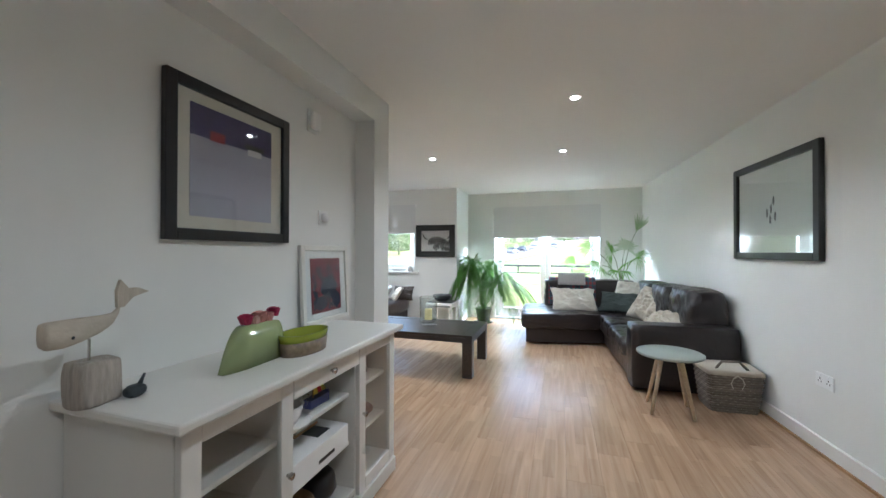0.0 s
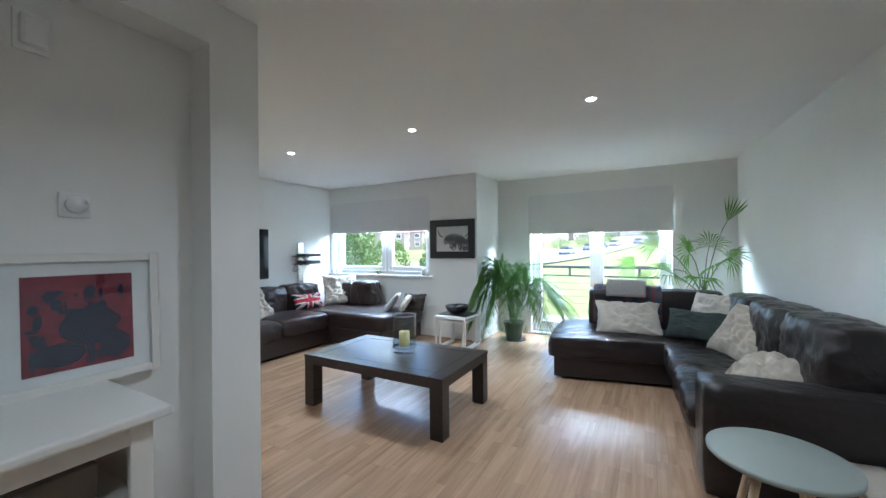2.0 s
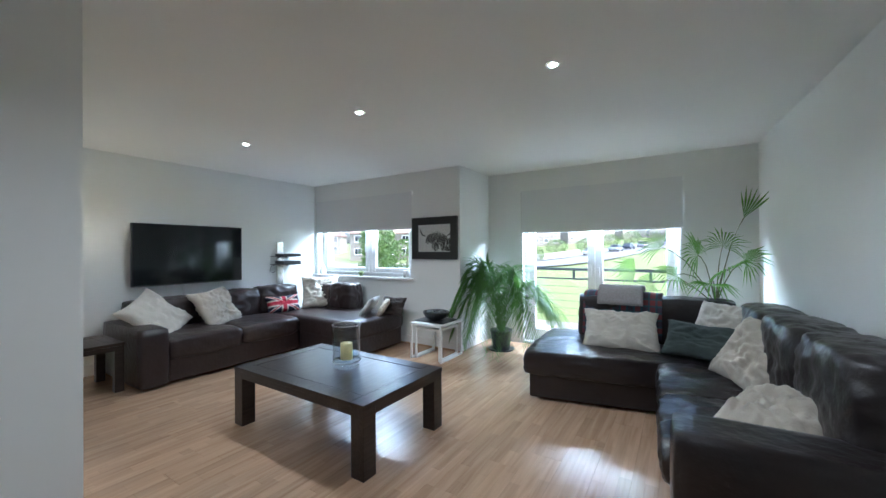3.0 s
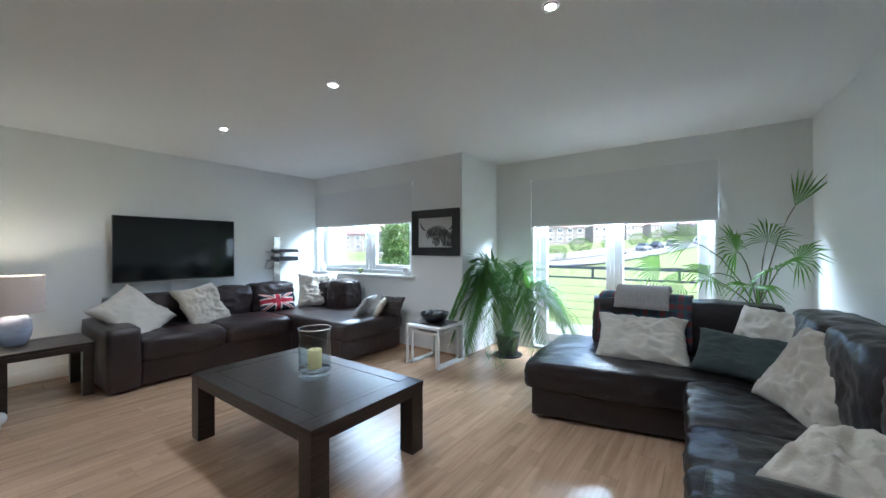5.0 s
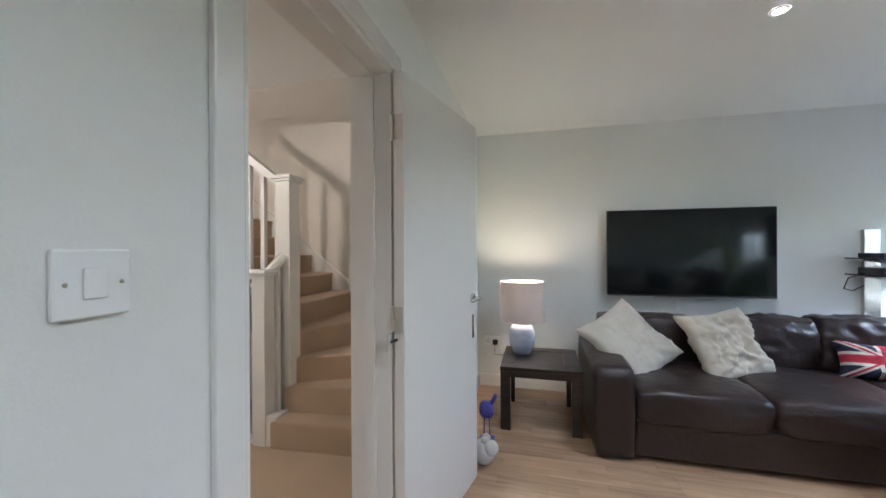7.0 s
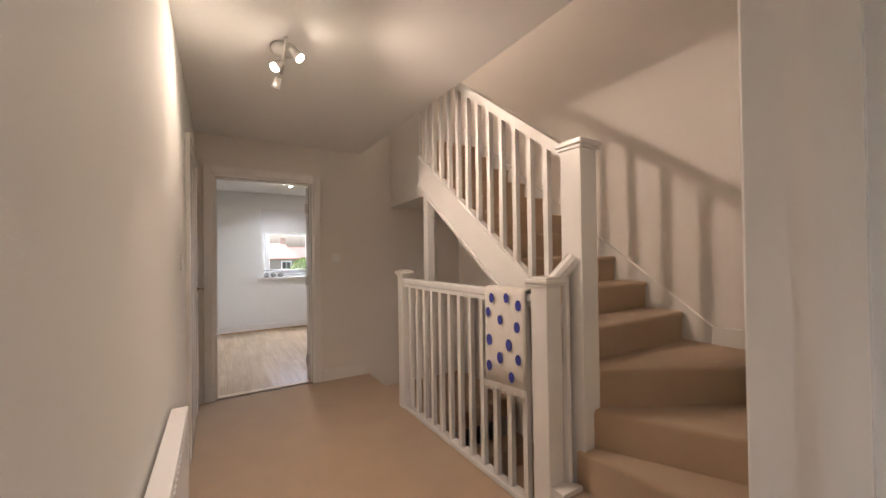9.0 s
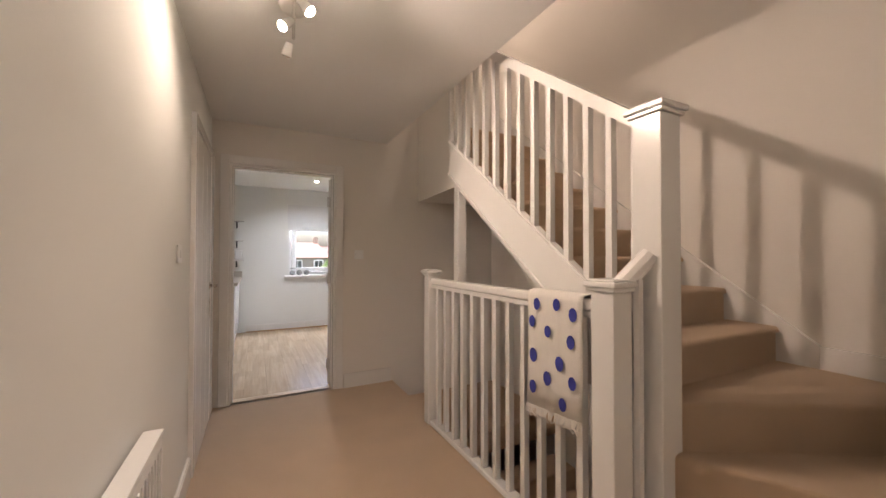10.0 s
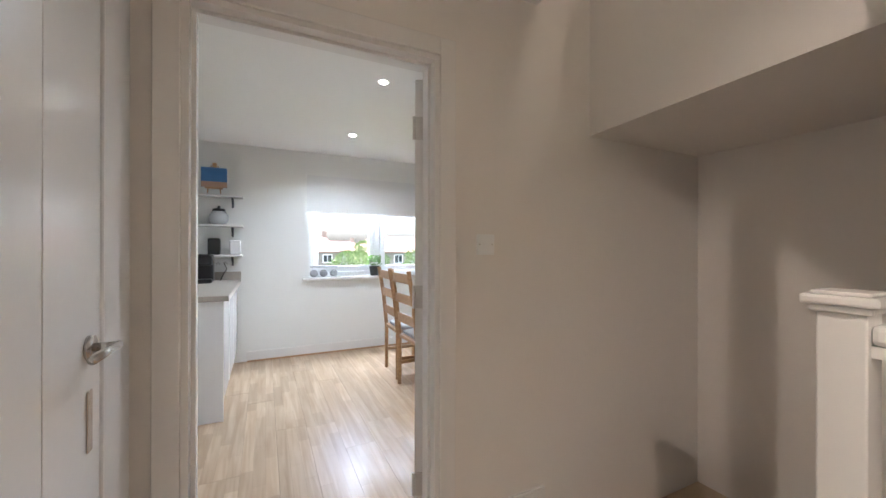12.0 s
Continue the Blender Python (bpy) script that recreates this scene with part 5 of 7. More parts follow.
part("painted_cottage", bm, mat("red_paint", (0.28, 0.03, 0.04), 0.8), p)
bm = bmesh.new()
bx(bm, 0.06, 0.14, -0.0165, -0.0152, 0.08, 0.11)
part("painted_cottage", bm, mat("white_art_paint", (0.7, 0.68, 0.68), 0.8), p)
bm = bmesh.new()
bx(bm, 0.045, 0.155, -0.0175, -0.0166, 0.108, 0.13)
part("painted_roof", bm, BLACKF, p)

p = framed("framed_print", pose(PX + 0.012, 1.87, 1.05, -3, 0, 90), 0.46, 0.46, 0.03, 0.025, SATINW, UPVC, mat("red_abstract_ink", (0.20, 0.03, 0.05), 0.7, vary=0.95, scale=26, stretch=(1, 1, 2.2)), "white-framed red and navy print standing on the sideboard", (-0.145, 0.145, -0.165, 0.155))
bm = bmesh.new()
blob(bm, 0.02, -0.02, 0.08, 0.07, -0.0150, seed=2)
blob(bm, -0.06, -0.11, 0.07, 0.04, -0.0152, seed=3)
blob(bm, 0.09, -0.1, 0.045, 0.05, -0.0154, seed=4)
rnd = random.Random(9)
for k in range(60):
    cx, cz = rnd.uniform(-0.125, 0.125), rnd.uniform(-0.145, 0.10)
    blob(bm, cx, cz, rnd.uniform(0.004, 0.016), rnd.uniform(0.006, 0.03), -0.0156 - 0.00001 * k, n=7, seed=k)
part("ink_shapes", bm, mat("navy_ink", (0.02, 0.025, 0.06), 0.7, vary=0.5, scale=30), p)
p.location.z = 0.835 + 0.225

p = framed("framed_picture", pose(-1.615, 6.09, 1.443), 0.72, 0.56, 0.10, 0.035, BLACKF, mat("grey_paper", (0.60, 0.60, 0.60), 0.8), BLACKF, "black-framed charcoal drawing on pale paper", None)
INK = mat("charcoal_ink", (0.03, 0.03, 0.03), 0.8, vary=0.9, scale=30)
rnd = random.Random(21)


def stroke(bm, pts, w, y):
    """A flat ink stroke through points (x, z), thin at both ends."""
    rows = []
    for k, (x, z) in enumerate(pts):
        a, b = pts[max(k - 1, 0)], pts[min(k + 1, len(pts) - 1)]
        d = Vector((b[0] - a[0], b[1] - a[1])).normalized()
        t = w * (0.15 + math.sin(math.pi * (k + 0.3) / (len(pts) - 0.4)))
        rows.append([bm.verts.new((x - d.y * t * q, y, z + d.x * t * q)) for q in (-1, 1)])
    for a, b in zip(rows, rows[1:]):
        bm.faces.new((a[0], a[1], b[1], b[0]))


bm = bmesh.new()
stroke(bm, [(-0.14, 0.03), (-0.19, 0.045), (-0.215, 0.08), (-0.235, 0.135)], 0.010, -0.0125)
stroke(bm, [(0.20, 0.03), (0.235, 0.045), (0.25, 0.08)], 0.009, -0.0125)
for k in range(430):
    u, v = rnd.random(), rnd.random()
    if k < 120:
        x, z, ln = -0.11 + 0.30 * u, 0.105 - 0.10 * abs(u - 0.45) - 0.06 * v, 0.06 + 0.06 * rnd.random()
        lean = (u - 0.45) * 0.07
    elif k < 230:
        x, z, ln, lean = -0.03 + 0.13 * u, 0.05 - 0.14 * v, 0.05, (u - 0.5) * 0.04
    elif k < 370:
        x, z, ln = 0.10 + 0.15 * u, 0.03 - 0.17 * v, 0.04 + 0.04 * rnd.random()
        lean = 0.015
    else:
        a = 6.283 * u
        x, z, ln, lean = 0.02 + 0.06 * math.cos(a) * v, -0.10 + 0.045 * math.sin(a), 0.025, 0.01 * math.cos(a)
    wob = 0.012 * (rnd.random() - 0.5)
    end = max(-0.172, z - ln)
    stroke(bm, [(x, z), (x + lean * 0.4 + wob, z - (z - end) * 0.4), (x + lean * 0.8, z - (z - end) * 0.75), (x + lean + wob, end)], 0.0022 + 0.0028 * rnd.random(), -0.0124 - 0.000004 * k)
part("charcoal_shape", bm, INK, p)

p = framed("framed_picture", pose(east(3.35), 3.35, 1.585, 0, 0, -86.7), 1.03, 0.77, 0.055, 0.035, BLACKF, mat("pale_green_paper", (0.55, 0.58, 0.54), 0.6, vary=0.05), BLACKF, "wide black-framed pale print under reflecting glass", None)
bm = bmesh.new()
for x, z in ((-0.06, -0.03), (-0.01, 0.0), (0.04, -0.06), (-0.02, -0.08), (0.02, 0.06)):
    blob(bm, x, z, 0.012, 0.035, -0.0125, seed=x * 50)
part("small_shapes", bm, INK, p)


# ---- switches, sockets, sensors, downlights ----
def plate(m, w, h, label, kind="switch", name="light_switch"):
    t = thing(name, m, label, name.replace("_", " "))
    boxpart("plate", (-w / 2, w / 2, -0.010, -0.001, -h / 2, h / 2), UPVC, t, "", 0.003)
    if kind == "switch":
        boxpart("rocker", (-0.014, 0.014, -0.014, -0.010, -0.02, 0.02), UPVC, t, "", 0.002)
        for s in (-1, 1):
            bm = bmesh.new()
            tube(bm, [(s * w * 0.36, -0.0095, 0), (s * w * 0.36, -0.0108, 0)], 0.003, 8)
            part("screw", bm, CHROME, t)
    if kind == "socket":
        for x in (-w * 0.24, w * 0.24):
            for dx, dz, q in ((0, 0.010, 0.004), (-0.012, -0.008, 0.003), (0.012, -0.008, 0.003)):
                boxpart("slot", (x + dx - q, x + dx + q, -0.0106, -0.0098, dz - 0.005, dz + 0.005), BLACKP, t, "", 0)
            boxpart("rocker", (x - 0.006, x + 0.006, -0.0135, -0.0100, 0.022, 0.036), UPVC, t, "", 0.001)
    return t


plate(pose(-0.90, 2.46, 1.25, 0, 0, 180), 0.087, 0.087, "white plastic single light switch on the pier")
plate(pose(-1.13, 0.06, 1.25, 0, 0, -90), 0.087, 0.087, "white plastic light switch on the hall wall")
plate(pose(-2.34, -1.35, 1.25, 0, 0, 180), 0.087, 0.087, "white plastic light switch beside the kitchen door")
plate(pose(east(2.84), 2.84, 0.46, 0, 0, -86.7), 0.146, 0.087, "white plastic double socket above the skirting", "socket", "wall_socket")
plate(pose(-4.05, 2.59, 0.42, 0, 0, 90), 0.146, 0.087, "white plastic double socket behind the lamp table", "socket", "wall_socket")
th = plate(pose(PX, 1.86, 1.46, 0, 0, 90), 0.085, 0.085, "white plastic round-dial thermostat on the wall", "none", "thermostat")
bm = bmesh.new()
tube(bm, [(0, -0.010, 0), (0, -0.03, 0)], 0.028, 24)
part("dial", bm, UPVC, th, "", True)
sn = plate(pose(PX, 1.76, 2.01, 0, 0, 90), 0.09, 0.13, "white plastic alarm sensor high on the wall", "none", "alarm_sensor")
boxpart("sensor_head", (-0.035, 0.035, -0.045, -0.010, -0.05, 0.05), UPVC, sn, "", 0.012)
pl = thing("mains_plug", pose(-4.039, 2.625, 0.415), "black mains plug with a lamp cord", "plug")
boxpart("plug_body", (0.0, 0.035, -0.024, 0.024, -0.024, 0.024), BLACKP, pl, "", 0.006)
bm = bmesh.new()
tube(bm, [(0.03, 0, -0.02), (0.06, 0.0, -0.10), (0.12, 0.08, -0.09), (0.2, 0.16, 0.02), (0.3, 0.2, 0.040), (0.40, 0.24, 0.040)], 0.003, 6)
part("cord", bm, BLACKP, pl, "", True)


def downlight(x, y, watts, colour=(1.0, 0.97, 0.93)):
    t = thing("downlight", pose(x, y, CE), "small round recessed ceiling downlight, lit", "downlight", "ceiling downlights")
    bm = bmesh.new()
    lathe(bm, [(0.024, -0.001), (0.024, -0.004), (0.036, -0.005), (0.040, -0.001)], 28)
    part("bezel", bm, CHROME, t, "bright metal bezel", True)
    bm = bmesh.new()
    cy(bm, 0, 0, -0.0035, -0.001, 0.0235)
    part("lens", bm, LIGHTBULB, t, "glowing lens")
    lamp("SPOT", "downlight_beam", look((x, y, CE - 0.012), (x, y, 0)), watts, colour, size=0.03, cone=150)


# The last one is unseen, added to brighten the dining end from behind.
for x, y in ((0.58, 2.74), (0.506, 4.18), (-0.975, 4.10), (-2.55, 4.08), (0.60, 1.2), (0.62, -0.3)):
    downlight(x, y, DOWN if y > 4 else DOWN * 0.6 if y > 2 else DOWN * 0.32)
for x, y in ((-2.21, -2.42), (-2.27, -3.68)):
    downlight(x, y, DOWN * 1.0, (0.93, 0.98, 1.0))
lamp("POINT", "table_lamp_light", pose(-3.58, 2.89, 0.45 + 0.49), 1.0, (1.0, 0.80, 0.55), size=0.04)


# ---- hall ----
sl = thing("spotlight_bar", pose(-1.60, 0.44, CE), "white three-lamp ceiling spotlight bar, two lamps lit", "spotlight")
bm = bmesh.new()
lathe(bm, [(0.0, -0.035), (0.05, -0.033), (0.062, -0.02), (0.064, -0.001), (0.0, -0.001)])
part("ceiling_rose", bm, GLOSSW, sl, "", True)
bm = bmesh.new()
tube(bm, [(0.015, 0.19, -0.05), (-0.015, -0.19, -0.05)], 0.007, 8)
tube(bm, [(0, 0, -0.03), (0, 0, -0.062)], 0.008, 8)
part("bar", bm, GLOSSW, sl, "", True)
for k, (y, aim) in enumerate(((0.16, (-0.62, 0.25, -0.74)), (0.0, (0.62, 0.30, -0.72)), (-0.17, (0.2, -0.45, -0.85)))):
    a = Vector(aim).normalized()
    s = Vector((0, y, -0.07)) + a * 0.015
    bm = bmesh.new()
    tube(bm, [s, s + a * 0.04, s + a * 0.06], 0.017, 14, 0.026)
    h = part("lamp_head", bm, GLOSSW, sl, "", True)
    bm = bmesh.new()
    tube(bm, [s + a * 0.061, s + a * 0.068], 0.022, 14, 0.018)
    part("bulb", bm, HALLBULB if k < 2 else CHROME, h, "lit spotlight bulb" if k < 2 else "unlit spotlight bulb", True)
    if k < 2:
        q = Vector((-1.60, 0.44, CE)) + s + a * 0.095
        lamp("SPOT", "hall_beam", look(q, q + a), HALL * (1.0 if k == 0 else 0.26), (1.0, 0.79, 0.60), size=0.02, cone=152)
# Added fill lamp without a fixture, brightening the stairwell from above.
lamp("POINT", "stairwell_fill_lamp", pose(-3.3, -0.6, 4.5), HALL * 0.45, (1.0, 0.80, 0.61), size=0.06)

rd = thing("radiator", pose(-1.13, 1.05, 0), "white panel radiator on the hall wall", "radiator")
boxpart("panel", (-0.065, -0.03, -0.36, 0.36, 0.15, 0.665), UPVC, rd, "", 0.01)
for k in range(19):
    boxpart("flute", (-0.069, -0.064, -0.34 + k * 0.037, -0.325 + k * 0.037, 0.19, 0.63), UPVC, rd, "", 0.002)
boxpart("grille", (-0.068, -0.012, -0.363, 0.363, 0.665, 0.68), UPVC, rd, "", 0.003)
boxpart("wall_bracket", (-0.03, 0.0, -0.3, -0.26, 0.25, 0.55), UPVC, rd)
boxpart("wall_bracket", (-0.03, 0.0, 0.26, 0.3, 0.25, 0.55), UPVC, rd)
for y in (-0.33, 0.33):
    bm = bmesh.new()
    tube(bm, [(-0.045, y, 0.012), (-0.045, y, 0.16)], 0.008, 10)
    part("pipe", bm, UPVC, rd, "", True)
bm = bmesh.new()
tube(bm, [(-0.045, 0.355, 0.63), (-0.045, 0.40, 0.63)], 0.012, 10)
tube(bm, [(-0.045, 0.395, 0.61), (-0.045, 0.395, 0.69)], 0.021, 14)
part("valve", bm, UPVC, rd, "white thermostat valve", True)


TOWELM = mat("spotted_cotton", (0.74, 0.71, 0.66), 0.95, vary=0.06, scale=30, bump=0.15, bscale=160)
BLUEDYE = mat("blue_dye", (0.05, 0.06, 0.32), 0.95, vary=0.35, scale=40)
tw = thing("cotton_throw", pose(-2.64, 1.0, 0), "white cotton throw with blue spots and a fringe on the banister", "throw")
bm = bmesh.new()
prof = [(0.052, 0.56), (0.05, 0.7), (0.047, 0.85), (0.044, 0.98), (0.043, 1.06), (0.036, 1.086), (0.0, 1.092), (-0.036, 1.086), (-0.043, 1.06), (-0.046, 0.9), (-0.05, 0.72)]
rows = []
for k, (x, z) in enumerate(prof):
    rows.append([bm.verts.new((x + 0.008 * noise.noise((i * 0.5, k * 0.3, 2)) + 0.004, -0.17 + 0.32 * i / 14 + 0.01 * (k < 3) * noise.noise((k, i, 1)), z + (0.03 * i / 14 if k == 0 else 0))) for i in range(15)])
for a, b in zip(rows, rows[1:]):
    for i in range(14):
        bm.faces.new((a[i], a[i + 1], b[i + 1], b[i]))
cl = part("cloth", bm, TOWELM, tw, "", True)
sm = cl.modifiers.new("thick", "SOLIDIFY")
sm.thickness, sm.offset = 0.004, 0
rnd = random.Random(4)
for k, (y, z) in enumerate(((-0.10, 1.03), (0.02, 1.04), (0.11, 1.01), (-0.13, 0.95), (-0.03, 0.92), (0.10, 0.90), (-0.12, 0.80), (0.04, 0.80), (-0.03, 0.72), (0.11, 0.74), (-0.12, 0.66), (0.06, 0.64))):
    bm = bmesh.new()
    n = 16
    r = 0.022 + 0.006 * rnd.random()
    xo = 0.050 + (1.06 - z) * 0.018
    vs = [bm.verts.new((xo + 0.008, y + r * 0.85 * math.cos(2 * math.pi * i / n), z + r * math.sin(2 * math.pi * i / n) * 1.15)) for i in range(n)]
    f = bmesh.ops.extrude_face_region(bm, geom=[bm.faces.new(vs)])
    bmesh.ops.translate(bm, verts=[v for v in f["geom"] if isinstance(v, bmesh.types.BMVert)], vec=(0.002, 0, 0))
    part("spot", bm, BLUEDYE, cl, "blue dyed spot")
bm = bmesh.new()
for i in range(46):
    y = -0.17 + 0.32 * i / 45
    tube(bm, [(0.058, y, 0.57 + 0.03 * i / 45), (0.062 + 0.01 * rnd.random(), y + 0.012 * (rnd.random() - 0.5), 0.54 + 0.03 * i / 45), (0.058, y + 0.02 * (rnd.random() - 0.5), 0.515 + 0.02 * rnd.random() + 0.03 * i / 45)], 0.003, 4)
part("fringe", bm, TOWELM, cl)

b = wicker(pose(-3.55, 2.0, 3 * RISE, 0, 0, 10), 0.34, 0.40, 0.34, WICKERB, "brown wicker basket with a hoop handle on the stairs", taper=0.02)
bm = bmesh.new()
tube(bm, [(0, -0.2 * math.cos(a), 0.30 + 0.24 * math.sin(a)) for a in [i * math.pi / 14 for i in range(15)]], 0.014, 8)
part("handle", bm, WICKERB, b, "", True)

# ---- sideboard and what stands on it ----
sb = thing("sideboard", pose(-0.90, 0.64, 0), "white painted sideboard with glazed doors and open shelves", "sideboard")
D, W, H = 0.46, 1.26, 0.835
boxpart("top", (0.002, D + 0.045, -0.035, W + 0.035, H - 0.03, H), SATINW, sb, "", 0.008)
for y in (0.0, 0.40, 0.87, W - 0.022):
    boxpart("side_panel", (0.004, D - 0.02, y, y + 0.022, 0.08, H - 0.031), SATINW, sb, "", 0.002)
boxpart("back_panel", (0.004, 0.014, 0.022, W - 0.022, 0.08, H - 0.031), SATINW, sb, "", 0)
boxpart("bottom_panel", (0.015, D - 0.02, 0.022, W - 0.022, 0.10, 0.122), SATINW, sb, "", 0.002)
for y0, y1 in ((0.023, 0.399), (0.423, 0.869), (0.893, W - 0.023)):
    for z in (0.33, 0.56):
        boxpart("shelf", (0.015, D - 0.05, y0, y1, z, z + 0.018), SATINW, sb, "", 0.002)
boxpart("plinth", (0.02, D + 0.01, -0.012, W + 0.012, 0.0, 0.08), SATINW, sb, "", 0.008)
dr = boxpart("drawer_front", (D - 0.02, D + 0.004, 0.42, 0.872, H - 0.115, H - 0.033), SATINW, sb, "", 0.003)
bm = bmesh.new()
tube(bm, [(D + 0.004, 0.645, H - 0.075), (D + 0.018, 0.645, H - 0.075)], 0.006, 10)
tube(bm, [(D + 0.016, 0.645, H - 0.075), (D + 0.026, 0.645, H - 0.075)], 0.012, 14, 0.014)
part("knob", bm, CHROME, dr, "small steel knob", True)
for y0, y1, ky in ((0.002, 0.416, 0.385), (0.876, W - 0.002, 0.905)):
    bm = bmesh.new()
    z0, z1, fw = 0.09, H - 0.034, 0.058
    for a in ((y0, y0 + fw, z0, z1), (y1 - fw, y1, z0, z1), (y0 + fw, y1 - fw, z0, z0 + fw), (y0 + fw, y1 - fw, z1 - fw, z1)):
        bx(bm, D - 0.018, D + 0.004, a[0], a[1], a[2], a[3], 0.003)
    dd = part("glazed_door", bm, SATINW, sb)
    boxpart("pane", (D - 0.009, D - 0.006, y0 + fw, y1 - fw, z0 + fw, z1 - fw), PGLASS, dd, "clear glass pane", 0)
    bm = bmesh.new()
    tube(bm, [(D + 0.004, ky, 0.47), (D + 0.02, ky, 0.47)], 0.006, 10)
    tube(bm, [(D + 0.018, ky, 0.47), (D + 0.028, ky, 0.47)], 0.012, 14)
    part("knob", bm, CHROME, dd, "small steel knob", True)
oy = 0.64
ch = thing("hanging_crystal", pose(-0.90 + D + 0.02, oy + 0.905, 0.30), "clear glass crystal hanging from the door knob", "ornament")
bm = bmesh.new()
bmesh.ops.create_icosphere(bm, subdivisions=2, radius=0.022)
part("crystal", bm, VGLASS, ch)
bm = bmesh.new()
tube(bm, [(0, 0, 0.02), (0.0, 0, 0.165)], 0.002, 5)
part("cord", bm, CHROME, ch)

GREENG = mat("pale_green_glaze", (0.30, 0.36, 0.17), 0.12, vary=0.08, scale=5)
vs_ = thing("fan_vase", pose(-0.62, 1.06, H), "pale green glazed fan-shaped vase with pink roses", "vase")
vs_.scale = (0.9, 0.86, 0.95)
bm = bmesh.new()
n = 34
fr, bk = [], []


def fan_height(x):
    """The vase's outline: a sloping shoulder, a flat mouth and a rounded end."""
    if x < -0.05:
        return 0.155 * math.sin((x + 0.17) / 0.12 * math.pi / 2) ** 0.9
    return 0.155 if x < 0.10 else 0.155 * math.sqrt(max(0.0, 1 - ((x - 0.10) / 0.07) ** 2))


prof = [(-0.17 + 0.34 * i / n, fan_height(-0.17 + 0.34 * i / n)) for i in range(n + 1)]
for x, z in prof:
    t2 = 0.012 + 0.025 * (z / 0.15)
    fr.append((bm.verts.new((t2, x, 0.0)), bm.verts.new((t2 * 0.7, x, z + 0.003))))
    bk.append((bm.verts.new((-t2, x, 0.0)), bm.verts.new((-t2 * 0.7, x, z + 0.003))))
for i in range(n):
    bm.faces.new((fr[i][0], fr[i + 1][0], fr[i + 1][1], fr[i][1]))
    bm.faces.new((bk[i][0], bk[i][1], bk[i + 1][1], bk[i + 1][0]))
    bm.faces.new((fr[i][1], fr[i + 1][1], bk[i + 1][1], bk[i][1]))
    bm.faces.new((fr[i][0], bk[i][0], bk[i + 1][0], fr[i + 1][0]))
part("vessel", bm, GREENG, vs_, "", True)
for k, (y, z, col, r) in enumerate(((-0.045, 0.175, (0.42, 0.03, 0.10), 0.034), (0.03, 0.175, (0.62, 0.30, 0.26), 0.038), (0.075, 0.170, (0.60, 0.28, 0.26), 0.034), (0.115, 0.185, (0.38, 0.03, 0.09), 0.032), (0.0, 0.168, (0.65, 0.40, 0.35), 0.030))):
    bm = bmesh.new()
    for q in range(15):
        a, rr = q * 2.4, r * (0.25 + 0.75 * q / 15)
        c = Vector((math.cos(a) * rr * 0.5, math.sin(a) * rr * 0.5, 0.008 - 0.010 * q / 15))
        u, w = Vector((-math.sin(a), math.cos(a), 0)), Vector((math.cos(a) * 0.45, math.sin(a) * 0.45, 0.85))
        s = r * 0.65
        pv = [bm.verts.new(c + u * s * p + w * s * o + Vector((math.cos(a), math.sin(a), 0)) * (0.012 * (o - 0.2) ** 2)) for p, o in ((-0.5, -0.7), (0.5, -0.7), (0.85, 0.3), (0.45, 0.95), (-0.45, 0.95), (-0.85, 0.3))]
        bm.faces.new(pv)
    o = part("rose", bm, mat("rose_petal", col, 0.6, vary=0.2, scale=40), vs_, "pink rose bloom", True)
    o.location = (0.0, y, z)

ds = thing("oval_dish", pose(-0.56, 1.27, H), "oval dish with lime green rim and mosaic side", "dish")


def oval(bm, rx, ry, z0, z1, th, bottom=True):
    n = 40
    def ring(a, b, z):
        return [bm.verts.new((a * math.cos(2 * math.pi * i / n), b * math.sin(2 * math.pi * i / n), z)) for i in range(n)]
    rs = [ring(rx * 0.92, ry * 0.95, z0), ring(rx, ry, z1), ring(rx - th, ry - th, z1), ring(rx * 0.92 - th, ry * 0.95 - th, z0 + th)]
    for a, b in zip(rs, rs[1:]):
        for i in range(n):
            bm.faces.new((a[i], a[(i + 1) % n], b[(i + 1) % n], b[i]))
    bm.faces.new(rs[0][::-1])
    bm.faces.new(rs[3])


bm = bmesh.new()
oval(bm, 0.075, 0.125, 0.0, 0.055, 0.006)
part("mosaic_side", bm, mat("brown_mosaic", (0.20, 0.15, 0.09), 0.35, vary=0.8, scale=45), ds, "brown and grey mosaic", True)
bm = bmesh.new()
oval(bm, 0.078, 0.129, 0.05, 0.085, 0.006)
part("green_rim", bm, mat("lime_glaze", (0.24, 0.29, 0.03), 0.15, vary=0.15, scale=9), ds, "lime green glaze", True)

DRIFT = mat("whitewashed_driftwood", (0.50, 0.45, 0.37), 0.85, vary=0.3, scale=14, stretch=(3, 0.6, 1), bump=0.5, bscale=40)
dw = thing("driftwood_carving", pose(-0.76, 0.65, H), "whitewashed wooden carving on a log block", "ornament")
dw.scale = (0.82, 0.82, 0.9)
bm = bmesh.new()
pad(bm, -0.05, 0.05, -0.075, 0.045, 0.0, 0.135, puff=0.05, edge=0.05, wr=0.008, seed=3)
part("log_block", bm, mat("birch_bark", (0.42, 0.38, 0.33), 0.9, vary=0.5, scale=12, stretch=(6, 6, 0.7), bump=0.7, bscale=30), dw, "pale bark-covered block", True)
bm = bmesh.new()
cy(bm, 0, -0.03, 0.12, 0.20, 0.004, n=8)
part("pin", bm, CHROME, dw)
bm = bmesh.new()
rings = []
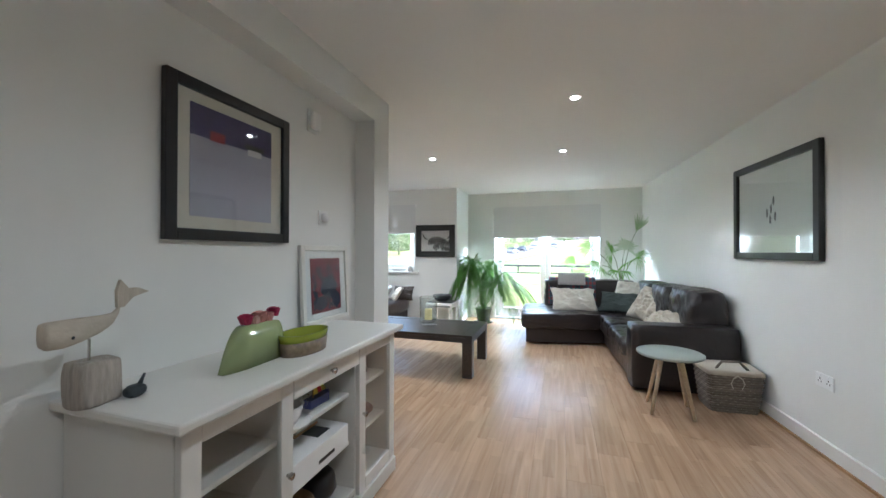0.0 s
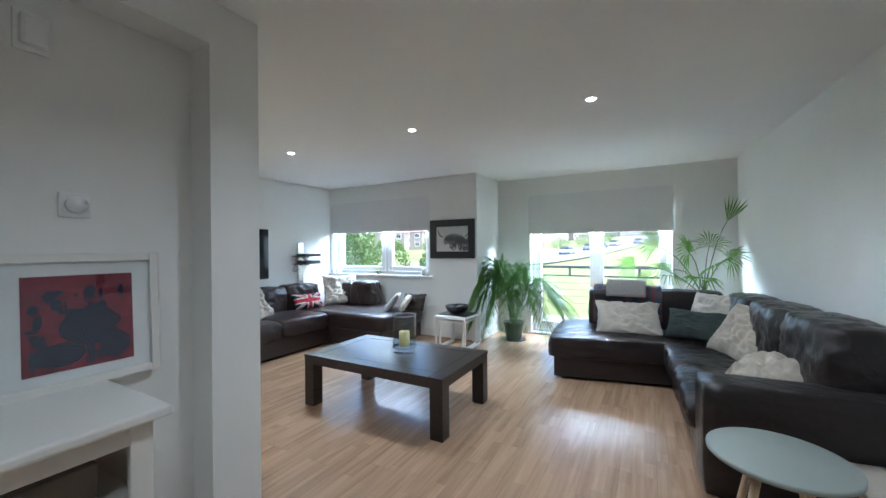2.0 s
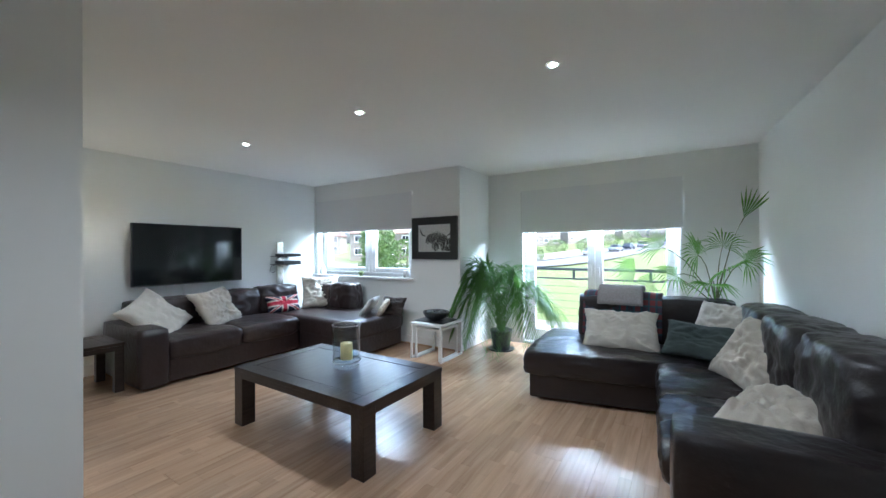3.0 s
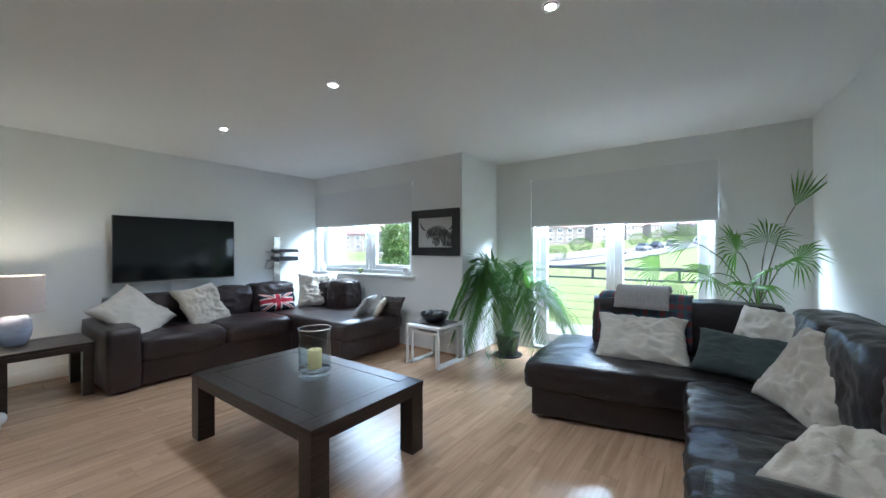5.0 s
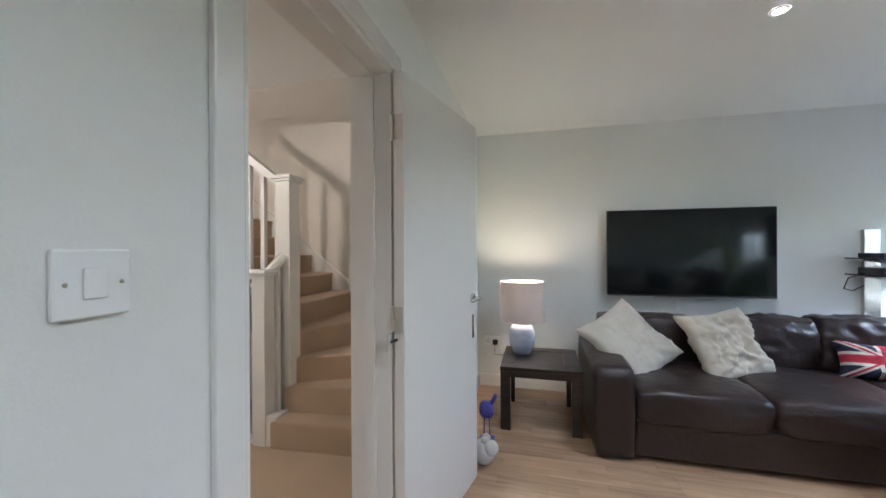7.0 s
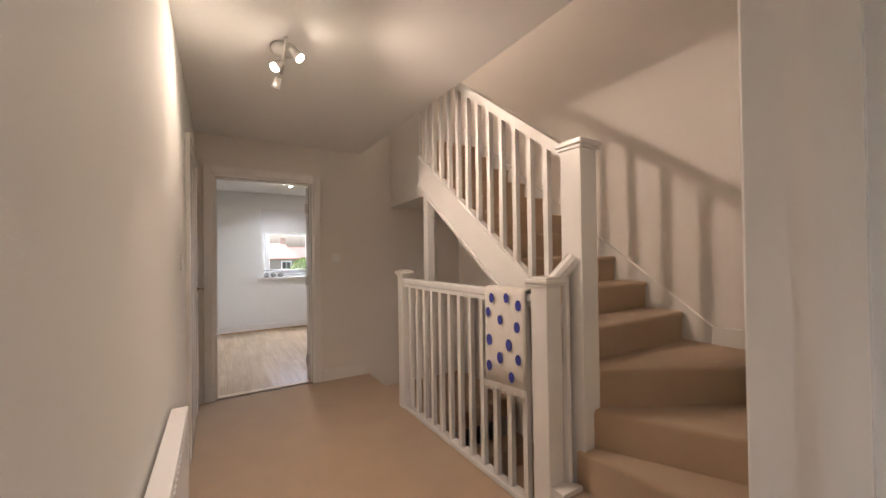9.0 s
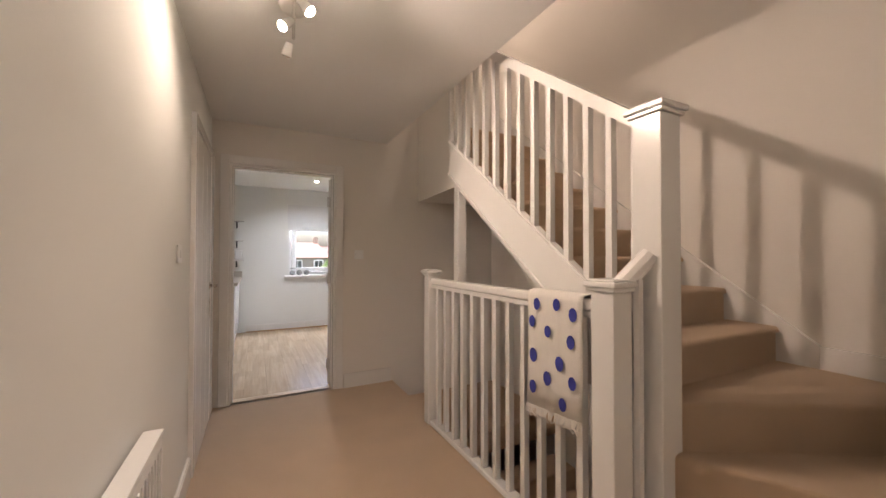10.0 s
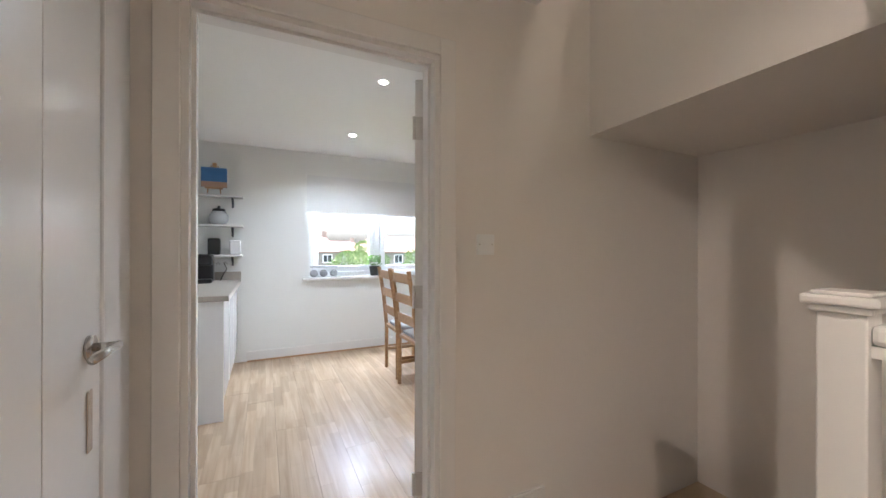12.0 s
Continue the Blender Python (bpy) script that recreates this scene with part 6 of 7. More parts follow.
for y, z, h in ((-0.155, 0.232, 0.008), (-0.152, 0.230, 0.034), (-0.14, 0.227, 0.040), (-0.10, 0.227, 0.041), (-0.05, 0.232, 0.036), (0.0, 0.240, 0.027), (0.035, 0.252, 0.018), (0.055, 0.275, 0.011), (0.06, 0.30, 0.009)):
    rings.append([bm.verts.new((0.62 * h * math.copysign(abs(math.cos(a)) ** 0.7, math.cos(a)), y, z + h * math.copysign(abs(math.sin(a)) ** 0.7, math.sin(a)))) for a in [math.pi * (2 * k + 1) / 16 for k in range(16)]])
for a, b in zip(rings, rings[1:]):
    for k in range(16):
        bm.faces.new((a[k], a[(k + 1) % 16], b[(k + 1) % 16], b[k]))
bm.faces.new(rings[0])
bm.faces.new(rings[-1])
part("body", bm, DRIFT, dw, "", True)
bm = bmesh.new()
prism(bm, [(0.05, 0.285), (0.07, 0.285), (0.10, 0.315), (0.155, 0.330), (0.115, 0.345), (0.085, 0.345), (0.06, 0.375), (0.048, 0.34)], -0.008, 0.008)
o = part("tail", bm, DRIFT, dw)
o.matrix_basis = Matrix(((0, 0, 1, 0), (1, 0, 0, 0), (0, 1, 0, 0), (0, 0, 0, 1)))
bm = bmesh.new()
bmesh.ops.create_uvsphere(bm, u_segments=10, v_segments=6, radius=0.005, matrix=Matrix.Translation((0.024, -0.085, 0.215)))
part("eye", bm, DARKMETAL, dw)
sn2 = thing("small_bird_ornament", pose(-0.70, 0.70, H), "small dark metal ornament on the sideboard", "ornament")
bm = bmesh.new()
pad(bm, -0.02, 0.02, -0.025, 0.03, 0.0, 0.035, puff=0.3, edge=0.3, wr=0.002)
tube(bm, [(0, 0.01, 0.02), (0, 0.03, 0.06)], 0.008, 8, 0.003)
part("body", bm, DARKMETAL, sn2, "", True)


def on_shelf(y, z, x=-0.53):
    return pose(x, oy + y, z)


bt = thing("toy_sailboat", on_shelf(0.72, 0.578, -0.56), "toy sailboat with blue hull and striped sail", "toy boat")
bm = bmesh.new()
prism(bm, [(-0.02, -0.07), (0.02, -0.07), (0.028, 0.05), (0.0, 0.085), (-0.028, 0.05)], 0, 0.035)
part("hull", bm, mat("blue_toy_paint", (0.06, 0.08, 0.25), 0.5), bt, "blue wooden hull")
for k, (a, b, col) in enumerate(((-0.03, 0.0, (0.6, 0.45, 0.05)), (0.0, 0.03, (0.5, 0.04, 0.04)), (0.03, 0.06, (0.6, 0.5, 0.1)))):
    bm = bmesh.new()
    top = 0.14
    vs = [(0, a, 0.045), (0, b, 0.045), (0, b * 0.2 - 0.02, top - 0.03 * (k == 2)), (0, a * 0.2 - 0.022, top)]
    f = bm.faces.new([bm.verts.new(v) for v in vs])
    r = bmesh.ops.extrude_face_region(bm, geom=[f])
    bmesh.ops.translate(bm, verts=[v for v in r["geom"] if isinstance(v, bmesh.types.BMVert)], vec=(0.003, 0, 0))
    part("sail", bm, mat("sail_cloth", col, 0.8), bt, "striped sail cloth")
bm = bmesh.new()
tube(bm, [(0, -0.03, 0.03), (0, -0.03, 0.145)], 0.003, 6)
part("mast", bm, CHAIROAK, bt)
cup = thing("teacup_on_saucer", on_shelf(0.50, 0.578), "white porcelain teacup on a saucer", "teacup")
bm = bmesh.new()
lathe(bm, [(0.0, 0.0), (0.05, 0.0), (0.085, 0.014), (0.083, 0.017), (0.04, 0.006), (0.0, 0.006)])
part("saucer", bm, GLOSSW, cup, "", True)
bm = bmesh.new()
lathe(bm, [(0.0, 0.008), (0.028, 0.008), (0.045, 0.04), (0.052, 0.08), (0.048, 0.08), (0.04, 0.04), (0.0, 0.014)])
part("cup", bm, GLOSSW, cup, "", True)
bm = bmesh.new()
tube(bm, [(0.0, 0.045, 0.03), (0.0, 0.075, 0.035), (0.0, 0.088, 0.055), (0.0, 0.075, 0.075), (0.0, 0.05, 0.07)], 0.005, 8)
part("handle", bm, GLOSSW, cup, "", True)
gp = thing("glass_teapot", on_shelf(0.62, 0.578, -0.60), "clear glass teapot on the shelf", "teapot")
bm = bmesh.new()
lathe(bm, [(0.0, 0.0), (0.035, 0.0), (0.06, 0.03), (0.06, 0.06), (0.035, 0.09), (0.03, 0.095), (0.0, 0.1)])
part("body", bm, VGLASS, gp, "", True)
bm = bmesh.new()
tube(bm, [(0.0, 0.055, 0.04), (0.0, 0.085, 0.05), (0.0, 0.08, 0.08), (0.0, 0.045, 0.08)], 0.005, 8)
part("handle", bm, VGLASS, gp, "", True)
bxx = thing("white_carton", on_shelf(0.64, 0.348, -0.60), "white printed cardboard product carton", "box")
boxpart("carton", (-0.12, 0.13, -0.19, 0.19, 0, 0.105), UPVC, bxx, "", 0.002)
boxpart("print_bar", (0.130, 0.1308, -0.03, 0.08, 0.03, 0.045), BLACKP, bxx, "dark printed lettering bar", 0)
boxpart("print_patch", (-0.02, 0.08, 0.03, 0.12, 0.105, 0.1056), DARKMETAL, bxx, "grey printed picture", 0)
mg = thing("magazine_pile", on_shelf(0.70, 0.455, -0.66), "small pile of brown paper booklets", "booklets")
boxpart("booklet", (-0.07, 0.06, -0.08, 0.08, 0.0, 0.012), CHAIROAK, mg)
boxpart("booklet", (-0.06, 0.06, -0.07, 0.085, 0.0125, 0.022), LINEN, mg)
wb = thing("brown_bowl", on_shelf(0.56, 0.122, -0.60), "brown woven bowl on the bottom shelf", "bowl")
bm = bmesh.new()
lathe(bm, [(0.0, 0.0), (0.06, 0.0), (0.11, 0.05), (0.12, 0.09), (0.113, 0.09), (0.1, 0.05), (0.0, 0.01)])
part("bowl", bm, WICKERB, wb, "", True)
dk = thing("dark_pot", on_shelf(0.76, 0.122, -0.58), "round black pot on the bottom shelf", "pot")
bm = bmesh.new()
lathe(bm, [(0.0, 0.0), (0.05, 0.0), (0.08, 0.05), (0.07, 0.11), (0.05, 0.13), (0.0, 0.13)])
part("pot", bm, BLACKP, dk, "", True)
bb = thing("brown_box", on_shelf(1.08, 0.578, -0.62), "brown card box behind the glazed door", "box")
boxpart("carton", (-0.06, 0.06, -0.09, 0.09, 0, 0.10), mat("brown_card", (0.16, 0.12, 0.09), 0.8), bb)
pk = thing("pink_dish", on_shelf(1.10, 0.348, -0.62), "dusky pink dish behind the glazed door", "dish")
bm = bmesh.new()
lathe(bm, [(0.0, 0.0), (0.06, 0.0), (0.12, 0.04), (0.115, 0.045), (0.0, 0.01)])
part("dish", bm, mat("dusky_pink", (0.35, 0.20, 0.18), 0.5), pk, "", True)
tr2 = thing("grey_tray", on_shelf(0.2, 0.348, -0.62), "grey shallow tray behind the glazed door", "tray")
boxpart("tray_plate", (-0.1, 0.1, -0.14, 0.14, 0.0, 0.02), DARKMETAL, tr2, "", 0.006)


# ---- palms ----
def frond(parent, pts, leaf, material, seed, count=42):
    """A feather leaf along a curve: rachis and hanging leaflets."""
    rnd = random.Random(seed)
    bm = bmesh.new()
    tube(bm, pts, 0.006, 5, 0.0015)
    P = [Vector(p) for p in pts]
    L = len(P) - 1
    for k in range(count):
        t = 0.34 + 0.66 * k / (count - 1)
        i = min(int(t * L), L - 1)
        p = P[i].lerp(P[i + 1], t * L - i)
        d = (P[i + 1] - P[i]).normalized()
        side = d.cross(Vector((0, 0, 1)))
        side = side.normalized() if side.length > 0.05 else Vector((1, 0, 0))
        ln = leaf * (0.55 + 0.9 * math.sin(math.pi * min(1, (t - 0.2) / 0.85))) * (0.85 + 0.3 * rnd.random())
        for s in (-1, 1):
            v = (side * s * 0.75 + d * 0.75 + Vector((0, 0, -0.02 - 0.2 * rnd.random()))).normalized()
            w = v.cross(Vector((0, 0, 1))).normalized() * 0.0065
            m1, e = p + v * ln * 0.5 + Vector((0, 0, -0.02 * ln)), p + v * ln + Vector((0, 0, -0.17 * ln))
            up = Vector((0, 0, 0.003))
            a = [bm.verts.new(q) for q in (p - w * 0.3, p + w * 0.3, m1 + w, m1 + up, m1 - w, e)]
            bm.faces.new((a[0], a[1], a[2], a[3]))
            bm.faces.new((a[0], a[3], a[4]))
            bm.faces.new((a[3], a[2], a[5]))
            bm.faces.new((a[4], a[3], a[5]))
    part("frond", bm, material, parent)


def arch(base, az, reach, rise, drop, n=10, stem=0.3):
    out = []
    for i in range(n + 1):
        t = i / n
        out.append((base[0] + math.cos(az) * reach * t ** 1.25, base[1] + math.sin(az) * reach * t ** 1.25, base[2] + rise * math.sin(min(1.0, t * 1.25) * math.pi / 2) - drop * max(0, t - 0.45) ** 2 / 0.3))
    return out


pl1 = thing("areca_palm", pose(-0.83, 6.45, 0), "bushy feather-leaved palm in a dark pot by the window", "house plant")
bm = bmesh.new()
lathe(bm, [(0.0, 0.0), (0.10, 0.0), (0.105, 0.012), (0.135, 0.22), (0.145, 0.235), (0.145, 0.26), (0.132, 0.26), (0.125, 0.235), (0.0, 0.232)])
part("pot", bm, mat("dark_plastic_pot", (0.03, 0.03, 0.032), 0.5), pl1, "dark grey plastic pot", True)
bm = bmesh.new()
lathe(bm, [(0.0, 0.0), (0.15, 0.0), (0.17, 0.018), (0.165, 0.02), (0.14, 0.004), (0.0, 0.004)])
part("saucer", bm, BLACKP, pl1, "", True)
bm = bmesh.new()
lathe(bm, [(0.126, 0.236), (0.06, 0.243), (0.0, 0.24)])
part("soil", bm, SOIL, pl1)
rnd = random.Random(11)
specs = [(180, 0.6, 0.78, 0.65), (212, 0.72, 0.98, 0.75), (250, 0.6, 0.92, 0.9), (300, 0.55, 0.88, 0.9), (325, 0.5, 0.95, 0.7), (188, 0.62, 1.02, 0.55), (215, 0.62, 0.85, 0.6), (170, 0.50, 0.9, 0.3), (240, 0.55, 0.80, 0.7), (265, 0.55, 0.75, 0.75), (285, 0.6, 0.7, 0.75), (305, 0.66, 0.68, 0.6), (325, 0.78, 0.66, 0.55), (345, 0.72, 0.72, 0.5), (0, 0.6, 0.72, 0.45),
         (228, 0.50, 0.7, 0.8), (200, 0.38, 0.8, 0.5), (318, 0.85, 0.6, 0.6), (338, 0.95, 0.6, 0.65), (100, 0.3, 0.85, 0.2), (60, 0.3, 0.8, 0.2), (270, 0.25, 0.9, 0.3), (230, 0.35, 1.0, 0.4), (205, 0.62, 0.6, 0.6), (275, 0.5, 0.6, 0.8)]
for k, (az, reach, rise, drop) in enumerate(specs):
    frond(pl1, arch((0.04 * math.cos(k), 0.04 * math.sin(k), 0.24), radians(az + 8 * rnd.random()), reach * (0.9 + 0.2 * rnd.random()), rise, drop), 0.22, LEAF, k, 44)


def fan(parent, base, tip, face, size, seed, droop=0.25, spread=110):
    """A fan leaf on a long stalk."""
    rnd = random.Random(seed)
    b, t = Vector(base), Vector(tip)
    mid = b.lerp(t, 0.55) + Vector((0, 0, 0.12))
    bm = bmesh.new()
    tube(bm, [b, b.lerp(mid, 0.5) + Vector((0, 0, 0.03)), mid, mid.lerp(t, 0.6) + Vector((0, 0, 0.02)), t], 0.006, 6, 0.004)
    st = part("stalk", bm, STEM, parent, "", True)
    f = Vector(face).normalized()
    d = (t - mid).normalized()
    side = d.cross(f).normalized()
    bm = bmesh.new()
    n = 7 if spread < 60 else 19
    for i in range(n):
        a = radians(spread * (2 * i / (n - 1) - 1))
        v = d * math.cos(a) + side * math.sin(a)
        ln = size * (0.8 + 0.2 * math.cos(a)) * (0.9 + 0.2 * rnd.random())
        w = v.cross(f).normalized()
        m1 = t + v * ln * 0.55 + f * 0.01
        e = t + v * ln + Vector((0, 0, -droop * ln * (0.4 + rnd.random())))
        q = [bm.verts.new(p) for p in (t, m1 + w * ln * 0.03, m1 + f * 0.006, m1 - w * ln * 0.03, e)]
        for idx in ((0, 1, 2), (0, 2, 3), (2, 1, 4), (3, 2, 4)):
            bm.faces.new([q[j] for j in idx])
    part("fan_blade", bm, LEAF2, st)


pl2 = thing("fan_palm", pose(1.42, 6.62, 0), "tall fan palm in a pot behind the sofa", "house plant")
bm = bmesh.new()
lathe(bm, [(0.0, 0.0), (0.11, 0.0), (0.14, 0.26), (0.15, 0.28), (0.135, 0.28), (0.0, 0.26)])
part("pot", bm, bpy.data.materials["dark_plastic_pot"], pl2, "", True)
bm = bmesh.new()
tube(bm, [(0, 0, 0.25), (0.01, 0, 0.5), (0.0, 0.01, 0.72)], 0.035, 10, 0.03)
part("trunk", bm, BARK, pl2, "", True)
for k, (tip, face, size, droop) in enumerate((((-0.46, -0.10, 1.30), (-0.3, -1, 0.5), 0.26, 0.2), ((0.22, -0.05, 1.58), (0.2, -1, 0.2), 0.30, 0.0), ((0.08, -0.22, 1.08), (0, -0.8, 0.9), 0.30, 0.4), ((-0.33, -0.18, 1.02), (-0.2, -0.8, 0.8), 0.27, 0.35), ((-0.70, -0.15, 1.06), (-0.2, -1, 0.6), 0.27, 0.3),
                                              ((-0.15, -0.15, 1.22), (0.2, -0.8, 0.8), 0.30, 0.3), ((0.22, -0.18, 1.15), (0.2, -0.8, 0.7), 0.26, 0.3), ((-0.05, -0.3, 0.95), (0, -0.6, 1), 0.30, 0.5), ((-0.55, -0.05, 0.92), (-0.2, -0.9, 0.6), 0.24, 0.4), ((0.05, -0.1, 1.3), (0.1, -0.9, 0.6), 0.26, 0.3))):
    fan(pl2, (0, 0, 0.72), tip, face, size, k, droop, 26 if k == 1 else 80 if k in (0, 4) else 110)

# ---- small things in the living room ----
PORC = mat("white_porcelain", (0.66, 0.65, 0.63), 0.2, vary=0.06, scale=12)
rb = thing("ceramic_doorstop", pose(-2.76, 2.70, 0), "white ceramic rounded doorstop on the floor", "doorstop")
bm = bmesh.new()
bmesh.ops.create_uvsphere(bm, u_segments=24, v_segments=16, radius=0.075, matrix=Matrix.Translation((0, 0, 0.075)) @ Matrix.Diagonal((1, 0.9, 1, 1)))
bmesh.ops.create_uvsphere(bm, u_segments=16, v_segments=12, radius=0.045, matrix=Matrix.Translation((0.03, 0.045, 0.115)))
for s in (-1, 1):
    bmesh.ops.create_uvsphere(bm, u_segments=12, v_segments=8, radius=0.02, matrix=Matrix.Translation((0.01 + s * 0.02, 0.01, 0.155)) @ Matrix.Diagonal((0.6, 1.4, 1.2, 1)))
part("body", bm, PORC, rb, "", True)
bl = thing("blue_bird_ornament", pose(-3.02, 2.68, 0), "blue painted wooden bird ornament behind the door", "ornament")
BLUEP = mat("blue_violet_paint", (0.07, 0.06, 0.32), 0.5, vary=0.2, scale=15)
boxpart("base", (-0.05, 0.05, -0.05, 0.05, 0, 0.02), BLUEP, bl, "", 0.004)
for s in (-0.02, 0.02):
    bm = bmesh.new()
    tube(bm, [(0, s, 0.02), (0, s * 0.8, 0.17)], 0.004, 6)
    part("leg", bm, BLUEP, bl)
bm = bmesh.new()
pad(bm, -0.03, 0.03, -0.05, 0.05, 0.16, 0.27, puff=0.3, edge=0.3, wr=0.003)
tube(bm, [(0, 0.02, 0.24), (0, 0.05, 0.29), (0, 0.06, 0.32)], 0.016, 8, 0.012)
part("body", bm, BLUEP, bl, "", True)


def sill_thing(x, y, z, profile, material, label, name="ornament"):
    t = thing(name, pose(x, y, z), label, "ornament")
    bm = bmesh.new()
    lathe(bm, profile, 20)
    part("body", bm, material, t, "", True)


sill_thing(-3.86, 6.10, 0.9, [(0, 0), (0.04, 0), (0.055, 0.03), (0.05, 0.08), (0.025, 0.13), (0.012, 0.165), (0, 0.17)], PORC, "white ceramic teardrop ornament on the sill", "teardrop_ornament")
sill_thing(-2.10, 6.10, 0.9, [(0, 0), (0.045, 0), (0.045, 0.10), (0.04, 0.105), (0, 0.10)], PORC, "small white cylinder candle pot on the sill", "candle_pot")
sill_thing(-2.98, 6.10, 0.9, [(0, 0), (0.03, 0), (0.03, 0.015), (0.012, 0.02), (0.05, 0.045), (0.03, 0.07), (0, 0.075)], GREENG, "small grey-green glass ornament on the sill", "glass_ornament")

# ---- kitchen ----
LAMINATE = mat("beige_stone_laminate", (0.40, 0.36, 0.31), 0.4, vary=0.15, scale=60)
GLOSSDOOR = mat("white_gloss_door", (0.80, 0.80, 0.80), 0.12, vary=0.01)
for k, y in enumerate((-3.08, -3.58, -4.06)):
    ku = thing("kitchen_unit", pose(-0.62, y, 0), "white gloss kitchen base unit under the worktop", "kitchen unit", "kitchen base units")
    boxpart("body", (-0.58, 0.0, -0.48 if k < 2 else -0.49, 0.0 if k else 0.0, 0.12, 0.855), GLOSSDOOR, ku, "", 0.001)
    boxpart("unit_door", (-0.602, -0.582, -0.475, -0.003, 0.125, 0.85), GLOSSDOOR, ku, "", 0.003)
    boxpart("plinth", (-0.54, -0.01, -0.48, 0.0, 0.0, 0.12), GLOSSDOOR, ku, "", 0)
ep = thing("end_panel", pose(-0.62, -3.05, 0), "white gloss end panel of the kitchen units", "panel")
boxpart("panel", (-0.605, 0.0, -0.024, -0.002, 0.0, 0.855), GLOSSDOOR, ep, "", 0.001)
wt = thing("worktop", pose(-0.62, -3.03, 0.857), "beige stone-effect laminate worktop with upstand", "worktop")
boxpart("slab", (-0.64, 0.0, -1.52, 0.0, 0.0, 0.04), LAMINATE, wt, "", 0.006)
boxpart("upstand", (-0.64, -0.0, -1.528, -1.51, 0.041, 0.13), LAMINATE, wt, "", 0.003)
boxpart("upstand", (-0.02, -0.0, -1.51, 0.0, 0.041, 0.13), LAMINATE, wt, "", 0.003)
for z in (1.15, 1.46, 1.77):
    sf = thing("wall_shelf", pose(-0.62, -4.56, z), "white wall shelf on grey brackets", "shelf", "kitchen shelves")
    boxpart("board", (-0.66, 0.0, 0.0, 0.19, 0.0, 0.02), GLOSSW, sf, "", 0.003)
    for x in (-0.56, -0.1):
        bm = bmesh.new()
        bx(bm, x - 0.01, x + 0.01, 0.0, 0.006, -0.10, 0.0)
        tube(bm, [(x, 0.005, -0.09), (x, 0.06, -0.05), (x, 0.11, -0.006)], 0.008, 8)
        part("bracket", bm, DARKMETAL, sf, "grey metal bracket", True)
ea = thing("mini_easel", pose(-1.02, -4.46, 1.79), "small wooden easel holding a blue beach painting", "easel")
for s in (-0.06, 0.06):
    bm = bmesh.new()
    tube(bm, [(s, 0.03, 0.0), (s * 0.5, -0.01, 0.30)], 0.006, 6)
    part("leg", bm, CHAIROAK, ea)
boxpart("ledge", (-0.08, 0.08, 0.02, 0.05, 0.055, 0.07), CHAIROAK, ea)
boxpart("crest", (-0.02, 0.02, -0.02, 0.0, 0.27, 0.33), CHAIROAK, ea)
cv = boxpart("canvas", (-0.115, 0.115, 0.012, 0.03, 0.072, 0.275), mat("painted_blue", (0.06, 0.18, 0.42), 0.7, vary=0.3, scale=6), ea, "blue sea painting")
boxpart("painted_sand", (-0.115, 0.115, 0.0305, 0.032, 0.072, 0.13), mat("painted_sand", (0.45, 0.30, 0.22), 0.8), cv, "", 0)
jr = thing("glass_jar", pose(-1.06, -4.46, 1.48), "round glass storage jar with a dark lid", "jar")
bm = bmesh.new()
lathe(bm, [(0, 0), (0.06, 0), (0.085, 0.05), (0.085, 0.10), (0.06, 0.14), (0, 0.14)])
jj = part("body", bm, mat("frosted_glass", (0.45, 0.47, 0.48), 0.15), jr, "", True)
bm = bmesh.new()
lathe(bm, [(0, 0.14), (0.062, 0.14), (0.055, 0.165), (0.012, 0.175), (0.016, 0.19), (0, 0.2)])
part("lid", bm, BLACKP, jj, "", True)
sp = thing("small_speaker", pose(-1.02, -4.46, 1.17), "black smart speaker on the shelf", "speaker")
boxpart("case", (-0.055, 0.055, -0.05, 0.05, 0, 0.17), BLACKP, sp, "", 0.015)
wc = thing("white_canister", pose(-1.21, -4.46, 1.17), "white plastic canister on the shelf", "canister")
boxpart("case", (-0.05, 0.05, -0.05, 0.05, 0, 0.15), GLOSSDOOR, wc, "", 0.008)
cm = thing("coffee_machine", pose(-0.95, -4.30, 0.897), "black pod coffee machine on the worktop", "coffee machine")
boxpart("tower", (-0.08, 0.10, -0.10, 0.03, 0, 0.28), BLACKP, cm, "", 0.02)
boxpart("brew_head", (-0.08, 0.10, 0.03, 0.12, 0.17, 0.27), BLACKP, cm, "", 0.02)
boxpart("drip_tray", (-0.08, 0.10, 0.03, 0.13, 0, 0.04), BLACKP, cm, "", 0.01)
bm = bmesh.new()
tube(bm, [(-0.081, 0.06, 0.22), (-0.09, 0.06, 0.22)], 0.03, 16)
part("dial", bm, CHROME, cm, "", True)
plate(pose(-1.08, -4.56, 1.08, 0, 0, 180), 0.146, 0.087, "white double socket above the worktop", "socket", "wall_socket")
bm = bmesh.new()
tube(bm, [(-1.10, -4.54, 1.08), (-1.13, -4.5, 1.02), (-1.10, -4.45, 0.96), (-1.08, -4.40, 0.905)], 0.005, 6)
tagged(part("appliance_cord", bm, BLACKP, None, "", True), "black appliance cord hanging from the socket", "cable")
pp = thing("herb_pot", pose(-2.74, -4.58, 0.9), "green herb plant in a dark pot on the sill", "house plant")
bm = bmesh.new()
lathe(bm, [(0, 0), (0.05, 0), (0.065, 0.10), (0.07, 0.12), (0.06, 0.12), (0, 0.11)])
part("pot", bm, BLACKP, pp, "", True)
bm = bmesh.new()
rnd = random.Random(8)
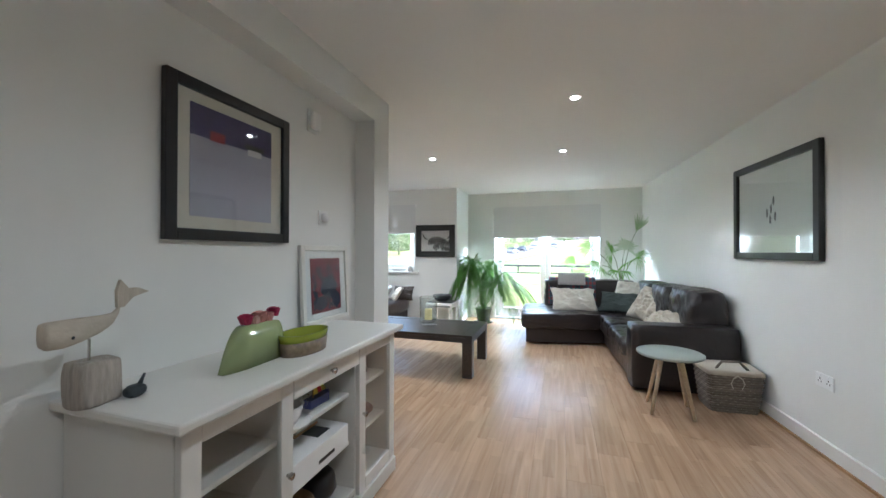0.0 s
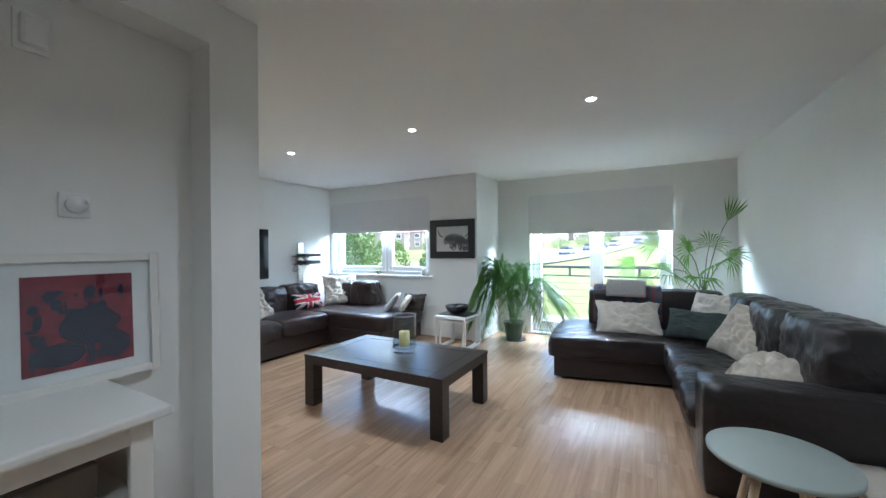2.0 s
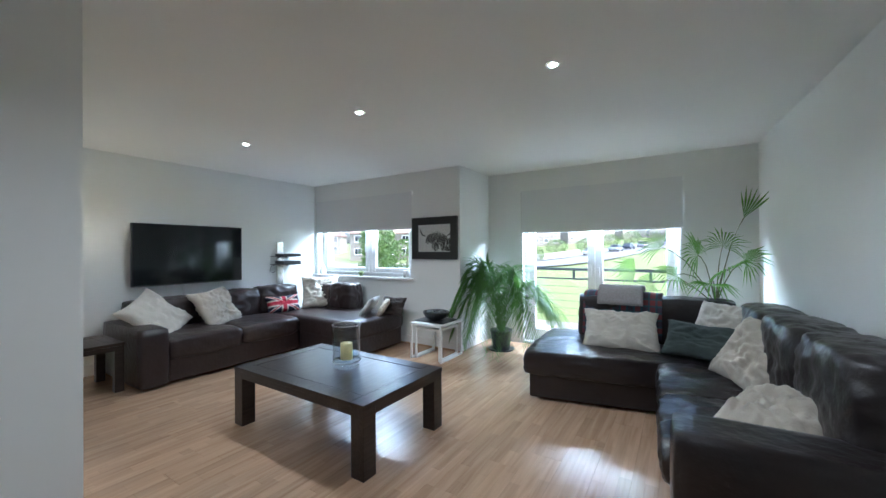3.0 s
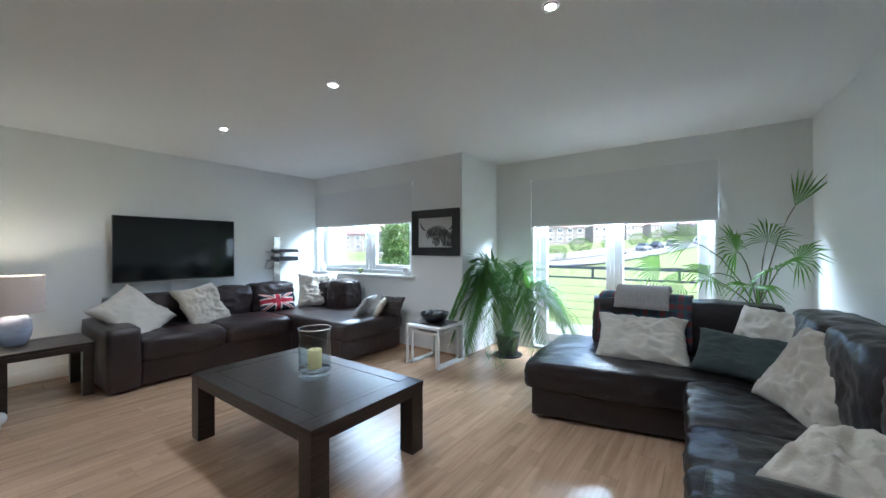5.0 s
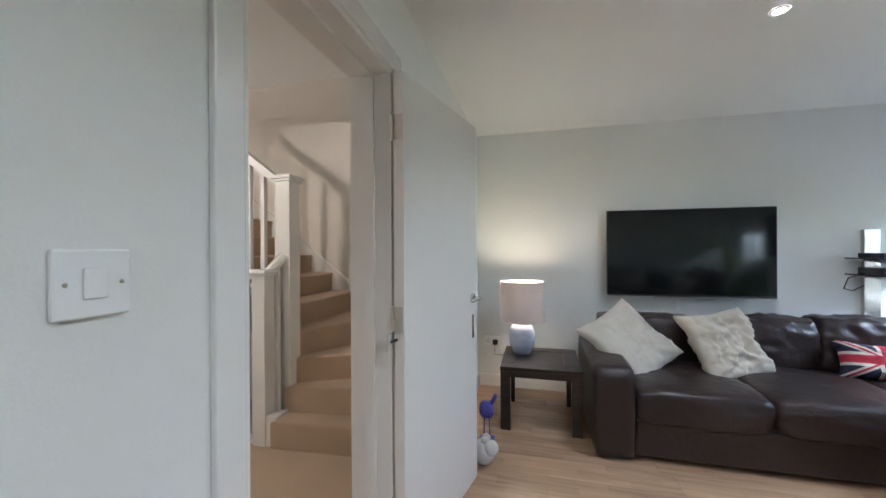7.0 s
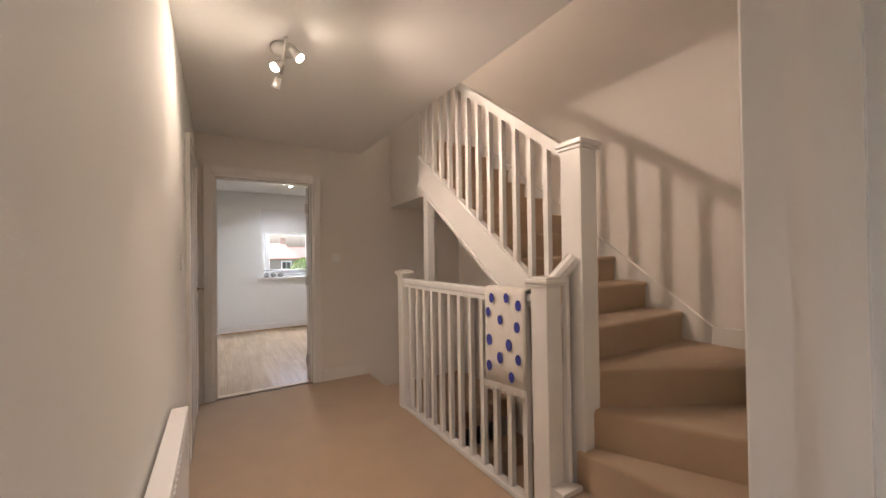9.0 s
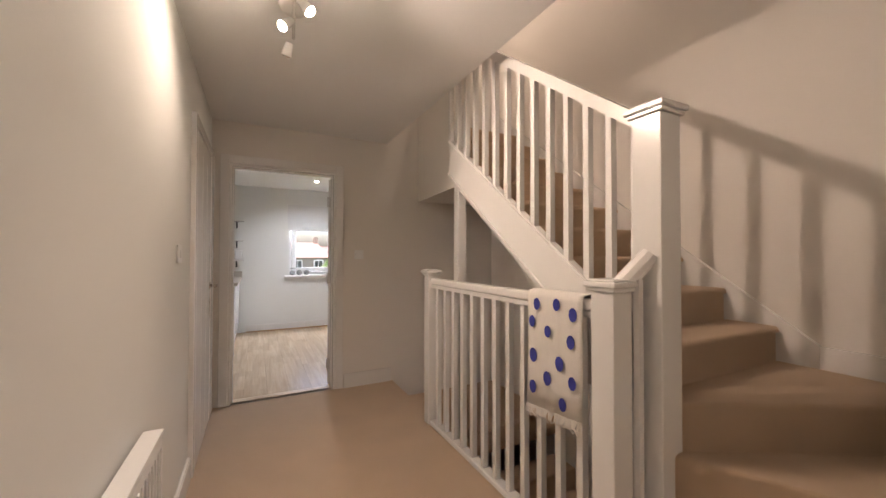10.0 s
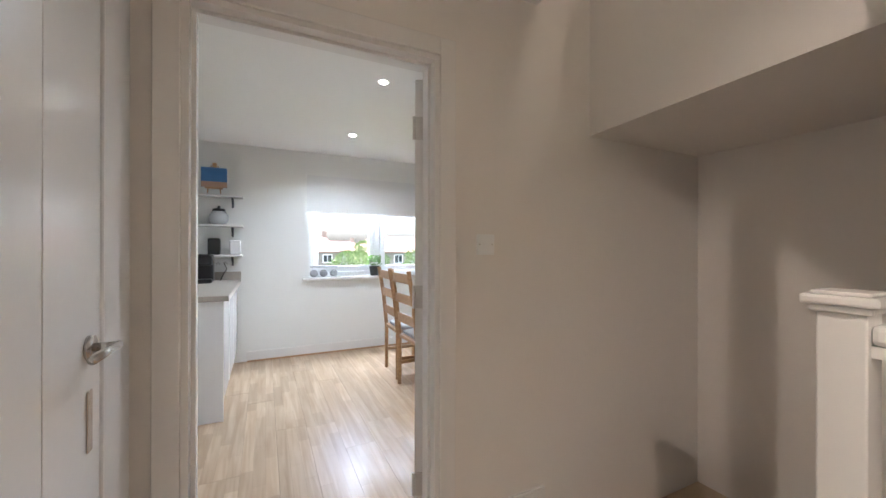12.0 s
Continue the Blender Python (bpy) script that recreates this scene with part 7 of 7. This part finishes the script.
for k in range(110):
    a, r = rnd.random() * 6.28, 0.09 * math.sqrt(rnd.random())
    c = Vector((math.cos(a) * r, math.sin(a) * r, 0.13 + 0.12 * rnd.random()))
    u = Vector((rnd.gauss(0, 1), rnd.gauss(0, 1), rnd.gauss(0, 0.6))).normalized()
    w = u.orthogonal().normalized()
    bm.faces.new([bm.verts.new(c + q) for q in (u * 0.025, w * 0.01, -u * 0.02, -w * 0.01)])
part("leaves", bm, LEAF, pp)
hh = thing("stone_hearts", pose(-2.10, -4.57, 0.9), "row of grey stone hearts hung from a dark bar", "ornament")
boxpart("bar", (-0.18, 0.13, -0.008, 0.008, 0.115, 0.125), DARKMETAL, hh)
for x in (-0.14, -0.02, 0.09):
    bm = bmesh.new()
    pad(bm, x - 0.045, x + 0.045, -0.015, 0.015, 0.0, 0.085, puff=0.35, edge=0.4, wr=0.006, seed=x * 30, cuts=5)
    part("heart", bm, mat("grey_pebble", (0.3, 0.3, 0.3), 0.8, vary=0.4, scale=30), hh, "", True)


def dining_chair(m):
    t = thing("dining_chair", m, "oak ladder-back dining chair with a grey seat pad", "chair", "chairs round the kitchen table")
    for x in (-0.20, 0.20):
        bm = bmesh.new()
        tube(bm, [(x, -0.19, 0.0), (x, -0.19, 0.45), (x, -0.22, 0.75), (x, -0.27, 1.05)], 0.02, 6)
        part("back_leg", bm, CHAIROAK, t)
        boxpart("front_leg", (x - 0.02, x + 0.02, 0.18, 0.22, 0, 0.44), CHAIROAK, t)
        boxpart("side_rail", (x - 0.012, x + 0.012, -0.18, 0.18, 0.18, 0.21), CHAIROAK, t)
    for z, y in ((0.62, -0.205), (0.80, -0.228), (0.98, -0.255)):
        boxpart("ladder_slat", (-0.19, 0.19, y - 0.01, y + 0.01, z - 0.04, z + 0.04), CHAIROAK, t, "", 0.006)
    boxpart("seat", (-0.22, 0.22, -0.2, 0.23, 0.43, 0.46), CHAIROAK, t, "", 0.006)
    padpart("seat_pad", (-0.2, 0.2, -0.17, 0.21, 0.46, 0.495), GREYCLOTH, t, "grey cloth pad")
    return t


c1 = dining_chair(pose(-2.90, -3.16, 0, 0, 0, 90))
c1.matrix_world = pose(-2.82, -3.52, 0, 0, 0, 88)
copy_thing(c1, pose(-2.80, -3.02, 0, 0, 0, 92))
kt = thing("dining_table", pose(-3.45, -3.25, 0), "oak kitchen dining table", "table")
boxpart("tabletop", (-0.45, 0.45, -0.75, 0.75, 0.72, 0.755), CHAIROAK, kt, "", 0.006)
for x in (-0.40, 0.40):
    for y in (-0.70, 0.70):
        boxpart("leg", (x - 0.035, x + 0.035, y - 0.035, y + 0.035, 0, 0.72), CHAIROAK, kt)


# ---- floorboards, last ----
def boards(parent, x0, x1, y0, y1, material, w=0.096, length=1.28, cut=None, seed=3):
    rnd = random.Random(seed)
    shared = {}
    n = 0
    x = x0
    while x < x1 - 0.01:
        y = y0 - rnd.random() * length
        while y < y1 - 0.01:
            a, b = max(y, y0), min(y + length, y1)
            ww = min(w, x1 - x)
            spans = cut(x, x + ww, a, b) if cut else [(a, b)]
            for a, b in spans:
                if b - a < 0.03:
                    continue
                key = (round(ww, 3), round(b - a, 2))
                if key not in shared:
                    bm = bmesh.new()
                    bx(bm, 0.0004, key[0] - 0.0004, 0.0006, key[1] - 0.0006, -0.01, 0.0)
                    me = bpy.data.meshes.new("floorboard")
                    bmesh.ops.recalc_face_normals(bm, faces=bm.faces)
                    bm.to_mesh(me)
                    bm.free()
                    me.materials.append(material)
                    shared[key] = me
                ob = new("floorboard", shared[key])
                ob.location = (x, a, 0)
                ob.parent = parent
                n += 1
            y += length
        x += w
    return n


def living_cut(x0, x1, a, b):
    if x0 >= -1.13:
        return [(a, b)]
    return [(max(a, 2.40), b)] if b > 2.40 else []


boards(floor, -4.05, 2.28, -1.35, 6.93, OAK, w=0.19, cut=living_cut)
boards(floor_kitchen, -4.6, -0.62, -4.56, -1.41, PALEOAK, w=0.19, seed=5)
